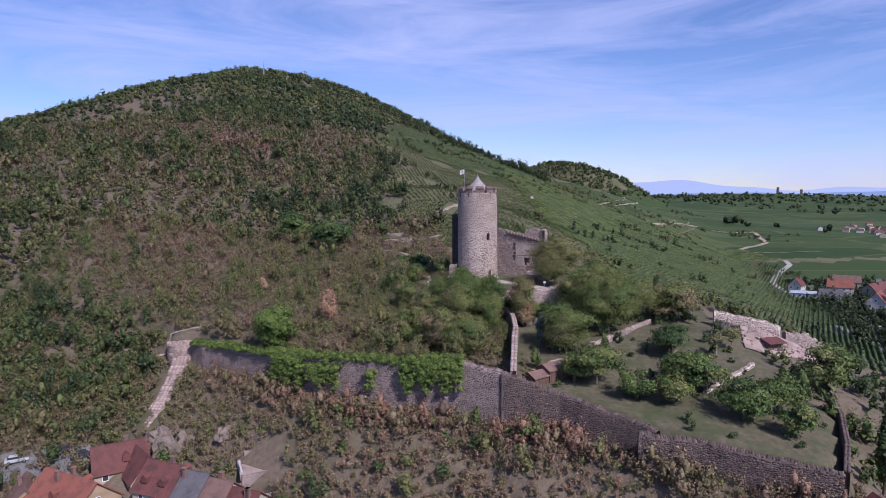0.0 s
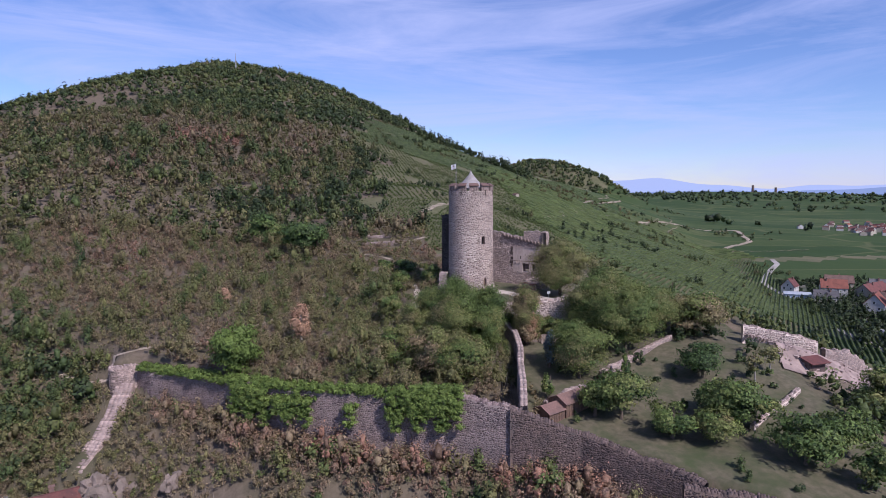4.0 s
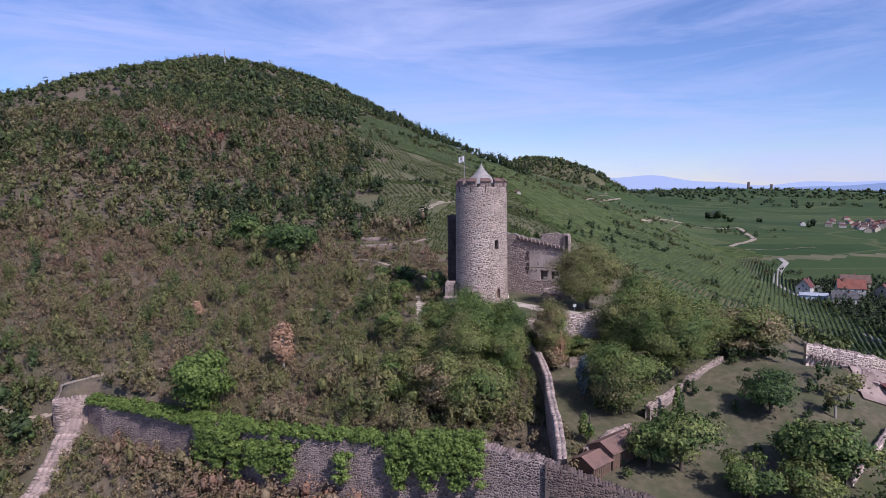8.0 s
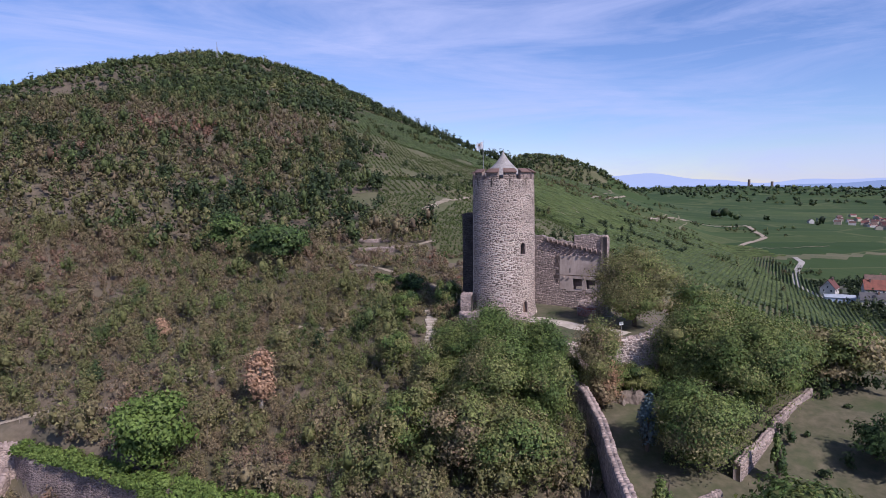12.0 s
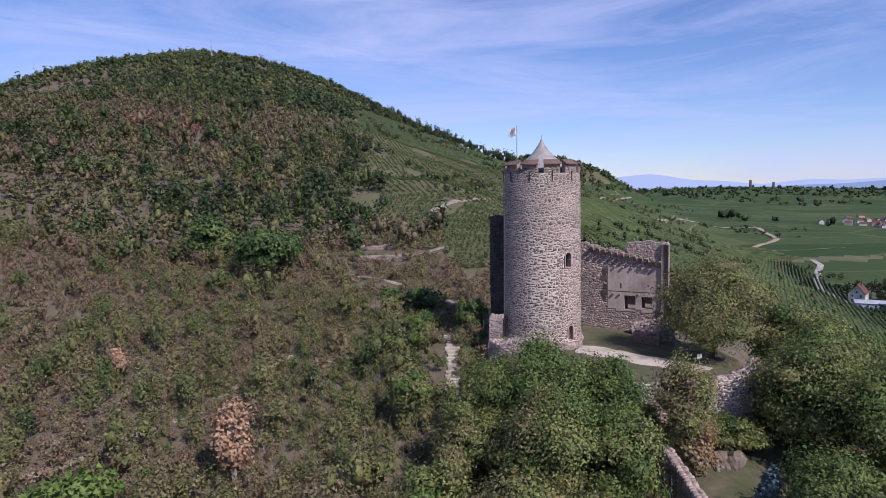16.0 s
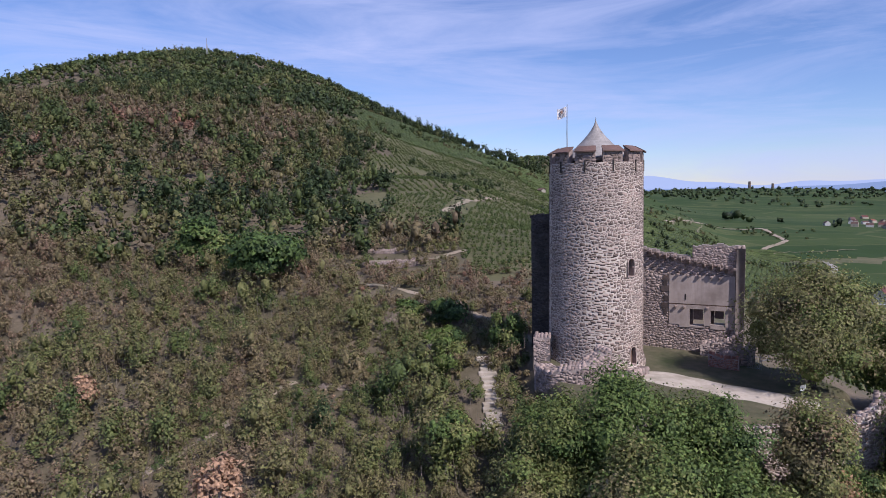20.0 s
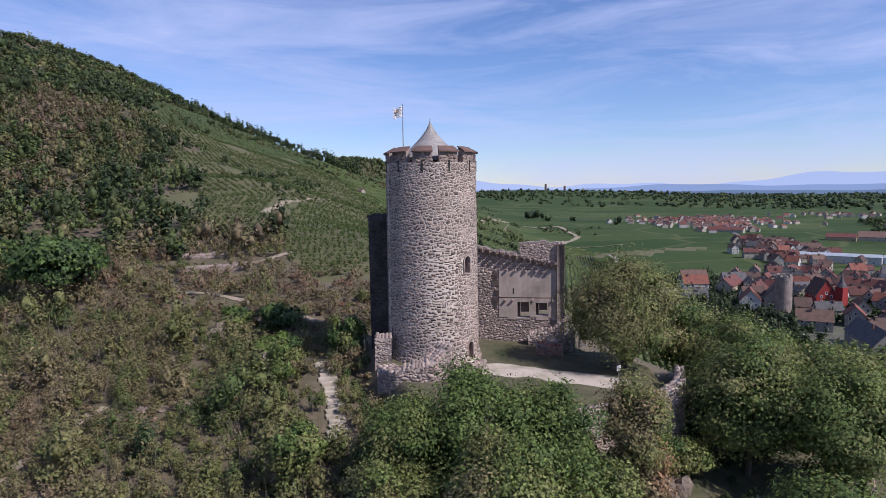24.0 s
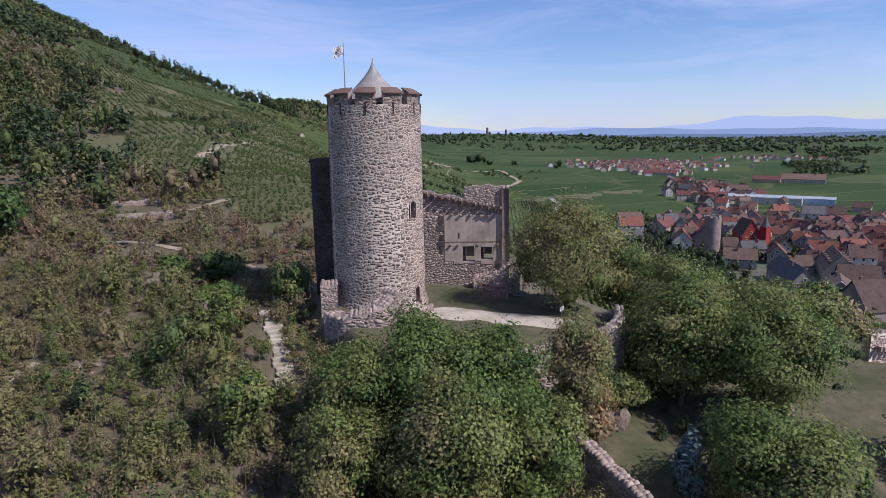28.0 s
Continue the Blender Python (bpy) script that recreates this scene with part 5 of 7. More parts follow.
# ---- plants ----
def tree(name, label, x, y, radius, height, tint, seed, category="tree", leaves=1500, leaf=0.30, clumps=16, mat=TREE_LEAF, trunk=0.28, bark=BARK, low=0.25, spread_=0.12, narrow=1.0):
    """A tapered trunk with limbs and an uneven crown of leaf clumps."""
    rng = np.random.default_rng(seed)
    z0 = float(relief(x, y))
    ob = thing(name, label, category, (x, y, z0 - 0.15))
    c0 = height * (low + (1 - low) * 0.5)
    ch = height * (1 - low) / 2
    d = rng.normal(size=(clumps, 3))
    d /= np.linalg.norm(d, axis=1, keepdims=True)
    c = d * np.array([radius, radius, ch]) * rng.uniform(0.42, 0.80, (clumps, 1))
    if narrow < 1:
        c[:, :2] *= (1 - narrow * np.clip((c[:, 2:] / ch + 1) / 2, 0, 1))
    c[:, 2] += c0
    r = np.stack([radius * rng.uniform(0.32, 0.55, clumps)] * 2 + [ch * rng.uniform(0.28, 0.48, clumps)], 1)
    if narrow < 1:
        r[:, :2] *= (1 - 0.75 * narrow * np.clip((c[:, 2:] - c0 + ch) / (2 * ch), 0, 1))
    tints = np.clip(tint + rng.normal(0, spread_, clumps), 0, 1)
    v, f, t, lit = cards(rng, c, r, leaves // clumps, leaf, tints, core=0.42, hub=np.broadcast_to((0.0, 0.0, c0 - 0.25 * ch), (clumps, 3)))
    bm = bmesh.new()
    lean = rng.normal(0, 0.15, 2)
    tube(bm, [(0, 0, -0.4), (lean[0] * 0.3, lean[1] * 0.3, height * low), (lean[0], lean[1], height * 0.6), (lean[0] * 1.4, lean[1] * 1.4, height * 0.86)], [trunk * 1.25, trunk, trunk * 0.55, trunk * 0.15], 8)
    part("trunk", bm, bark, ob)
    for k in range(min(8, clumps)):
        bm = bmesh.new()
        s = Vector((lean[0] * 0.5, lean[1] * 0.5, height * rng.uniform(low, 0.5)))
        e = Vector(c[k])
        m_ = s.lerp(e, 0.5) + Vector((0, 0, 0.08 * height))
        tube(bm, [s, m_, e], [trunk * 0.45, trunk * 0.28, trunk * 0.08], 6)
        part("limb", bm, bark, ob)
    part("crown", from_arrays("crown", v, f, mat, tint=t, smooth=True, rounded=lit), mat, ob)
    return ob


tree("walnut_tree", "broad dark olive walnut tree standing in the court", 20.0, -12.0, 7.6, 13.4, 0.50, 101, leaves=36000, leaf=0.13, clumps=60, trunk=0.42, low=0.02)
tree("maple_tree", "leafy green tree crowding below the keep", -10.8, -22.5, 4.4, 10.6, 0.30, 102, leaves=21000, leaf=0.13, clumps=34, low=0.06)
tree("maple_tree", "bright green tree crown just below the court", -5.2, -24.8, 5.0, 13.6, 0.20, 103, leaves=27000, leaf=0.13, clumps=38, low=0.06, spread_=0.08)
tree("maple_tree", "deep green tree crown just below the court", 0.5, -26.5, 4.4, 12.2, 0.16, 143, leaves=23000, leaf=0.13, clumps=34, low=0.06, spread_=0.08)
tree("maple_tree", "tall olive-green tree below the court wall", -1.2, -34.5, 4.2, 11.0, 0.33, 104, leaves=20000, leaf=0.14, clumps=34, low=0.06)
tree("maple_tree", "dense mixed-green tree on the slope", -7.5, -33.5, 5.4, 12.6, 0.36, 105, leaves=23000, leaf=0.14, clumps=36, low=0.06)
tree("maple_tree", "olive tree with yellowing leaves on the slope", -6.5, -45.0, 4.8, 10.0, 0.42, 106, leaves=11900, leaf=0.178, clumps=30, low=0.06)
tree("maple_tree", "russet-tinged tree inside the curtain wall", -12.0, -42.0, 4.8, 11.0, 0.55, 107, leaves=10200, leaf=0.178, clumps=28, low=0.06)
tree("maple_tree", "yellowing tree at the edge of the thicket", -15.0, -29.0, 3.6, 9.0, 0.45, 144, leaves=13000, leaf=0.115, clumps=24, low=0.06)
tree("maple_tree", "grey-green tree inside the curtain wall", -19.0, -38.0, 3.8, 8.6, 0.40, 145, leaves=7650, leaf=0.170, clumps=24, low=0.06)
tree("ash_tree", "slim browning tree beside the court wall", 8.2, -28.5, 3.3, 12.6, 0.50, 108, leaves=18000, leaf=0.12, clumps=32, low=0.04, spread_=0.2)
tree("lime_tree", "large spreading green tree above the garden", 23.0, -27.5, 6.4, 15.0, 0.36, 109, leaves=22000, leaf=0.14, clumps=40, low=0.08)
tree("lime_tree", "large bright green tree above the terrace", 28.0, -34.0, 7.0, 15.2, 0.3, 110, leaves=22000, leaf=0.14, clumps=44, low=0.08, spread_=0.08)
tree("lime_tree", "green tree leaning over the garden path", 15.6, -43.5, 6.0, 11.5, 0.27, 111, leaves=22000, leaf=0.14, clumps=34, low=0.08)
tree("lime_tree", "green tree at the end of the terrace", 36.5, -24.5, 6.4, 11.5, 0.36, 112, leaves=22000, leaf=0.14, clumps=34, low=0.08)
tree("lime_tree", "green tree between court and terrace", 30.0, -19.5, 6.2, 14.0, 0.31, 146, leaves=22000, leaf=0.14, clumps=30, low=0.08)
tree("lime_tree", "green tree behind the court wall", 31.0, -9.5, 5.6, 12.0, 0.34, 148, leaves=11050, leaf=0.185, clumps=30, low=0.05)
tree("lime_tree", "green tree on the bank beyond the court", 38.0, -12.0, 5.4, 9.0, 0.36, 149, leaves=10200, leaf=0.185, clumps=28, low=0.05)
tree("chestnut_tree", "yellow-brown autumn tree beside the terrace", 46.5, -25.5, 6.6, 9.6, 0.47, 113, leaves=9000, leaf=0.25, clumps=36, low=0.08, spread_=0.16)
tree("chestnut_tree", "reddish shrub tree under the court wall", 8.5, -29.5, 2.4, 5.0, 0.85, 147, leaves=2500, leaf=0.2, clumps=18, low=0.05)
tree("hornbeam", "dark green shrub tree at the court wall's foot", 10.6, -26.6, 2.8, 5.6, 0.26, 152, leaves=7000, leaf=0.13, clumps=20, low=0.04)
tree("hornbeam", "olive green shrub tree at the court wall's foot", 15.2, -26.4, 3.0, 5.2, 0.36, 153, leaves=7000, leaf=0.13, clumps=20, low=0.04)
tree("hornbeam", "low green shrub tree against the court wall", 5.6, -23.6, 2.2, 4.6, 0.30, 154, leaves=5000, leaf=0.13, clumps=16, low=0.04)
tree("fruit_tree", "dark green tree above the garden wall", 24.5, -64.0, 3.6, 6.4, 0.20, 155, leaves=5000, leaf=0.2, clumps=20, low=0.1)
tree("fruit_tree", "olive green tree on the sloping lawn", 30.5, -66.0, 3.4, 5.6, 0.30, 156, leaves=4500, leaf=0.2, clumps=20, low=0.1)
tree("cypress", "tall narrow dark cypress", 48.5, -9.5, 1.5, 8.6, 0.02, 114, leaves=1400, leaf=0.2, clumps=12, low=0.04, narrow=0.8)
tree("cypress", "small clipped green cypress on the lawn", 7.9, -50.9, 1.7, 5.4, 0.22, 115, leaves=1100, leaf=0.16, clumps=10, low=0.03, narrow=0.7)
tree("cypress", "tiny dark conical shrub on the lawn", 30.0, -56.1, 0.9, 2.7, 0.08, 116, leaves=500, leaf=0.15, clumps=8, low=0.03, narrow=0.8)
tree("cypress", "tiny dark conical shrub on the lawn", 41.9, -53.1, 0.9, 2.5, 0.08, 117, leaves=500, leaf=0.15, clumps=8, low=0.03, narrow=0.8)
tree("cypress", "slim dark cypress beside the terrace wall", 23.6, -46.0, 1.4, 6.2, 0.10, 118, leaves=1100, leaf=0.18, clumps=10, low=0.03, narrow=0.8)
tree("fruit_tree", "green fruit tree beside the garden shed", 18.6, -57.6, 5.6, 8.4, 0.28, 119, leaves=4200, leaf=0.24, clumps=20, low=0.15)
tree("fruit_tree", "small green fruit tree above the garden wall", 14.3, -57.0, 3.0, 6.2, 0.30, 120, leaves=2600, leaf=0.22, clumps=16, low=0.15)
tree("yew", "low dark spreading yew on the lawn", 38.3, -45.6, 4.8, 6.6, 0.0, 121, leaves=3800, leaf=0.22, clumps=18, low=0.03, spread_=0.05)
tree("fruit_tree", "broad green fruit tree in the lower garden", 36.5, -62.0, 5.6, 8.2, 0.18, 122, leaves=4200, leaf=0.25, clumps=20, low=0.12)
tree("fruit_tree", "thin half-bare tree on the lawn", 47.4, -47.7, 2.6, 5.6, 0.5, 123, leaves=450, leaf=0.16, clumps=14, low=0.3, trunk=0.16, bark=PALE_BARK)
tree("fruit_tree", "thin half-bare tree near the rampart", 52.5, -44.0, 2.6, 5.2, 0.5, 124, leaves=600, leaf=0.16, clumps=14, low=0.3, trunk=0.14, bark=PALE_BARK)
tree("garden_shrub", "rounded green shrub on the lawn", 24.2, -62.0, 2.0, 3.0, 0.2, 125, "shrub", leaves=1400, leaf=0.18, clumps=12, low=0.02, trunk=0.1)
tree("fruit_tree", "light green garden tree", 40.5, -72.5, 5.6, 7.6, 0.14, 126, leaves=3200, leaf=0.25, clumps=18, low=0.12)
tree("fruit_tree", "green garden tree on the lower lawn", 48.0, -70.0, 5.0, 7.0, 0.16, 127, leaves=3000, leaf=0.25, clumps=18, low=0.12)
tree("fruit_tree", "green garden tree near the wall's end", 46.5, -78.5, 3.2, 6.6, 0.24, 128, leaves=2400, leaf=0.25, clumps=16, low=0.12)
tree("fruit_tree", "dark green garden tree", 33.6, -58.5, 3.4, 6.8, 0.15, 129, leaves=2600, leaf=0.24, clumps=16, low=0.12)
tree("willow_tree", "pale grey-green tree at the garden's edge", 66.0, -56.0, 5.6, 11.0, 0.33, 130, leaves=3600, leaf=0.27, clumps=20, low=0.12)
tree("spruce", "tall dark spruce below the garden's end", 62.5, -77.6, 2.6, 16.5, 0.0, 131, leaves=2400, leaf=0.28, clumps=20, low=0.04, narrow=0.85, spread_=0.04)
tree("blue_spruce", "small blue-grey spruce below the court", 11.0, -39.0, 2.0, 8.0, 0.0, 132, leaves=1800, leaf=0.2, clumps=14, low=0.04, narrow=0.85, mat=leafage("blue_needle", [(0.0, (0.11, 0.16, 0.17)), (1.0, (0.17, 0.23, 0.24))]))
tree("beech_tree", "bright yellow-green rounded tree inside the wall", -50.0, -36.0, 5.0, 11.0, 0.5, 133, leaves=5200, leaf=0.26, clumps=26, low=0.08, mat=IVY, spread_=0.2)
tree("pine_tree", "dying pine with rust-brown needles", -38.8, -26.0, 2.7, 10.5, 0.93, 134, leaves=1500, leaf=0.22, clumps=22, low=0.15, narrow=0.45, bark=PALE_BARK, mat=leafage("dead_needle", [(0.0, (0.30, 0.17, 0.10)), (1.0, (0.40, 0.25, 0.16))]))
tree("pine_tree", "small dying pine with rust-brown needles", -62.0, 2.0, 1.7, 6.0, 0.93, 135, leaves=700, leaf=0.2, clumps=14, low=0.15, narrow=0.45, mat=bpy.data.materials["dead_needle"])
tree("oak_tree", "large dark green oak on the slope", -48.5, 43.0, 8.2, 11.5, 0.06, 136, leaves=4200, leaf=0.42, clumps=26, low=0.1, spread_=0.06)
tree("oak_tree", "dark green oak on the slope", -64.0, 60.0, 6.6, 12.5, 0.10, 137, leaves=3600, leaf=0.42, clumps=24, low=0.1, spread_=0.06)
tree("oak_tree", "dark oak beside the pale path", -16.5, 20.6, 3.4, 5.6, 0.08, 138, leaves=1800, leaf=0.28, clumps=14, low=0.05)
tree("hornbeam", "dark green tree in the shade beside the steps", -9.8, 5.5, 2.6, 6.4, 0.14, 139, leaves=3400, leaf=0.178, clumps=16, low=0.05)
tree("hornbeam", "narrow green tree beside the steps", -18.5, 1.0, 2.2, 6.8, 0.34, 140, leaves=3400, leaf=0.163, clumps=16, low=0.08)
tree("hornbeam", "leaning tree with a pale trunk below the steps", -20.5, -18.0, 3.2, 7.6, 0.45, 141, leaves=3740, leaf=0.163, clumps=16, low=0.3, bark=PALE_BARK, trunk=0.2)
tree("ivy_shrub", "low bright green ivy bank beside the pale path", -17.6, 13.6, 3.0, 2.6, 0.45, 151, "shrub", leaves=6000, leaf=0.12, clumps=22, low=0.02, mat=IVY, trunk=0.1)
tree("oak_tree", "green shrub tree under the rocks", -22.5, 22.0, 2.4, 4.4, 0.18, 142, leaves=1400, leaf=0.26, clumps=12, low=0.05)


def scatter(rng, x0, x1, y0, y1, gap, mask):
    """Places on a loose grid where mask allows."""
    nx, ny = int((x1 - x0) / gap), int((y1 - y0) / gap)
    X, Y = np.meshgrid(np.arange(nx), np.arange(ny))
    x = x0 + (X.ravel() + rng.uniform(0, 1, X.size)) * gap
    y = y0 + (Y.ravel() + rng.uniform(0, 1, X.size)) * gap
    ok = mask(x, y)
    return x[ok], y[ok]


def patchy(x, y, s):
    """Smooth plan noise from 0 to 1."""
    a = np.sin(x * s + 1.3 * np.sin(y * s * 0.7 + 1)) * np.sin(y * s * 1.1 + 1.7 * np.sin(x * s * 0.6 + 2))
    b = np.sin(x * s * 2.7 + 2 * np.sin(y * s * 1.9)) * np.sin(y * s * 2.3 + 2 * np.sin(x * s * 2.1 + 0.5))
    return np.clip(0.5 + 0.36 * a + 0.24 * b, 0, 1)


def open_ground(x, y):
    """Bare places: rocks, paths, steps and all that is built."""
    near_steps = (np.abs(x + 14.15 - 0.05 * y) < 1.15) & (y > -13) & (y < 8)
    court = courtyard(x, y) > 0.02
    path1 = (np.abs(y - np.interp(x, [-33, -24, -17, -12, -8], [44, 40, 33, 26, 20])) < 1.1) & (x > -34) & (x < -7)
    terrace = np.hypot((x + 20) / 11, (y - 59) / 2.2) < 1
    dw = np.abs(x - np.interp(y, [-62, -46, -38, -31, -24], [1.5, 3.9, 5.4, 5.8, 5.0])) < 1.6
    return near_steps | court | terrace | path1 | (dw & (y < -22) & (y > -63))


def in_sight(x, y):
    """The part of the hillside that lies open to the valley."""
    return (x > -62 - 0.72 * (y + 176)) & ((y < 900 + 0.2 * np.abs(x + 278)) | (x > 60))


def scrub(name, label, seed, box_, gap, mask, size, leaves, leaf, tints=(0.62, 0.24), tall=1.0, clumps=2, mat=SCRUB, spotted=0.09, slim=1.0, core=0.5):
    """Bushes strewn over the ground, each of a few ragged clumps of leaves at different heights."""
    rng = np.random.default_rng(seed)
    x, y = scatter(rng, *box_, gap, lambda a, b: mask(a, b) & in_sight(a, b))
    z = relief(x, y)
    groups = []
    big = rng.uniform(0, 1, len(x)) ** 2
    r = size[0] + (size[1] - size[0]) * big
    green = 0.20 * step((x + 36) / 12) * step((30 - y) / 12) * (outside(x, y) < 0) + 0.24 * step((x + 75) / 30) * step((y - 48) / 8) * step((330 - y) / 60) - 0.45 * np.exp(-(((x + 129) / 26) ** 2 + ((y - 222) / 22) ** 2))
    tint = tints[0] - green + tints[1] * (1.3 * (patchy(x, y, 0.045) - 0.5) + 0.9 * (patchy(x, y, 0.013) - 0.5)) + rng.normal(0, spotted, len(x))
    tint = np.clip(tint - 0.30 * (rng.uniform(0, 1, len(x)) < 0.12), 0, 1.0)
    for k in range(clumps):
        a = rng.uniform(0, 2 * math.pi, len(x))
        off = r * (0.25 + 0.45 * rng.uniform(0, 1, len(x)) ** 0.5)
        rr = r * rng.uniform(0.42, 0.68, len(x))
        h = r * tall * rng.uniform(0.5, 1.5, len(x))
        c = np.stack([x + np.cos(a) * off, y + np.sin(a) * off, z + h * rng.uniform(0.55, 1.0, len(x))], 1)
        r3 = np.stack([rr, rr * rng.uniform(0.8, 1.2, len(x)), 0.62 * h + 0.25 * rr], 1)
        groups.append(cards(rng, c, r3, leaves // clumps, leaf * (0.8 + 0.4 * r / size[1]), tint + rng.normal(0, 0.03, len(x)), hub=np.stack([x, y, z + 0.1 * h], 1), core=core, slim=slim))
    v, f, t, lit = joined(groups)
    return tagged(new(name, from_arrays(name, v, f, mat, tint=t, smooth=True, rounded=lit)), label, "scrub", kind="stuff")


def bare_place(x, y):
    """Dry grassy openings in the scrub near the steps."""
    return ((patchy(x, y, 0.16) < 0.20) & (x > -40) & (y > -14) & (y < 56)) | ((patchy(x, y, 0.24) < 0.40) & (x > -34) & (y > 14) & (y < 64))


def slope_near(x, y):
    inside = ((outside(x, y) < -1.8) | (x < -84)) & (x < 6.0) & ~open_ground(x, y)
    return inside & ~vineyard(x, y) & ~bare_place(x, y)


def slope_below(x, y):
    o = outside(x, y)
    built = (np.abs(x + 48) < 5) & (y < -52.5) & (y > -62)
    town = (x < -46) & (x > -106) & (y < np.interp(x, [-106, -80, -72, -66, -48], [-44, -46, -49.5, -55, -62]))
    bastion = (np.abs(x + 76.3) < 1.9) & (y > -44) & (y < -20)
    return (o > 1.3) & (relief(x, y) > -46) & (patchy(x, y, 0.25) > 0.1) & (x < 56) & ~built & ~town & ~bastion


scrub("hillside_scrub", "olive and brown scrub on the slope beside the steps", 201, (-52, 8, -46, 36), 1.75, slope_near, (0.7, 1.9), 330, 0.105, (0.54, 0.28), 1.1, 4, slim=0.8, core=0.32)
scrub("hillside_scrub", "dense brown and olive scrub covering the castle slope", 222, (-140, 8, -62, 75), 2.25, lambda x, y: slope_near(x, y) & ~((x > -52) & (y > -46) & (y < 36)), (0.8, 2.2), 150, 0.145, (0.66, 0.28), 1.15, 4, slim=0.85, core=0.34)
scrub("slope_scrub", "dry brown brush on the slope under the wall", 202, (-112, 58, -130, -20), 1.55, slope_below, (0.7, 1.9), 104, 0.16, (0.62, 0.22), 1.2, 3, mat=BRUSH, slim=0.85, core=0.34)
scrub("slope_trees", "green and brown young trees among the scrub", 212, (-140, 2, -60, 80), 7.5, lambda x, y: slope_near(x, y) & (x + 0.6 * y < -8), (1.6, 3.4), 620, 0.155, (0.44, 0.5), 1.4, 6, core=0.4)
scrub("wall_foot_brush", "tall brown brush growing against the wall's foot", 216, (-80, 50, -100, -20), 1.8, lambda x, y: (outside(x, y) > 1.4) & (outside(x, y) < 6) & (relief(x, y) > -46) & (patchy(x, y, 0.17) > 0.3) & (x > -66), (1.3, 2.9), 110, 0.18, (0.70, 0.3), 1.35, 3, mat=BRUSH)
scrub("slope_bushes", "green bushes among the dry brush", 213, (-70, 50, -125, -50), 6.0, lambda x, y: slope_below(x, y) & (x < 5), (1.2, 3.0), 240, 0.24, (0.25, 0.2), 1.2, 3)
scrub("hillside_wood", "mixed browning wood on the lower hill", 203, (-480, 60, 60, 340), 5.6, lambda x, y: wooded(x, y) & ~open_ground(x, y) & (patchy(x, y, 0.09) > 0.06), (2.1, 4.6), 84, 0.36, (0.50, 0.38), 1.2, 4, mat=FAR_LEAF, core=0.44)
scrub("hillside_oaks", "dark green trees scattered through the hill wood", 214, (-330, 20, 60, 420), 17.0, lambda x, y: wooded(x, y) & (patchy(x, y, 0.017) > 0.38), (3.8, 6.2), 330, 0.44, (0.12, 0.2), 1.15, 7, mat=FAR_LEAF, core=0.44)
scrub("west_wood", "green and brown wood on the western slope", 204, (-360, -79, -170, 80), 4.2, lambda x, y: (relief(x, y) > -60) & ((x < -138) | ((outside(x, y) > 2) & (x < -82))) & (relief(x, y) > -45.5) & ~((x > -106) & (y < -44)), (1.6, 3.8), 110, 0.30, (0.42, 0.40), 1.2, 4, mat=FAR_LEAF)
scrub("hilltop_wood", "far wooded hillside running up to the summit", 205, (-950, 420, 340, 1150), 8.6, lambda x, y: wooded(x, y) & (np.hypot(x + 278, y - 870) < 820) & (patchy(x, y, 0.03) > 0.06), (4.4, 7.0), 26, 0.95, (0.18, 0.26), 0.75, 2, mat=FAR_LEAF, core=0.62)
scrub("far_wood", "dark wooded back hill beyond the vineyards", 206, (60, 680, 1040, 1600), 11.0, lambda x, y: (relief(x, y) > 12) & (patchy(x, y, 0.012) > 0.25), (5.0, 8.5), 18, 1.4, (0.22, 0.3), 0.8, 2, mat=FAR_LEAF, core=0.75)
scrub("field_bushes", "scattered hedges and bushes among the vines", 207, (-10, 900, 90, 1500), 11.0, lambda x, y: (patchy(x, y, 0.02) + 0.5 * patchy(x, y, 0.11) > 1.02) & (x > 0) & ((x < 60) | ((y > 540) & (x < 520))), (1.2, 3.6), 40, 0.6, (0.25, 0.4), 1.1, 3, mat=FAR_LEAF)
scrub("plain_copses", "dark copses and tree lines on the far plain", 208, (300, 3900, -700, 3000), 46.0, lambda x, y: ((patchy(0.5 * (x - y), x + y, 0.003) > 0.70) | ((np.hypot(x, y) > 1700) & (patchy(0.25 * (x - y), x + y, 0.0042) > 0.56))) & (np.hypot(x, y) > 900) & (np.hypot(x - 800, y - 760) > 160), (8.0, 16.0), 12, 3.0, (0.05, 0.15), 0.6, 2, mat=FAR_LEAF, core=0.8)
scrub("plain_wood", "dark green wood beyond the farm on the plain", 217, (820, 1500, 300, 900), 11.0, lambda x, y: (np.abs((x - 1010) * 0.47 - (y - 560) * 0.88 + 22 * np.sin(x * 0.02)) < 40) & (patchy(x, y, 0.02) > 0.40), (3.0, 6.0), 30, 1.2, (0.14, 0.14), 1.0, 2, mat=FAR_LEAF)
scrub("conifer_line", "dark conifers in a line across the upper vineyards", 218, (-60, 130, 500, 700), 5.0, lambda x, y: (np.abs(y - np.interp(x, [-36, -10, 9, 30, 48, 66, 81, 98, 116], [668, 637, 621, 615, 612, 587, 566, 555, 552])) < 12) & (patchy(x, y, 0.08) > 0.25), (2.6, 4.6), 60, 0.8, (0.02, 0.07), 1.7, 3, mat=FAR_LEAF)
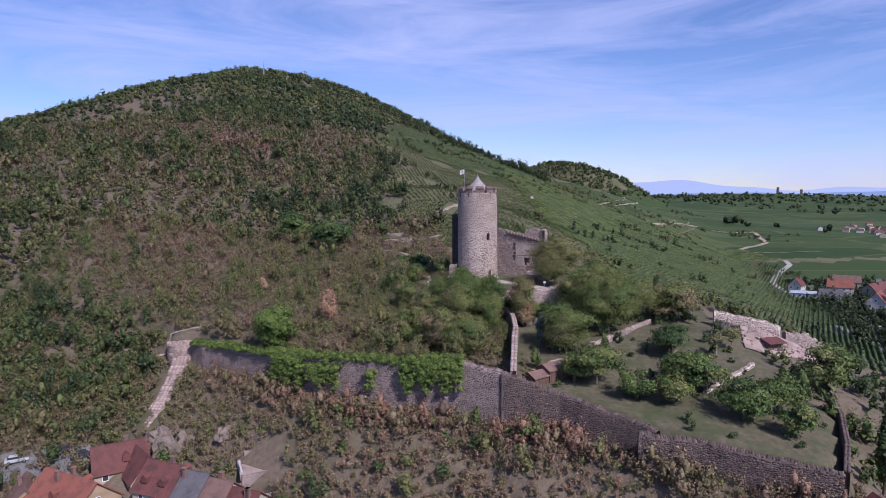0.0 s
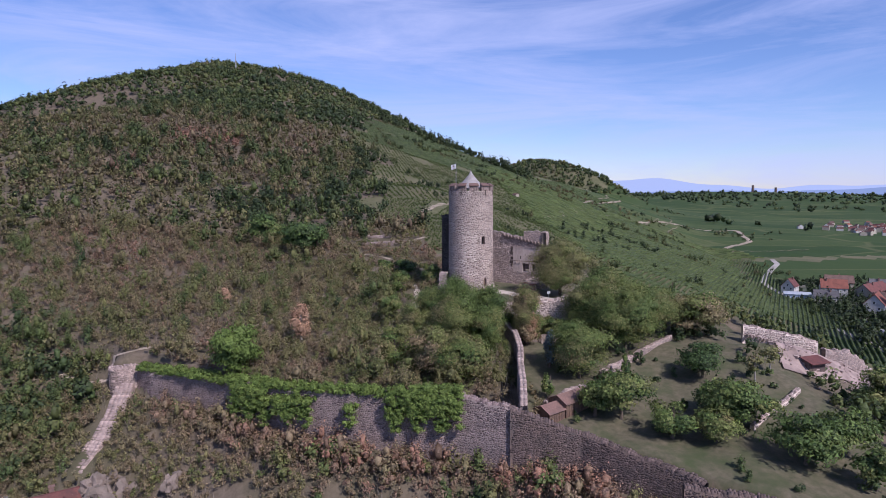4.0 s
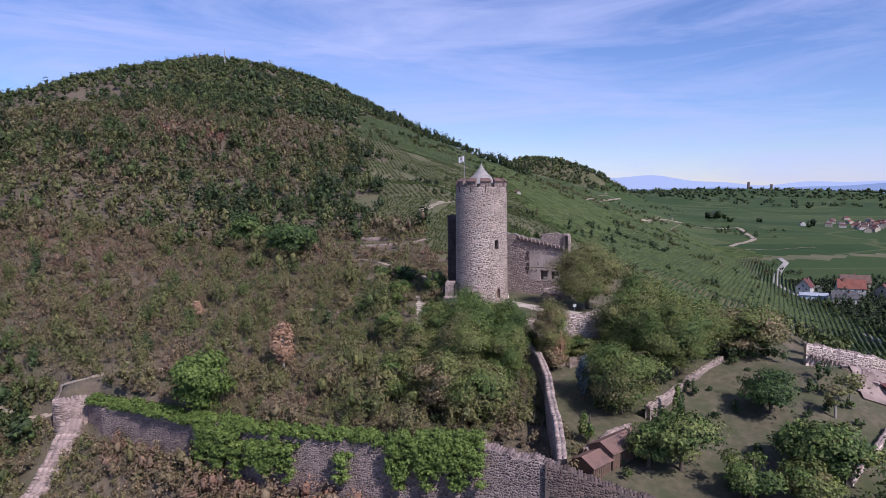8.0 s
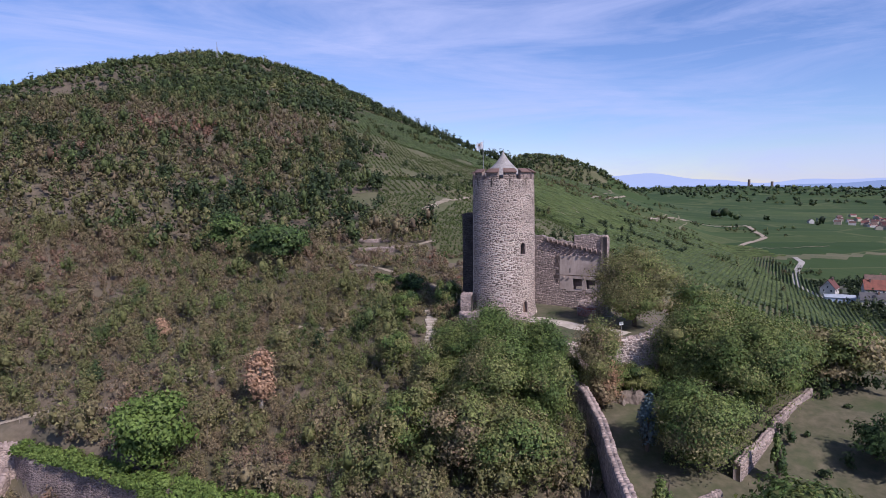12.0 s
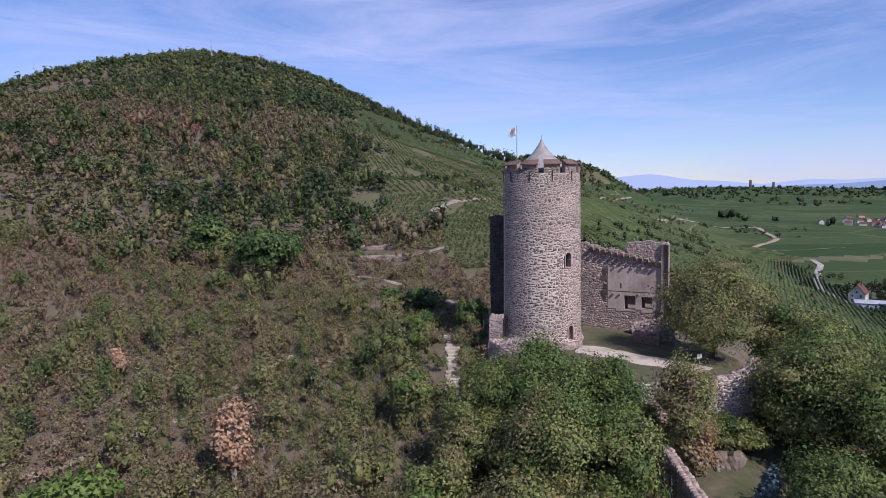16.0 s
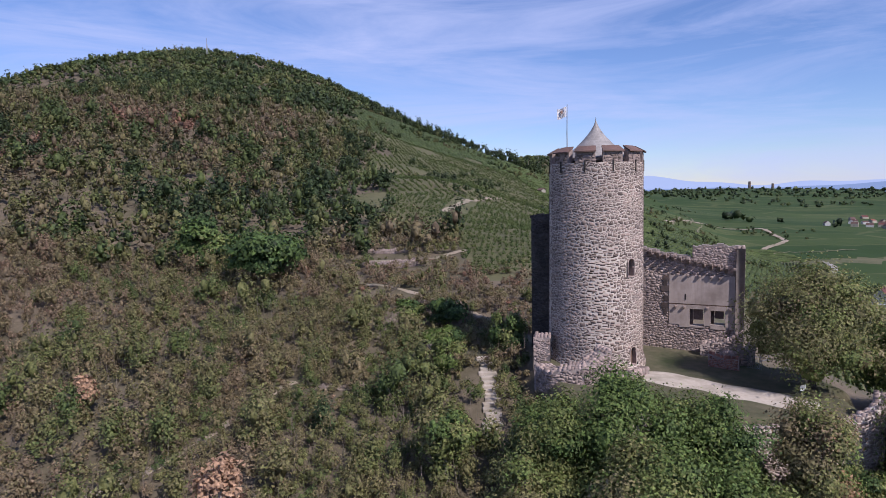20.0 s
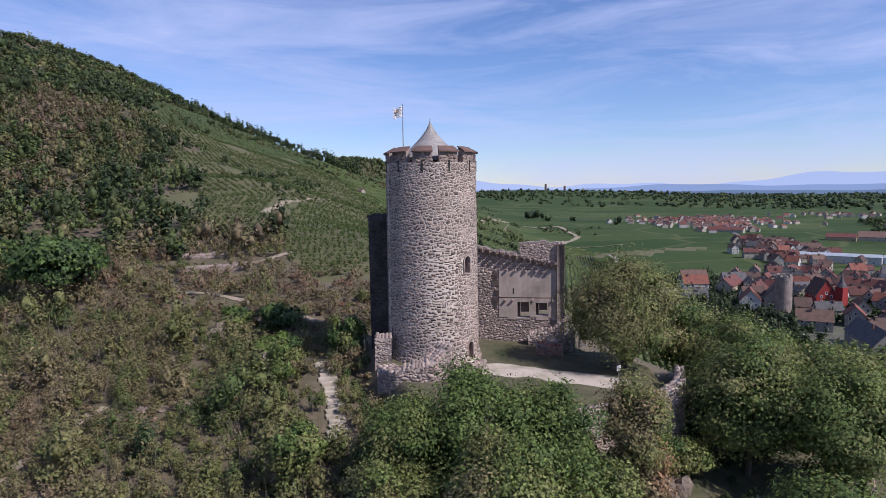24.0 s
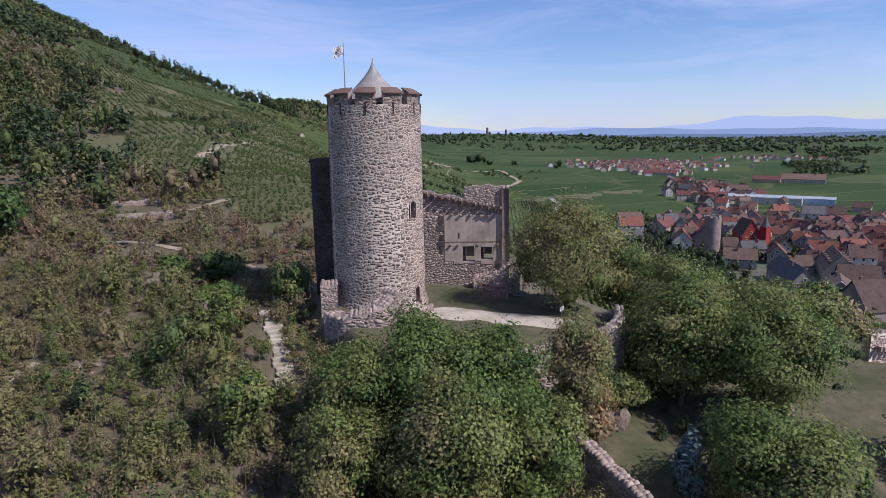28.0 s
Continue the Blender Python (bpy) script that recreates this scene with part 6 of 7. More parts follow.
scrub("terrace_hedges", "olive and green bushes along the vineyard terraces", 219, (-80, 300, 84, 620), 4.8, lambda x, y: vineyard(x, y) & (patchy(x, y * 2.2, 0.033) + 0.35 * patchy(x, y, 0.17) > 0.98), (1.2, 3.2), 64, 0.34, (0.34, 0.4), 1.1, 2, mat=FAR_LEAF)
scrub("street_trees", "dark green trees between lane and village", 220, (180, 262, 60, 200), 7.0, lambda x, y: (relief(x, y) < -42) & (x - 0.45 * y < 172) & (x - 0.45 * y > 142) & (patchy(x, y, 0.09) > 0.3), (2.2, 4.6), 90, 0.5, (0.10, 0.15), 1.3, 3, mat=FAR_LEAF)
scrub("village_gardens", "green garden trees between the village houses", 209, (175, 560, 20, 460), 11.0, lambda x, y: (relief(x, y) < -43) & (patchy(x, y, 0.06) > 0.5) & (np.hypot((x - 345) / 130, (y - 150) / 85) < 1), (1.6, 3.8), 70, 0.5, (0.15, 0.3), 1.2, 3, mat=FAR_LEAF)
scrub("lower_bank", "green trees and bushes on the bank below the ramparts", 210, (58, 175, -130, 30), 4.4, lambda x, y: (relief(x, y) > -46) & (x + 0.9 * y < 62) & ~((x < 87) & (y > -46) & (y < -25)), (1.4, 3.6), 90, 0.38, (0.28, 0.3), 1.2, 3)
scrub("garden_shrubs", "small green shrubs dotted over the garden terraces", 211, (8, 64, -84, -20), 4.6, lambda x, y: (outside(x, y) < -3) & (patchy(x, y, 0.31) > 0.60), (0.5, 1.6), 120, 0.16, (0.25, 0.3), 1.0, 3)
scrub("court_thicket", "green undergrowth below the court wall", 215, (7, 52, -46, -14), 3.0, lambda x, y: (courtyard(x, y) < 0.01) & ((y > -24 - 0.1 * x) | (patchy(x, y, 0.2) > 0.72)), (0.8, 2.4), 120, 0.2, (0.28, 0.25), 1.2, 3)



def twigs(name, label, seed, box_, gap, mask, per, tall):
    """Thin bare stems standing out of the brush."""
    rng = np.random.default_rng(seed)
    x, y = scatter(rng, *box_, gap, mask)
    x, y = (np.repeat(x, per) + rng.normal(0, 0.5, len(x) * per)), (np.repeat(y, per) + rng.normal(0, 0.5, len(y) * per))
    z = relief(x, y)
    h = tall * rng.uniform(0.6, 1.5, len(x))
    lean = rng.normal(0, 0.22, (len(x), 2)) * h[:, None]
    a = rng.uniform(0, math.pi, len(x))
    w = 0.02 * np.stack([np.cos(a), np.sin(a)], -1)
    foot = np.stack([x, y], -1)
    v = np.stack([np.column_stack([foot - w, z]), np.column_stack([foot + w, z]), np.column_stack([foot + lean + w * 0.3, z + h]), np.column_stack([foot + lean - w * 0.3, z + h])], 1).reshape(-1, 3)
    return tagged(new(name, from_arrays(name, v, np.arange(len(v)).reshape(-1, 4), TWIG)), label, "brush", kind="stuff")


twigs("dry_twigs", "thin bare grey-brown stems standing out of the scrub", 230, (-120, 6, -62, 60), 2.6, lambda x, y: slope_near(x, y) & (patchy(x, y, 0.11) > 0.45), 5, 2.8)
twigs("dry_twigs", "thin bare stems in the brush under the wall", 231, (-80, 50, -120, -24), 2.4, lambda x, y: slope_below(x, y) & (patchy(x, y, 0.14) > 0.4), 6, 2.6)
scrub("dry_grass", "dry straw-coloured grass tufts between the bushes", 221, (-48, 4, -20, 62), 1.1, lambda x, y: bare_place(x, y) & ~open_ground(x, y), (0.5, 1.0), 40, 0.13, (0.66, 0.2), 0.55, 2)


# ---- ivy ----
def ivy(name, label, seed, pts, tops, drop, count):
    """Ivy lying over a wall's crest and hanging down its face in a bulging mat."""
    rng = np.random.default_rng(seed)
    pts, tops = np.array(pts, float), np.array(tops, float)
    run = np.concatenate([[0], np.cumsum(np.hypot(*np.diff(pts, axis=0).T))])
    u = rng.uniform(0, run[-1], count)
    x, y, z = np.interp(u, run, pts[:, 0]), np.interp(u, run, pts[:, 1]), np.interp(u, run, tops)
    t = (pts[-1] - pts[0]) / np.linalg.norm(pts[-1] - pts[0])
    down = rng.uniform(0, 1, count) ** 1.3 * drop * (0.5 + 0.5 * np.sin(u * 0.8 + seed) ** 2)
    o = np.where(down > 0.4, 0.9, rng.uniform(-0.9, 0.9, count)) + rng.normal(0, 0.15, count)
    c = np.stack([x + t[1] * o, y - t[0] * o, z + 0.25 - down + rng.normal(0, 0.15, count)], 1)
    r = np.stack([rng.uniform(0.5, 1.1, count), rng.uniform(0.5, 1.1, count), rng.uniform(0.4, 0.9, count)], 1)
    v, f, tt, lit = cards(rng, c, r, 46, 0.16, rng.uniform(0.2, 1.0, count))
    return tagged(new(name, from_arrays(name, v, f, IVY, tint=tt, smooth=True, rounded=lit)), label, "ivy", kind="stuff")


ivy("ivy", "bright green ivy over the curtain wall's crest", 301, [(-73, -23), (-62, -30), (-50, -38.5)], [-12.5, -11.7, -10.9], 1.3, 190)
ivy("ivy", "bright green ivy over the curtain wall's crest", 302, [(-50, -38.5), (-36, -47), (-22, -52), (-8, -57)], [-10.9, -9.9, -9.5, -8.1], 1.3, 290)
ivy("ivy", "thick green ivy hanging down the wall", 303, [(-49, -40.2), (-41, -45)], [-11.8, -11.4], 7.0, 190)
ivy("ivy", "thick green ivy hanging down the wall", 304, [(-40, -45.6), (-33, -49.4)], [-12.4, -11.8], 5.0, 120)
ivy("ivy", "thick green ivy curtain hanging down the wall", 305, [(-20, -53.6), (-8, -58)], [-10.0, -9.2], 6.5, 260)
ivy("ivy", "narrow strand of ivy on the wall", 306, [(-27, -51.6), (-25.5, -52.2)], [-12.5, -12.5], 4.0, 18)


# ---- vines ----
def vine_rows(name, label, seed, x0, y0, x1, y1, turn, gap, mask, step_len=2.2, height=1.5, wide=0.45):
    """Rows of trained vines as leafy hedges of small leaves."""
    rng = np.random.default_rng(seed)
    cx, cy = (x0 + x1) / 2, (y0 + y1) / 2
    half = math.hypot(x1 - x0, y1 - y0) / 2
    a, b = np.meshgrid(np.arange(-half, half, gap), np.arange(-half, half, step_len))
    c, s = math.cos(radians(turn)), math.sin(radians(turn))
    x, y = (cx + a * c - b * s).ravel(), (cy + a * s + b * c).ravel()
    ok = (x > x0) & (x < x1) & (y > y0) & (y < y1) & mask(x, y)
    x, y = x[ok], y[ok]
    z = relief(x, y)
    n = len(x)
    # each stretch of a row is a short bulging ridge of five faces
    L, W, H = step_len * 0.52, wide * rng.uniform(0.8, 1.2, n), height * rng.uniform(0.82, 1.15, n)
    dx, dy = -s * L, c * L
    px, py = c * W, s * W
    z1, z2 = relief(x - dx, y - dy), relief(x + dx, y + dy)
    q = [np.stack([x - dx + px * k, y - dy + py * k, z1 + H * h], -1) for k, h in ((-1, 0.1), (-0.9, 0.75), (0, 1.0), (0.9, 0.75), (1, 0.1))]
    q += [np.stack([x + dx + px * k, y + dy + py * k, z2 + H * h], -1) for k, h in ((-1, 0.1), (-0.9, 0.75), (0, 1.0), (0.9, 0.75), (1, 0.1))]
    v = (np.stack(q, 1) + rng.normal(0, 0.07, (n, 10, 3))).reshape(-1, 3)
    pat = np.array([(0, 1, 6, 5), (1, 2, 7, 6), (2, 3, 8, 7), (3, 4, 9, 8)])
    f = (np.arange(n)[:, None, None] * 10 + pat[None]).reshape(-1, 4)
    return tagged(new(name, from_arrays(name, v, f, VINE, tint=np.repeat(rng.uniform(0.15, 0.9, n), 4))), label, "vineyard", kind="stuff")


vine_rows("vine_rows", "straight rows of green vines beside the lane", 401, 66, -40, 310, 400, -33, 2.3, lambda x, y: (x + 0.55 * y > 92) & (x > 52) & (x - 0.40 * y < np.where(y < 150, 168, 150)) & (relief(x, y) < -6), 3.0, 1.4, 0.5)
def leafy_vines(name, label, seed, x0, y0, x1, y1, turn, gap, mask, step_len, leaves, leaf):
    """Rows of vines near enough to show their leaves."""
    rng = np.random.default_rng(seed)
    half = math.hypot(x1 - x0, y1 - y0) / 2
    a, b = np.meshgrid(np.arange(-half, half, gap), np.arange(-half, half, step_len))
    b = b + rng.normal(0, 0.25, b.shape)
    c, s = math.cos(radians(turn)), math.sin(radians(turn))
    x, y = ((x0 + x1) / 2 + a * c - b * s).ravel(), ((y0 + y1) / 2 + a * s + b * c).ravel()
    ok = (x > x0) & (x < x1) & (y > y0) & (y < y1) & mask(x, y) & (rng.uniform(0, 1, x.size) > 0.08)
    x, y = x[ok], y[ok]
    h = rng.uniform(0.9, 1.5, len(x))
    at = np.stack([x, y, relief(x, y) + 0.62 * h], 1)
    size = np.stack([rng.uniform(0.5, 0.8, len(x)), rng.uniform(0.5, 0.8, len(x)), 0.6 * h], 1)
    v, f, t, lit = cards(rng, at, size, leaves, leaf, rng.uniform(0.1, 0.9, len(x)), core=0.4)
    return tagged(new(name, from_arrays(name, v, f, VINE, tint=t, smooth=True, rounded=lit)), label, "vineyard", kind="stuff")


leafy_vines("vine_rows", "leafy rows of green vines on the slope beyond the keep", 405, -40, 138, 70, 330, 10, 2.6, lambda x, y: vineyard(x, y) & (patchy(x, y, 0.028) > 0.10), 1.9, 16, 0.24)
leafy_vines("vine_rows", "rows of green vines on the slope above the castle", 402, -26, 46, 40, 135, 78, 2.3, lambda x, y: vineyard(x, y) & ~((np.abs(x + 3 - 0.25 * (y - 120)) < 4) & (y > 106)), 1.3, 40, 0.13)
vine_rows("vine_rows", "rows of green vines climbing the hill's flank", 403, -70, 138, 230, 790, 10, 2.7, lambda x, y: vineyard(x, y) & ((y > 330) | (x > 70)) & (patchy(x, y, 0.028) > 0.10), 3.0, 0.75, 0.9)
vine_rows("vine_rows", "terraced green vines on the valley slope", 404, 40, 150, 330, 480, 62, 3.4, lambda x, y: vineyard(x, y) & (x > 60) & (patchy(x, y, 0.02) > 0.15) & (relief(x, y) > -43), 4.0, 1.1, 0.9)


# ---- houses ----
ROOFS = [ROOF_RED, ROOF_ORANGE, ROOF_BROWN, ROOF_TAN, ROOF_SLATE]
RENDERS = [CREAM, WHITE_RENDER, GREY_RENDER, OCHRE]
bm = bmesh.new()
box(bm, (-0.5, -0.05, 0), (0.5, 0.05, 1.3))
PANE = bpy.data.meshes.new("window_pane")
bm.to_mesh(PANE)
bm.free()
PANE.materials.append(GLASS)
bm = bmesh.new()
for lo, hi in (((-0.62, -0.08, -0.12), (0.62, 0.02, 0.0)), ((-0.62, -0.06, 1.3), (0.62, 0.02, 1.4)), ((-0.62, -0.06, 0.0), (-0.5, 0.02, 1.3)), ((0.5, -0.06, 0.0), (0.62, 0.02, 1.3))):
    box(bm, lo, hi)
FRAME = bpy.data.meshes.new("window_frame")
bm.to_mesh(FRAME)
bm.free()
FRAME.materials.append(WHITE)


def house(label, x, y, w, l, eaves, ridge, turn, walls, roof_mat, windows=(2, 3), dormers=0, chimneys=1, z=None, name="house", hip=0.0, seed=0, sink=1.5, group="village houses"):
    """A rendered house: l along its ridge, w across; a tiled gable roof, chimney, framed windows, dormers."""
    rng = np.random.default_rng(seed + int(abs(x) * 7 + abs(y) * 3))
    z0 = float(relief(x, y)) if z is None else z
    ob = thing(name, label, "house", (x, y, z0), turn, group)
    bm = bmesh.new()
    prism(bm, [(-w / 2, -sink), (w / 2, -sink), (w / 2, eaves), (0, ridge - 0.15), (-w / 2, eaves)], -l / 2, l / 2)
    part("wall_shell", bm, walls, ob)
    ang = math.atan2(ridge - eaves, w / 2)
    run = math.hypot(ridge - eaves, w / 2) + 0.45
    for side in (1, -1):
        bm = bmesh.new()
        o = 0.4 - hip
        box(bm, (0, -l / 2 - o, -0.02), (run, l / 2 + o, 0.2), None)
        if hip:
            for v in bm.verts:
                if v.co.x < 0.1:
                    v.co.y *= 1 - hip
        bmesh.ops.transform(bm, matrix=Matrix.Translation((0, 0, ridge)) @ Matrix.Scale(side, 4, (1, 0, 0)) @ Matrix.Rotation(ang, 4, "Y"), verts=bm.verts)
        bmesh.ops.recalc_face_normals(bm, faces=bm.faces)
        slope = part("roof_slope", bm, roof_mat, ob)
        for k in range(dormers):
            yy = -l / 2 + (k + 0.5) * l / dormers
            bm = bmesh.new()
            zz = eaves + 0.35 * (ridge - eaves)
            prism(bm, [(-0.7, 0), (0.7, 0), (0.7, 1.0), (0, 1.6), (-0.7, 1.0)], -0.9, 1.3)
            bmesh.ops.transform(bm, matrix=Matrix.Translation((side * (w / 2) * 0.62, yy, zz)) @ Matrix.Rotation(radians(90 * side), 4, "Z"), verts=bm.verts)
            part("dormer", bm, roof_mat, ob)
    bm = bmesh.new()
    tube(bm, [(0, -l / 2 - 0.35, ridge + 0.12), (0, l / 2 + 0.35, ridge + 0.12)], [0.16, 0.16], 6) if not hip else box(bm, (-0.12, -l / 2 * (1 - hip), ridge - 0.05), (0.12, l / 2 * (1 - hip), ridge + 0.2))
    part("ridge_tiles", bm, roof_mat, ob)
    for k in range(chimneys):
        bm = bmesh.new()
        cy = rng.uniform(-0.3, 0.3) * l
        cx = rng.choice((-1, 1)) * w * 0.12
        box(bm, (cx - 0.35, cy - 0.4, eaves), (cx + 0.35, cy + 0.4, ridge + 0.9), None, 0.04)
        box(bm, (cx - 0.45, cy - 0.5, ridge + 0.9), (cx + 0.45, cy + 0.5, ridge + 1.05))
        part("chimney", bm, TILE_BROWN, ob)
    storeys, cols = windows

    def window(px, py, pz, rot):
        facing = radians(turn + rot - 90)
        if math.cos(facing) * (-25 - x) + math.sin(facing) * (-110 - y) < 0:
            return
        wn_ = new("window", FRAME)
        wn_.parent = ob
        wn_.matrix_basis = pose(px, py, pz, 0, 0, rot)
        pn = new("pane", PANE)
        pn.parent = wn_
    for s in range(storeys):
        pz = 0.9 + s * 2.7
        if pz + 1.4 > eaves:
            break
        for k in range(cols):
            yy = -l / 2 + (k + 0.5) * l / cols
            window(w / 2 + 0.05, yy, pz, 90)
            window(-w / 2 - 0.05, yy, pz, -90)
        for xx in (-w / 4, w / 4):
            window(xx, -l / 2 - 0.05, pz, 0)
            window(xx, l / 2 + 0.05, pz, 180)
    if ridge - eaves > 3:
        window(0, -l / 2 - 0.05, eaves + 0.3, 0)
        window(0, l / 2 + 0.05, eaves + 0.3, 180)
    return ob


# houses in the valley under the wall
house("cream house with timbered gable and red tiled roof", -78.6, -48.6, 8.0, 12.0, 5.0, 9.3, -60, CREAM, ROOF_RED, (2, 3), 1, 1, z=-37.0, group="houses under the wall")
house("cross wing of the cream house with a broad red roof", -74.0, -51.0, 7.4, 8.5, 4.6, 9.0, 42, CREAM, ROOF_RED, (2, 2), 0, 0, z=-37.5, group="houses under the wall")
house("row house with a red tiled roof and white dormers", -66.0, -58.2, 9.0, 8.5, 5.0, 9.2, 68, CREAM, ROOF_RED, (2, 2), 2, 1, z=-37.3, group="houses under the wall")
house("row house with a dark slate roof", -59.3, -61.0, 9.0, 6.0, 5.0, 8.9, 68, GREY_RENDER, ROOF_SLATE, (2, 2), 0, 1, z=-37.6, group="houses under the wall")
house("row house with a pale tiled roof", -54.0, -63.2, 9.0, 5.6, 5.0, 8.6, 68, CREAM, ROOF_TAN, (2, 2), 0, 1, z=-38.0, group="houses under the wall")
house("row house with a red tiled roof", -48.6, -65.4, 9.0, 6.0, 4.6, 8.2, 68, CREAM, ROOF_RED, (2, 2), 0, 2, z=-38.5, group="houses under the wall")
house("low house with a bright orange-red tiled roof", -84.0, -59.0, 10.0, 15.0, 5.0, 9.4, 62, OCHRE, ROOF_ORANGE, (2, 3), 1, 2, z=-39.3, group="houses under the wall")
house("small house with a faded red roof beside parked cars", -95.0, -55.5, 7.5, 9.0, 4.0, 7.5, 30, OCHRE, ROOF_TAN, (1, 2), 0, 1, z=-40.0, group="houses under the wall")
house("narrow lean-to with a bright red roof above the garden", -75.4, -42.6, 3.2, 5.6, 2.4, 3.4, -62, GREY_RENDER, ROOF_RED, (0, 0), 0, 0, z=-32.0, group="houses under the wall")
house("tall barn with a red tiled roof below the garden wall", 53.0, -91.5, 6.5, 7.5, 8.5, 11.5, 0, GREY_RENDER, ROOF_RED, (0, 0), 0, 0, z=-33.5, group="houses under the wall")
house("barn annexe with an orange tiled roof", 53.5, -97.5, 7.5, 6.0, 7.0, 10.0, 0, GREY_RENDER, ROOF_ORANGE, (0, 0), 0, 0, z=-34.5, group="houses under the wall")
gazebo = thing("ruined_pavilion", "roofless ruined pavilion with whitewashed edges on the slope", "ruin", (-47.5, -57.0, -31.0), 22)
for nm, lo, hi, mat in (("terrace_floor", (-4.2, -1.0, -3), (3.2, 5.5, 0.8), SCREE), ("lower_floor", (-4.6, -6.2, -5), (2.6, -1.0, -1.8), SCREE), ("back_wall", (-3.2, 5.2, 0.5), (1.2, 5.7, 2.6), WALL_CORE), ("side_wall", (-4.6, -1.0, 0.5), (-4.1, 4.6, 1.5), WHITE_RENDER),
                        ("side_wall", (2.8, -0.6, 0.5), (3.4, 5.4, 3.0), WHITE_RENDER), ("stair", (3.5, -1.5, -2), (4.6, 1.5, 1.2), WHITE_RENDER), ("parapet", (-4.4, -1.4, -1.6), (2.8, -0.9, 0.9), WALL_CORE), ("lower_edge", (2.5, -6.4, -3), (3.1, -1.2, -0.6), WHITE_RENDER), ("lower_edge", (-4.8, -6.6, -4), (2.5, -6.1, -1.4), WHITE_RENDER), ("lower_edge", (-5.0, -6.2, -4), (-4.5, -1.2, -0.7), WALL_CORE)):
    bm = bmesh.new()
    box(bm, lo, hi, None, 0.06)
    bmesh.ops.subdivide_edges(bm, edges=bm.edges[:], cuts=2)
    wob = np.random.default_rng(int(abs(lo[0] * 10 + lo[1])) + 3)
    for v in bm.verts:
        v.co += Vector(wob.normal(0, 0.09, 3))
    part(nm, bm, mat, gazebo)

# houses along the vineyard lane
house("small white house with a steep red gable roof", 241, 237, 8, 10, 5.5, 10.5, -49, WHITE_RENDER, ROOF_RED, (2, 2), 0, 1)
house("long low house with a blue-grey sheet roof", 236, 222, 7, 15, 3.0, 4.2, 62, BLUE_RENDER, SHEET, (1, 4), 0, 0)
house("low house with a dull slate roof beside the lane", 246, 209, 9, 13, 4.0, 7.6, 62, WHITE_RENDER, ROOF_SLATE, (1, 3), 1, 1)
house("white house with a broad orange-red roof and two chimneys", 267, 231, 10, 15, 5.6, 10.6, 62, WHITE_RENDER, ROOF_ORANGE, (2, 4), 0, 2)
house("house with a long salmon tiled roof among trees", 286, 252, 9, 17, 5.6, 10.0, 62, CREAM, ROOF_TAN, (2, 3), 0, 1)
house("house with a dark slate roof among trees", 303, 234, 10, 14, 4.6, 9.6, 62, GREY_RENDER, ROOF_SLATE, (2, 3), 0, 1)
house("white house with a dark gable and an orange-red roof", 250, 173, 10, 14, 6.5, 12.0, -46, WHITE_RENDER, ROOF_ORANGE, (2, 3), 0, 1)
house("white house with a brown roof behind the lane", 271, 190, 9, 12, 4.6, 9.0, 62, WHITE_RENDER, ROOF_BROWN, (2, 3), 0, 1)
HOMES = [(o.location.x, o.location.y) for o in scene.objects if o.get("category") == "house"]
scrub("lane_gardens", "dark green garden trees round the houses by the lane", 240, (218, 330, 128, 285), 4.6, lambda x, y: (x - 0.42 * y > 141) & (patchy(x, y, 0.13) > 0.33) & np.all([np.hypot(x - a, y - b) > 9.5 for a, b in HOMES], axis=0), (1.2, 2.9), 90, 0.42, (0.16, 0.3), 1.3, 3, mat=FAR_LEAF)
# the old town
watch = thing("town_tower", "old round grey stone town tower", "tower", (259, 160, -48))
bm = bmesh.new()
tube(bm, [(0, 0, -1), (0, 0, 10), (0, 0, 20)], [4.2, 4.1, 4.0], 24)
part("drum", bm, WALL_CORE, watch)
for k in range(8):
    a = k * math.pi / 4
    bm = bmesh.new()
    box(bm, (3.2, -0.9, 19.9), (4.05, 0.9, 21.2), Matrix.Rotation(a, 4, "Z"), 0.05)
    part("merlon", bm, WALL_CORE, watch)
house("bright red painted house with a steep brown roof", 291, 163, 10, 14, 8.0, 16.0, 150, RED_RENDER, ROOF_BROWN, (3, 4), 0, 1)
turret = thing("red_turret", "slim red turret with a dark pointed roof", "turret", (293, 152.5, -48))
bm = bmesh.new()
box(bm, (-2.2, -2.2, -1), (2.2, 2.2, 13), None, 0.05)
part("shaft", bm, RED_RENDER, turret)
bm = bmesh.new()
tube(bm, [(0, 0, 13), (0, 0, 15.5), (0, 0, 20)], [2.6, 1.3, 0.05], 8)
part("spire", bm, ROOF_SLATE, turret)
house("long barn with a huge brown roof and skylights", 277, 178, 13, 24, 5.5, 14.0, 128, GREY_RENDER, ROOF_BROWN, (1, 4), 0, 1)
house("long building with a pale tiled roof and five dormers", 260, 93, 12, 28, 6.0, 12.5, 128, CREAM, ROOF_TAN, (2, 6), 5, 2)
house("building with a hipped tan roof", 222, 69, 12, 18, 5.0, 9.5, 122, GREY_RENDER, ROOF_TAN, (2, 4), 0, 1, hip=0.3)
house("white gabled house end beside the long roof", 278, 92, 9, 11, 8.0, 13.0, 40, WHITE_RENDER, ROOF_BROWN, (3, 3), 0, 1)
house("large dark roofed house close under the hill", 213, 50, 16, 22, 4.0, 13.5, 70, WALL_CORE, ROOF_BROWN, (2, 4), 0, 1)
house("long house with a dark slate roof below the hill", 226, 92, 10, 30, 5.5, 11.0, -37, GREY_RENDER, ROOF_SLATE, (2, 5), 0, 2)
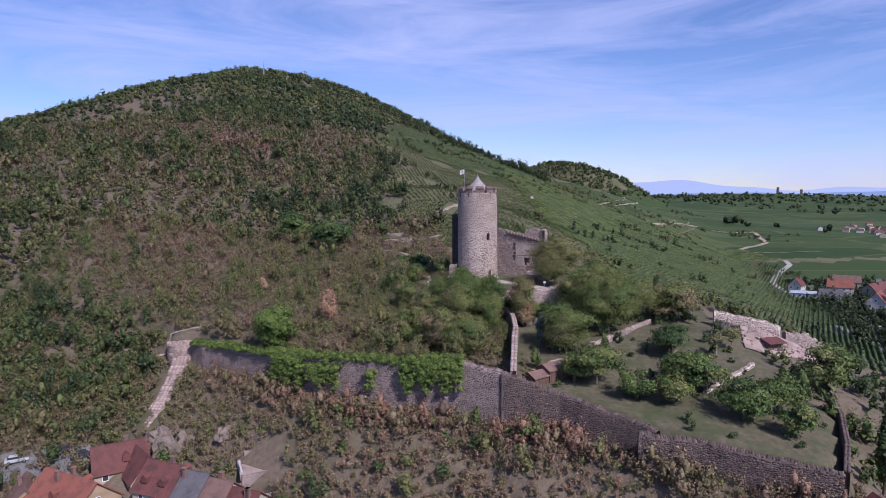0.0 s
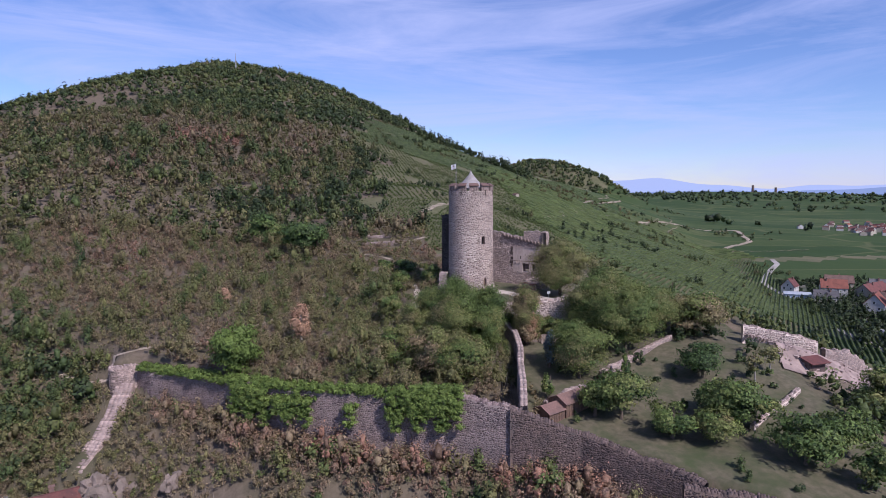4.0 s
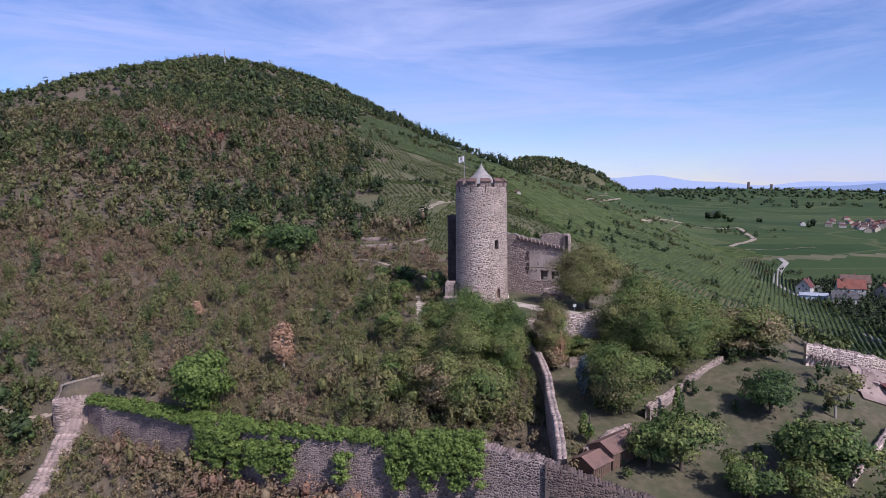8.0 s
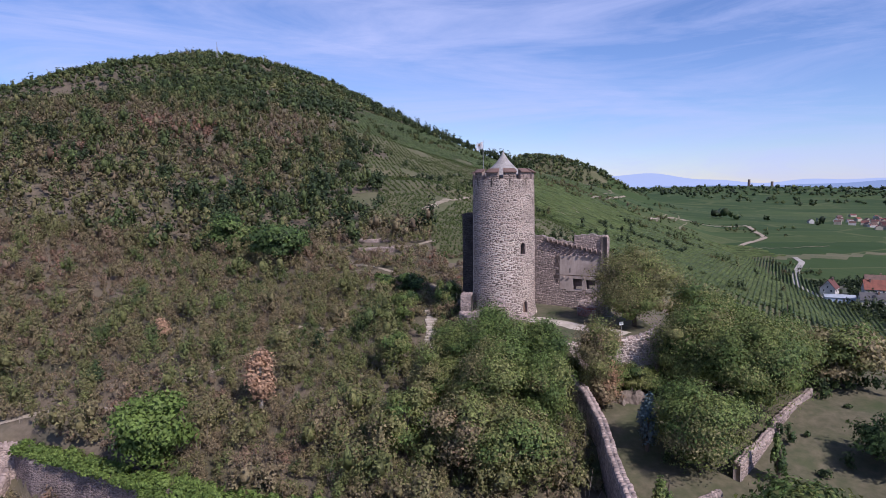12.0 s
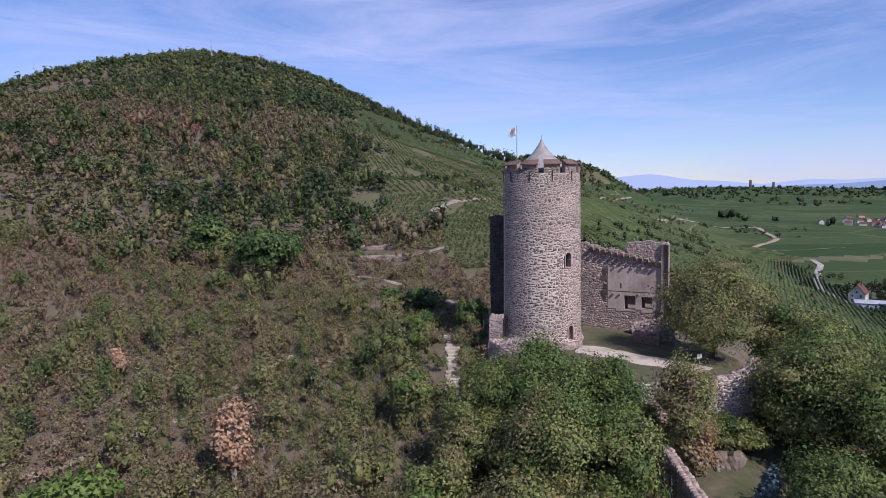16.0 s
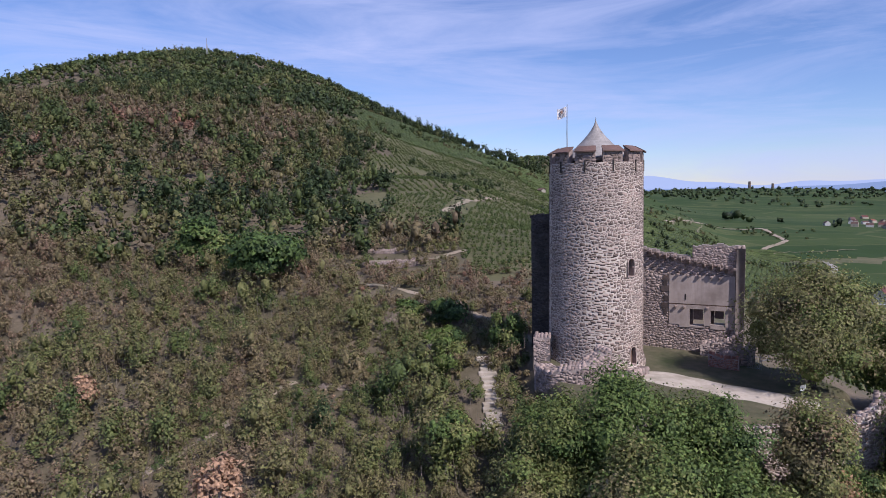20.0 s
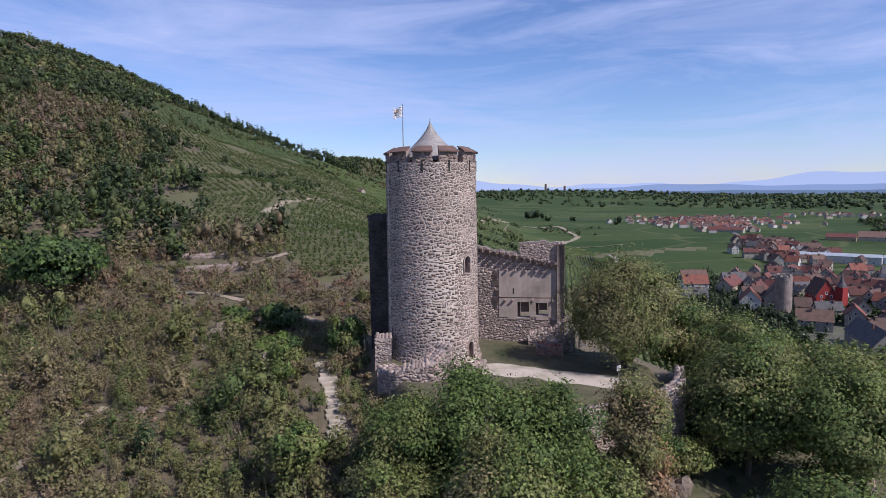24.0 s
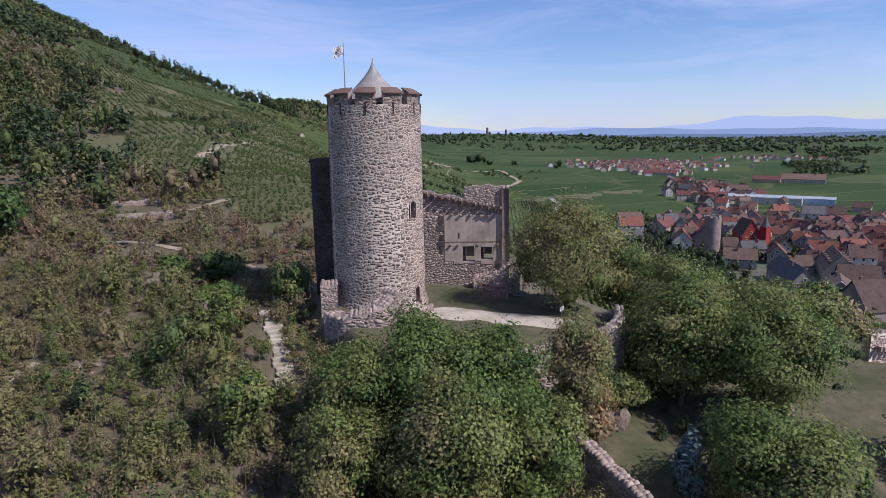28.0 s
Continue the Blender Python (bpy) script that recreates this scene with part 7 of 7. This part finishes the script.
house("house with a dark brown roof below the hill", 243, 74, 10, 15, 5.5, 11.0, 40, GREY_RENDER, ROOF_BROWN, (2, 3), 0, 1)
house("grey house with a dull roof beside the lane", 240, 128, 9, 15, 5.0, 9.5, 40, GREY_RENDER, ROOF_TAN, (2, 3), 0, 1)
house("wide house with an orange-red roof", 287, 222, 11, 26, 4.8, 9.5, 118, CREAM, ROOF_RED, (2, 5), 0, 2)
house("house with a long red roof near the round tower", 285, 200, 10, 22, 4.6, 9.0, 118, CREAM, ROOF_RED, (2, 5), 0, 2)
house("white double house with dark gables", 400, 192, 9, 14, 8.0, 13.0, 40, WHITE_RENDER, ROOF_SLATE, (3, 3), 0, 1)
house("white double house with dark gables", 411, 184, 9, 14, 8.0, 13.0, 40, WHITE_RENDER, ROOF_BROWN, (3, 3), 0, 1)
house("white warehouse with a flat sheet roof", 482, 289, 24, 62, 6.0, 7.4, 30, WHITE_RENDER, SHEET, (1, 6), 0, 0)
house("warehouse with a blue-grey sheet roof", 512, 262, 16, 34, 5.0, 6.4, 30, BLUE_RENDER, SHEET, (1, 5), 0, 0)
house("large farm house with a salmon roof on the plain", 700, 392, 18, 46, 5.0, 11.0, 30, CREAM, ROOF_TAN, (2, 8), 0, 2)
house("farm building with a brown roof on the plain", 668, 418, 14, 30, 4.5, 8.5, 30, OCHRE, ROOF_RED, (1, 6), 0, 1)
house("long shed with a red roof on the plain", 640, 560, 14, 46, 4.0, 7.5, 30, CREAM, ROOF_RED, (1, 6), 0, 0)

rng = np.random.default_rng(77)
TOWN_LABELS = {ROOF_RED.name: "red tiled", ROOF_ORANGE.name: "orange tiled", ROOF_BROWN.name: "dark brown tiled", ROOF_TAN.name: "pale tan tiled", ROOF_SLATE.name: "dark slate"}
TAKEN = [(o.location.x, o.location.y, 12.0) for o in scene.objects if o.get("category") in ("house", "tower", "turret")]
placed = 0
for k in range(4500):
    pick = rng.uniform()
    if pick < 0.20:
        along, off = rng.uniform(0, 1), rng.normal(0, 16)
        x, y = 430 + 130 * along + 0.75 * off, 268 + 170 * along - 0.65 * off
    else:
        along, off = rng.normal(0, 62), rng.normal(0, 50)
        x, y = 345 + 0.62 * along + 0.78 * off, 150 - 0.78 * along + 0.62 * off
        if x < 246 + max(0, y - 120) * 0.5 or y > 262 or y < 10:
            continue
    if any(math.hypot(x - a, y - b) < r for a, b, r in TAKEN):
        continue
    TAKEN.append((x, y, 7.8))
    w, l = rng.uniform(6.2, 8.8), rng.uniform(7.5, 13)
    eaves = rng.uniform(3.6, 6.0)
    roof_ = ROOFS[rng.choice(5, p=[0.36, 0.08, 0.34, 0.12, 0.10])]
    wall_ = RENDERS[rng.choice(4, p=[0.40, 0.12, 0.34, 0.14])]
    house("%s village house with a %s roof" % (wall_.name.split("_")[0], TOWN_LABELS[roof_.name]), x, y, w, l, eaves, eaves + w * rng.uniform(0.42, 0.6), rng.choice((25, 115, 60, 150)) + rng.normal(0, 8), wall_, roof_, (2, 2), int(rng.uniform() < 0.2), 1)
    placed += 1
    if placed >= 230:
        break


def far_village(name, label, seed, cx, cy, sx, sy, count, scale=1.0):
    """A distant village: many small gabled houses in one object."""
    rng = np.random.default_rng(seed)
    vs, fs, slots = [], [], []
    for k in range(count):
        a_, b_ = rng.normal(0, sx), rng.normal(0, sy)
        x, y = cx + 0.62 * a_ + 0.78 * b_, cy - 0.78 * a_ + 0.62 * b_
        z = float(ground(x, y))
        w, l, e = rng.uniform(4, 6) * scale, rng.uniform(5, 8) * scale, rng.uniform(4, 6) * scale
        r = e + rng.uniform(3, 5) * scale
        a = rng.uniform(0, math.pi)
        loc = np.array([(-w, -l, -1), (w, -l, -1), (w, -l, e), (0, -l, r), (-w, -l, e), (-w, l, -1), (w, l, -1), (w, l, e), (0, l, r), (-w, l, e)])
        ca, sa = math.cos(a), math.sin(a)
        xy = loc[:, :2] @ np.array([[ca, sa], [-sa, ca]])
        n = len(vs) * 10
        vs.append(np.column_stack([xy + (x, y), loc[:, 2] + z]))
        fs += [[n + i for i in q] for q in ((0, 1, 2, 3, 4), (9, 8, 7, 6, 5), (1, 6, 7, 2), (5, 0, 4, 9), (2, 7, 8, 3), (4, 3, 8, 9))]
        k2 = int(rng.integers(2, 5))
        slots += [0, 0, 0, 0, k2, k2] if rng.uniform() < 0.6 else [1, 1, 1, 1, k2, k2]
    me = bpy.data.meshes.new(name)
    me.from_pydata(np.concatenate(vs).tolist(), [], fs)
    for m_ in (CREAM, WHITE_RENDER, ROOF_RED, ROOF_ORANGE, ROOF_BROWN):
        me.materials.append(m_)
    me.polygons.foreach_set("material_index", np.array(slots, np.int32))
    return tagged(new(name, me), label, "village", kind="stuff")


far_village("far_village", "distant red-roofed village among the vineyards", 501, 800, 765, 55, 95, 300, 0.7)
far_village("far_village", "last houses of the distant village along the road", 502, 690, 600, 26, 50, 26, 0.75)
far_village("far_village", "scattered far houses among dark trees", 503, 1190, 770, 60, 40, 34, 0.8)


# ---- marks on the hills ----
mast = thing("radio_mast", "thin lattice mast on the summit", "mast", (-224, 655, float(relief(-224, 655)) - 1))
for a in (0, 2.1, 4.2):
    bm = bmesh.new()
    tube(bm, [(1.1 * math.cos(a), 1.1 * math.sin(a), 0), (0.35 * math.cos(a), 0.35 * math.sin(a), 18)], [0.32, 0.25], 5)
    part("mast_leg", bm, METAL, mast)
bm = bmesh.new()
tube(bm, [(0, 0, 17.5), (0, 0, 24)], [0.3, 0.2], 6)
part("antenna", bm, METAL, mast)
for (x, y, h) in ((1540, 2500, 30), (1640, 2490, 22)):
    mon = thing("hilltop_tower", "small dark stone tower on the far rise", "tower", (x, y, float(ground(x, y))))
    bm = bmesh.new()
    tube(bm, [(0, 0, -2), (0, 0, h)], [6, 5], 10)
    part("shaft", bm, DARK_STONE, mon)
hut = house("tiny white vineyard hut", 64, 283, 3, 4, 2.0, 3.0, 20, CREAM, ROOF_TAN, (0, 0), 0, 0, name="vineyard_hut", group="")


def ridge_line(name, label, dist, z0, az0, az1, height, seed, color):
    """A far mountain range: a mesh strip on the plain's edge, its haze painted as glow."""
    rng = np.random.default_rng(seed)
    a = np.radians(np.linspace(az0, az1, 240))
    h = z0 + height * (0.45 + 0.3 * np.sin(a * 9 + seed) + 0.18 * np.sin(a * 23 + 2 * seed) + 0.07 * np.sin(a * 61))
    low = np.stack([dist * np.cos(a), dist * np.sin(a), np.full(len(a), -60.0)], -1)
    top = np.stack([(dist + 120) * np.cos(a), (dist + 120) * np.sin(a), h], -1)
    v = np.concatenate([low, top])
    i = np.arange(len(a) - 1)
    f = np.stack([i, i + 1, i + 1 + len(a), i + len(a)], -1)
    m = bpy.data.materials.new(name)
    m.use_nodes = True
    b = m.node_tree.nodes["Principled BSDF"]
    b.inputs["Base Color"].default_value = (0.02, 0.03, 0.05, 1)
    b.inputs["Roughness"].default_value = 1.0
    # emission carries the distance haze; the ranges are no light source
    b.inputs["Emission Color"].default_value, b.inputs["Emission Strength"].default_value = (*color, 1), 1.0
    return tagged(new(name, from_arrays(name, v, f, m, smooth=True)), label, "backdrop", kind="structure")


ridge_line("backdrop", "mountains beyond the plain, blue haze painted in as glow", 4800, 8, -60, 75, 105, 3, (0.33, 0.41, 0.64))
ridge_line("backdrop", "foothills beyond the plain, pale blue haze painted in as glow", 4600, -8, -60, 75, 40, 7, (0.18, 0.25, 0.44))
ridge_line("backdrop", "forest belt at the plain's far edge, blue-grey haze painted in as glow", 4300, -26, -60, 75, 20, 5, (0.075, 0.12, 0.21))

# ---- cars ----
def car(label, x, y, turn, paint, z=None):
    """A small parked car: body, cabin glass, roof, four wheels, lights."""
    ob = thing("car", label, "car", (x, y, float(relief(x, y)) + 0.12 if z is None else z), turn, "parked cars")
    bm = bmesh.new()
    prism(bm, [(-2.1, 0.3), (2.1, 0.3), (2.15, 0.62), (1.95, 0.88), (0.95, 0.98), (-1.75, 1.0), (-2.1, 0.85)], -0.86, 0.86)
    bmesh.ops.bevel(bm, geom=bm.edges[:], offset=0.06, segments=1, affect="EDGES")
    body = part("body", bm, paint, ob)
    bm = bmesh.new()
    prism(bm, [(-1.7, 0.97), (1.0, 0.96), (0.35, 1.42), (-1.25, 1.44)], -0.76, 0.76)
    part("window_glass", bm, GLASS, ob)
    bm = bmesh.new()
    box(bm, (-1.3, -0.72, 1.41), (0.4, 0.72, 1.5), None, 0.03)
    part("roof_panel", bm, paint, ob)
    for sx in (-1.3, 1.35):
        for sy in (-0.8, 0.8):
            bm = bmesh.new()
            tube(bm, [(sx, sy - 0.11, 0.31), (sx, sy + 0.11, 0.31)], [0.31, 0.31], 14)
            tyre = part("wheel", bm, RUBBER, ob)
            bm = bmesh.new()
            tube(bm, [(sx, sy - 0.125, 0.31), (sx, sy + 0.125, 0.31)], [0.18, 0.18], 10)
            part("rim", bm, METAL, tyre)
    for sy in (-0.62, 0.62):
        bm = bmesh.new()
        box(bm, (2.02, sy - 0.16, 0.62), (2.16, sy + 0.16, 0.76))
        part("headlight", bm, WHITE, body)
    return ob


ribbon("yard", [(-112, -53), (-103, -50), (-94, -47.5), (-86, -47.5)], 6.5, ASPHALT, "grey paved yard with parked cars", "road", lift=0.12, seed=12, ragged=0.1)
car("dark parked car in the yard", -92.2, -45.9, 25, CAR_PAINTS[1])
car("dark grey parked car in the yard", -88.2, -47.2, 20, CAR_PAINTS[1])
car("silver parked car in the yard", -101.0, -48.8, 30, CAR_PAINTS[3])
for k, (x_, y_, c_) in enumerate(((247, 205, 0), (236, 190, 0), (254, 196, 1), (230, 176, 3), (226, 150, 1), (219, 130, 3), (221, 118, 0), (252, 214, 2))):
    car("%s car parked along the lane" % ("white", "dark", "red", "silver")[c_], x_, y_, 60 + 9 * (k % 3), CAR_PAINTS[c_])

# stones of the keep's sunlit flank that stand out one by one
PIECES = []
for k in range(8):
    rr = np.random.default_rng(900 + k)
    me = stones_mesh("stone", rr, np.array([(0.0, 0.0, 0.5, 0.5)]), lambda u, v, w: np.stack([u, -w, v], -1), STONE_PIECE, 0.016, 0.0, False)
    PIECES.append(me)
for n, k in enumerate(picked):
    u, v, hu, hv = all_stones[k]
    u, v = (float(q) for q in settle(u, v))
    a = u / R_KEEP
    p = on_keep(np.array(u), np.array(v), np.array(0.0))
    ob = new("stone", PIECES[n % 8])
    ob.parent = keep
    ob.matrix_basis = Matrix.Translation(p) @ Matrix.Rotation(a + math.pi / 2, 4, "Z") @ Matrix.Diagonal((2 * max(hu - 0.045, 0.05), 1, 2 * max(hv - 0.035, 0.05), 1))
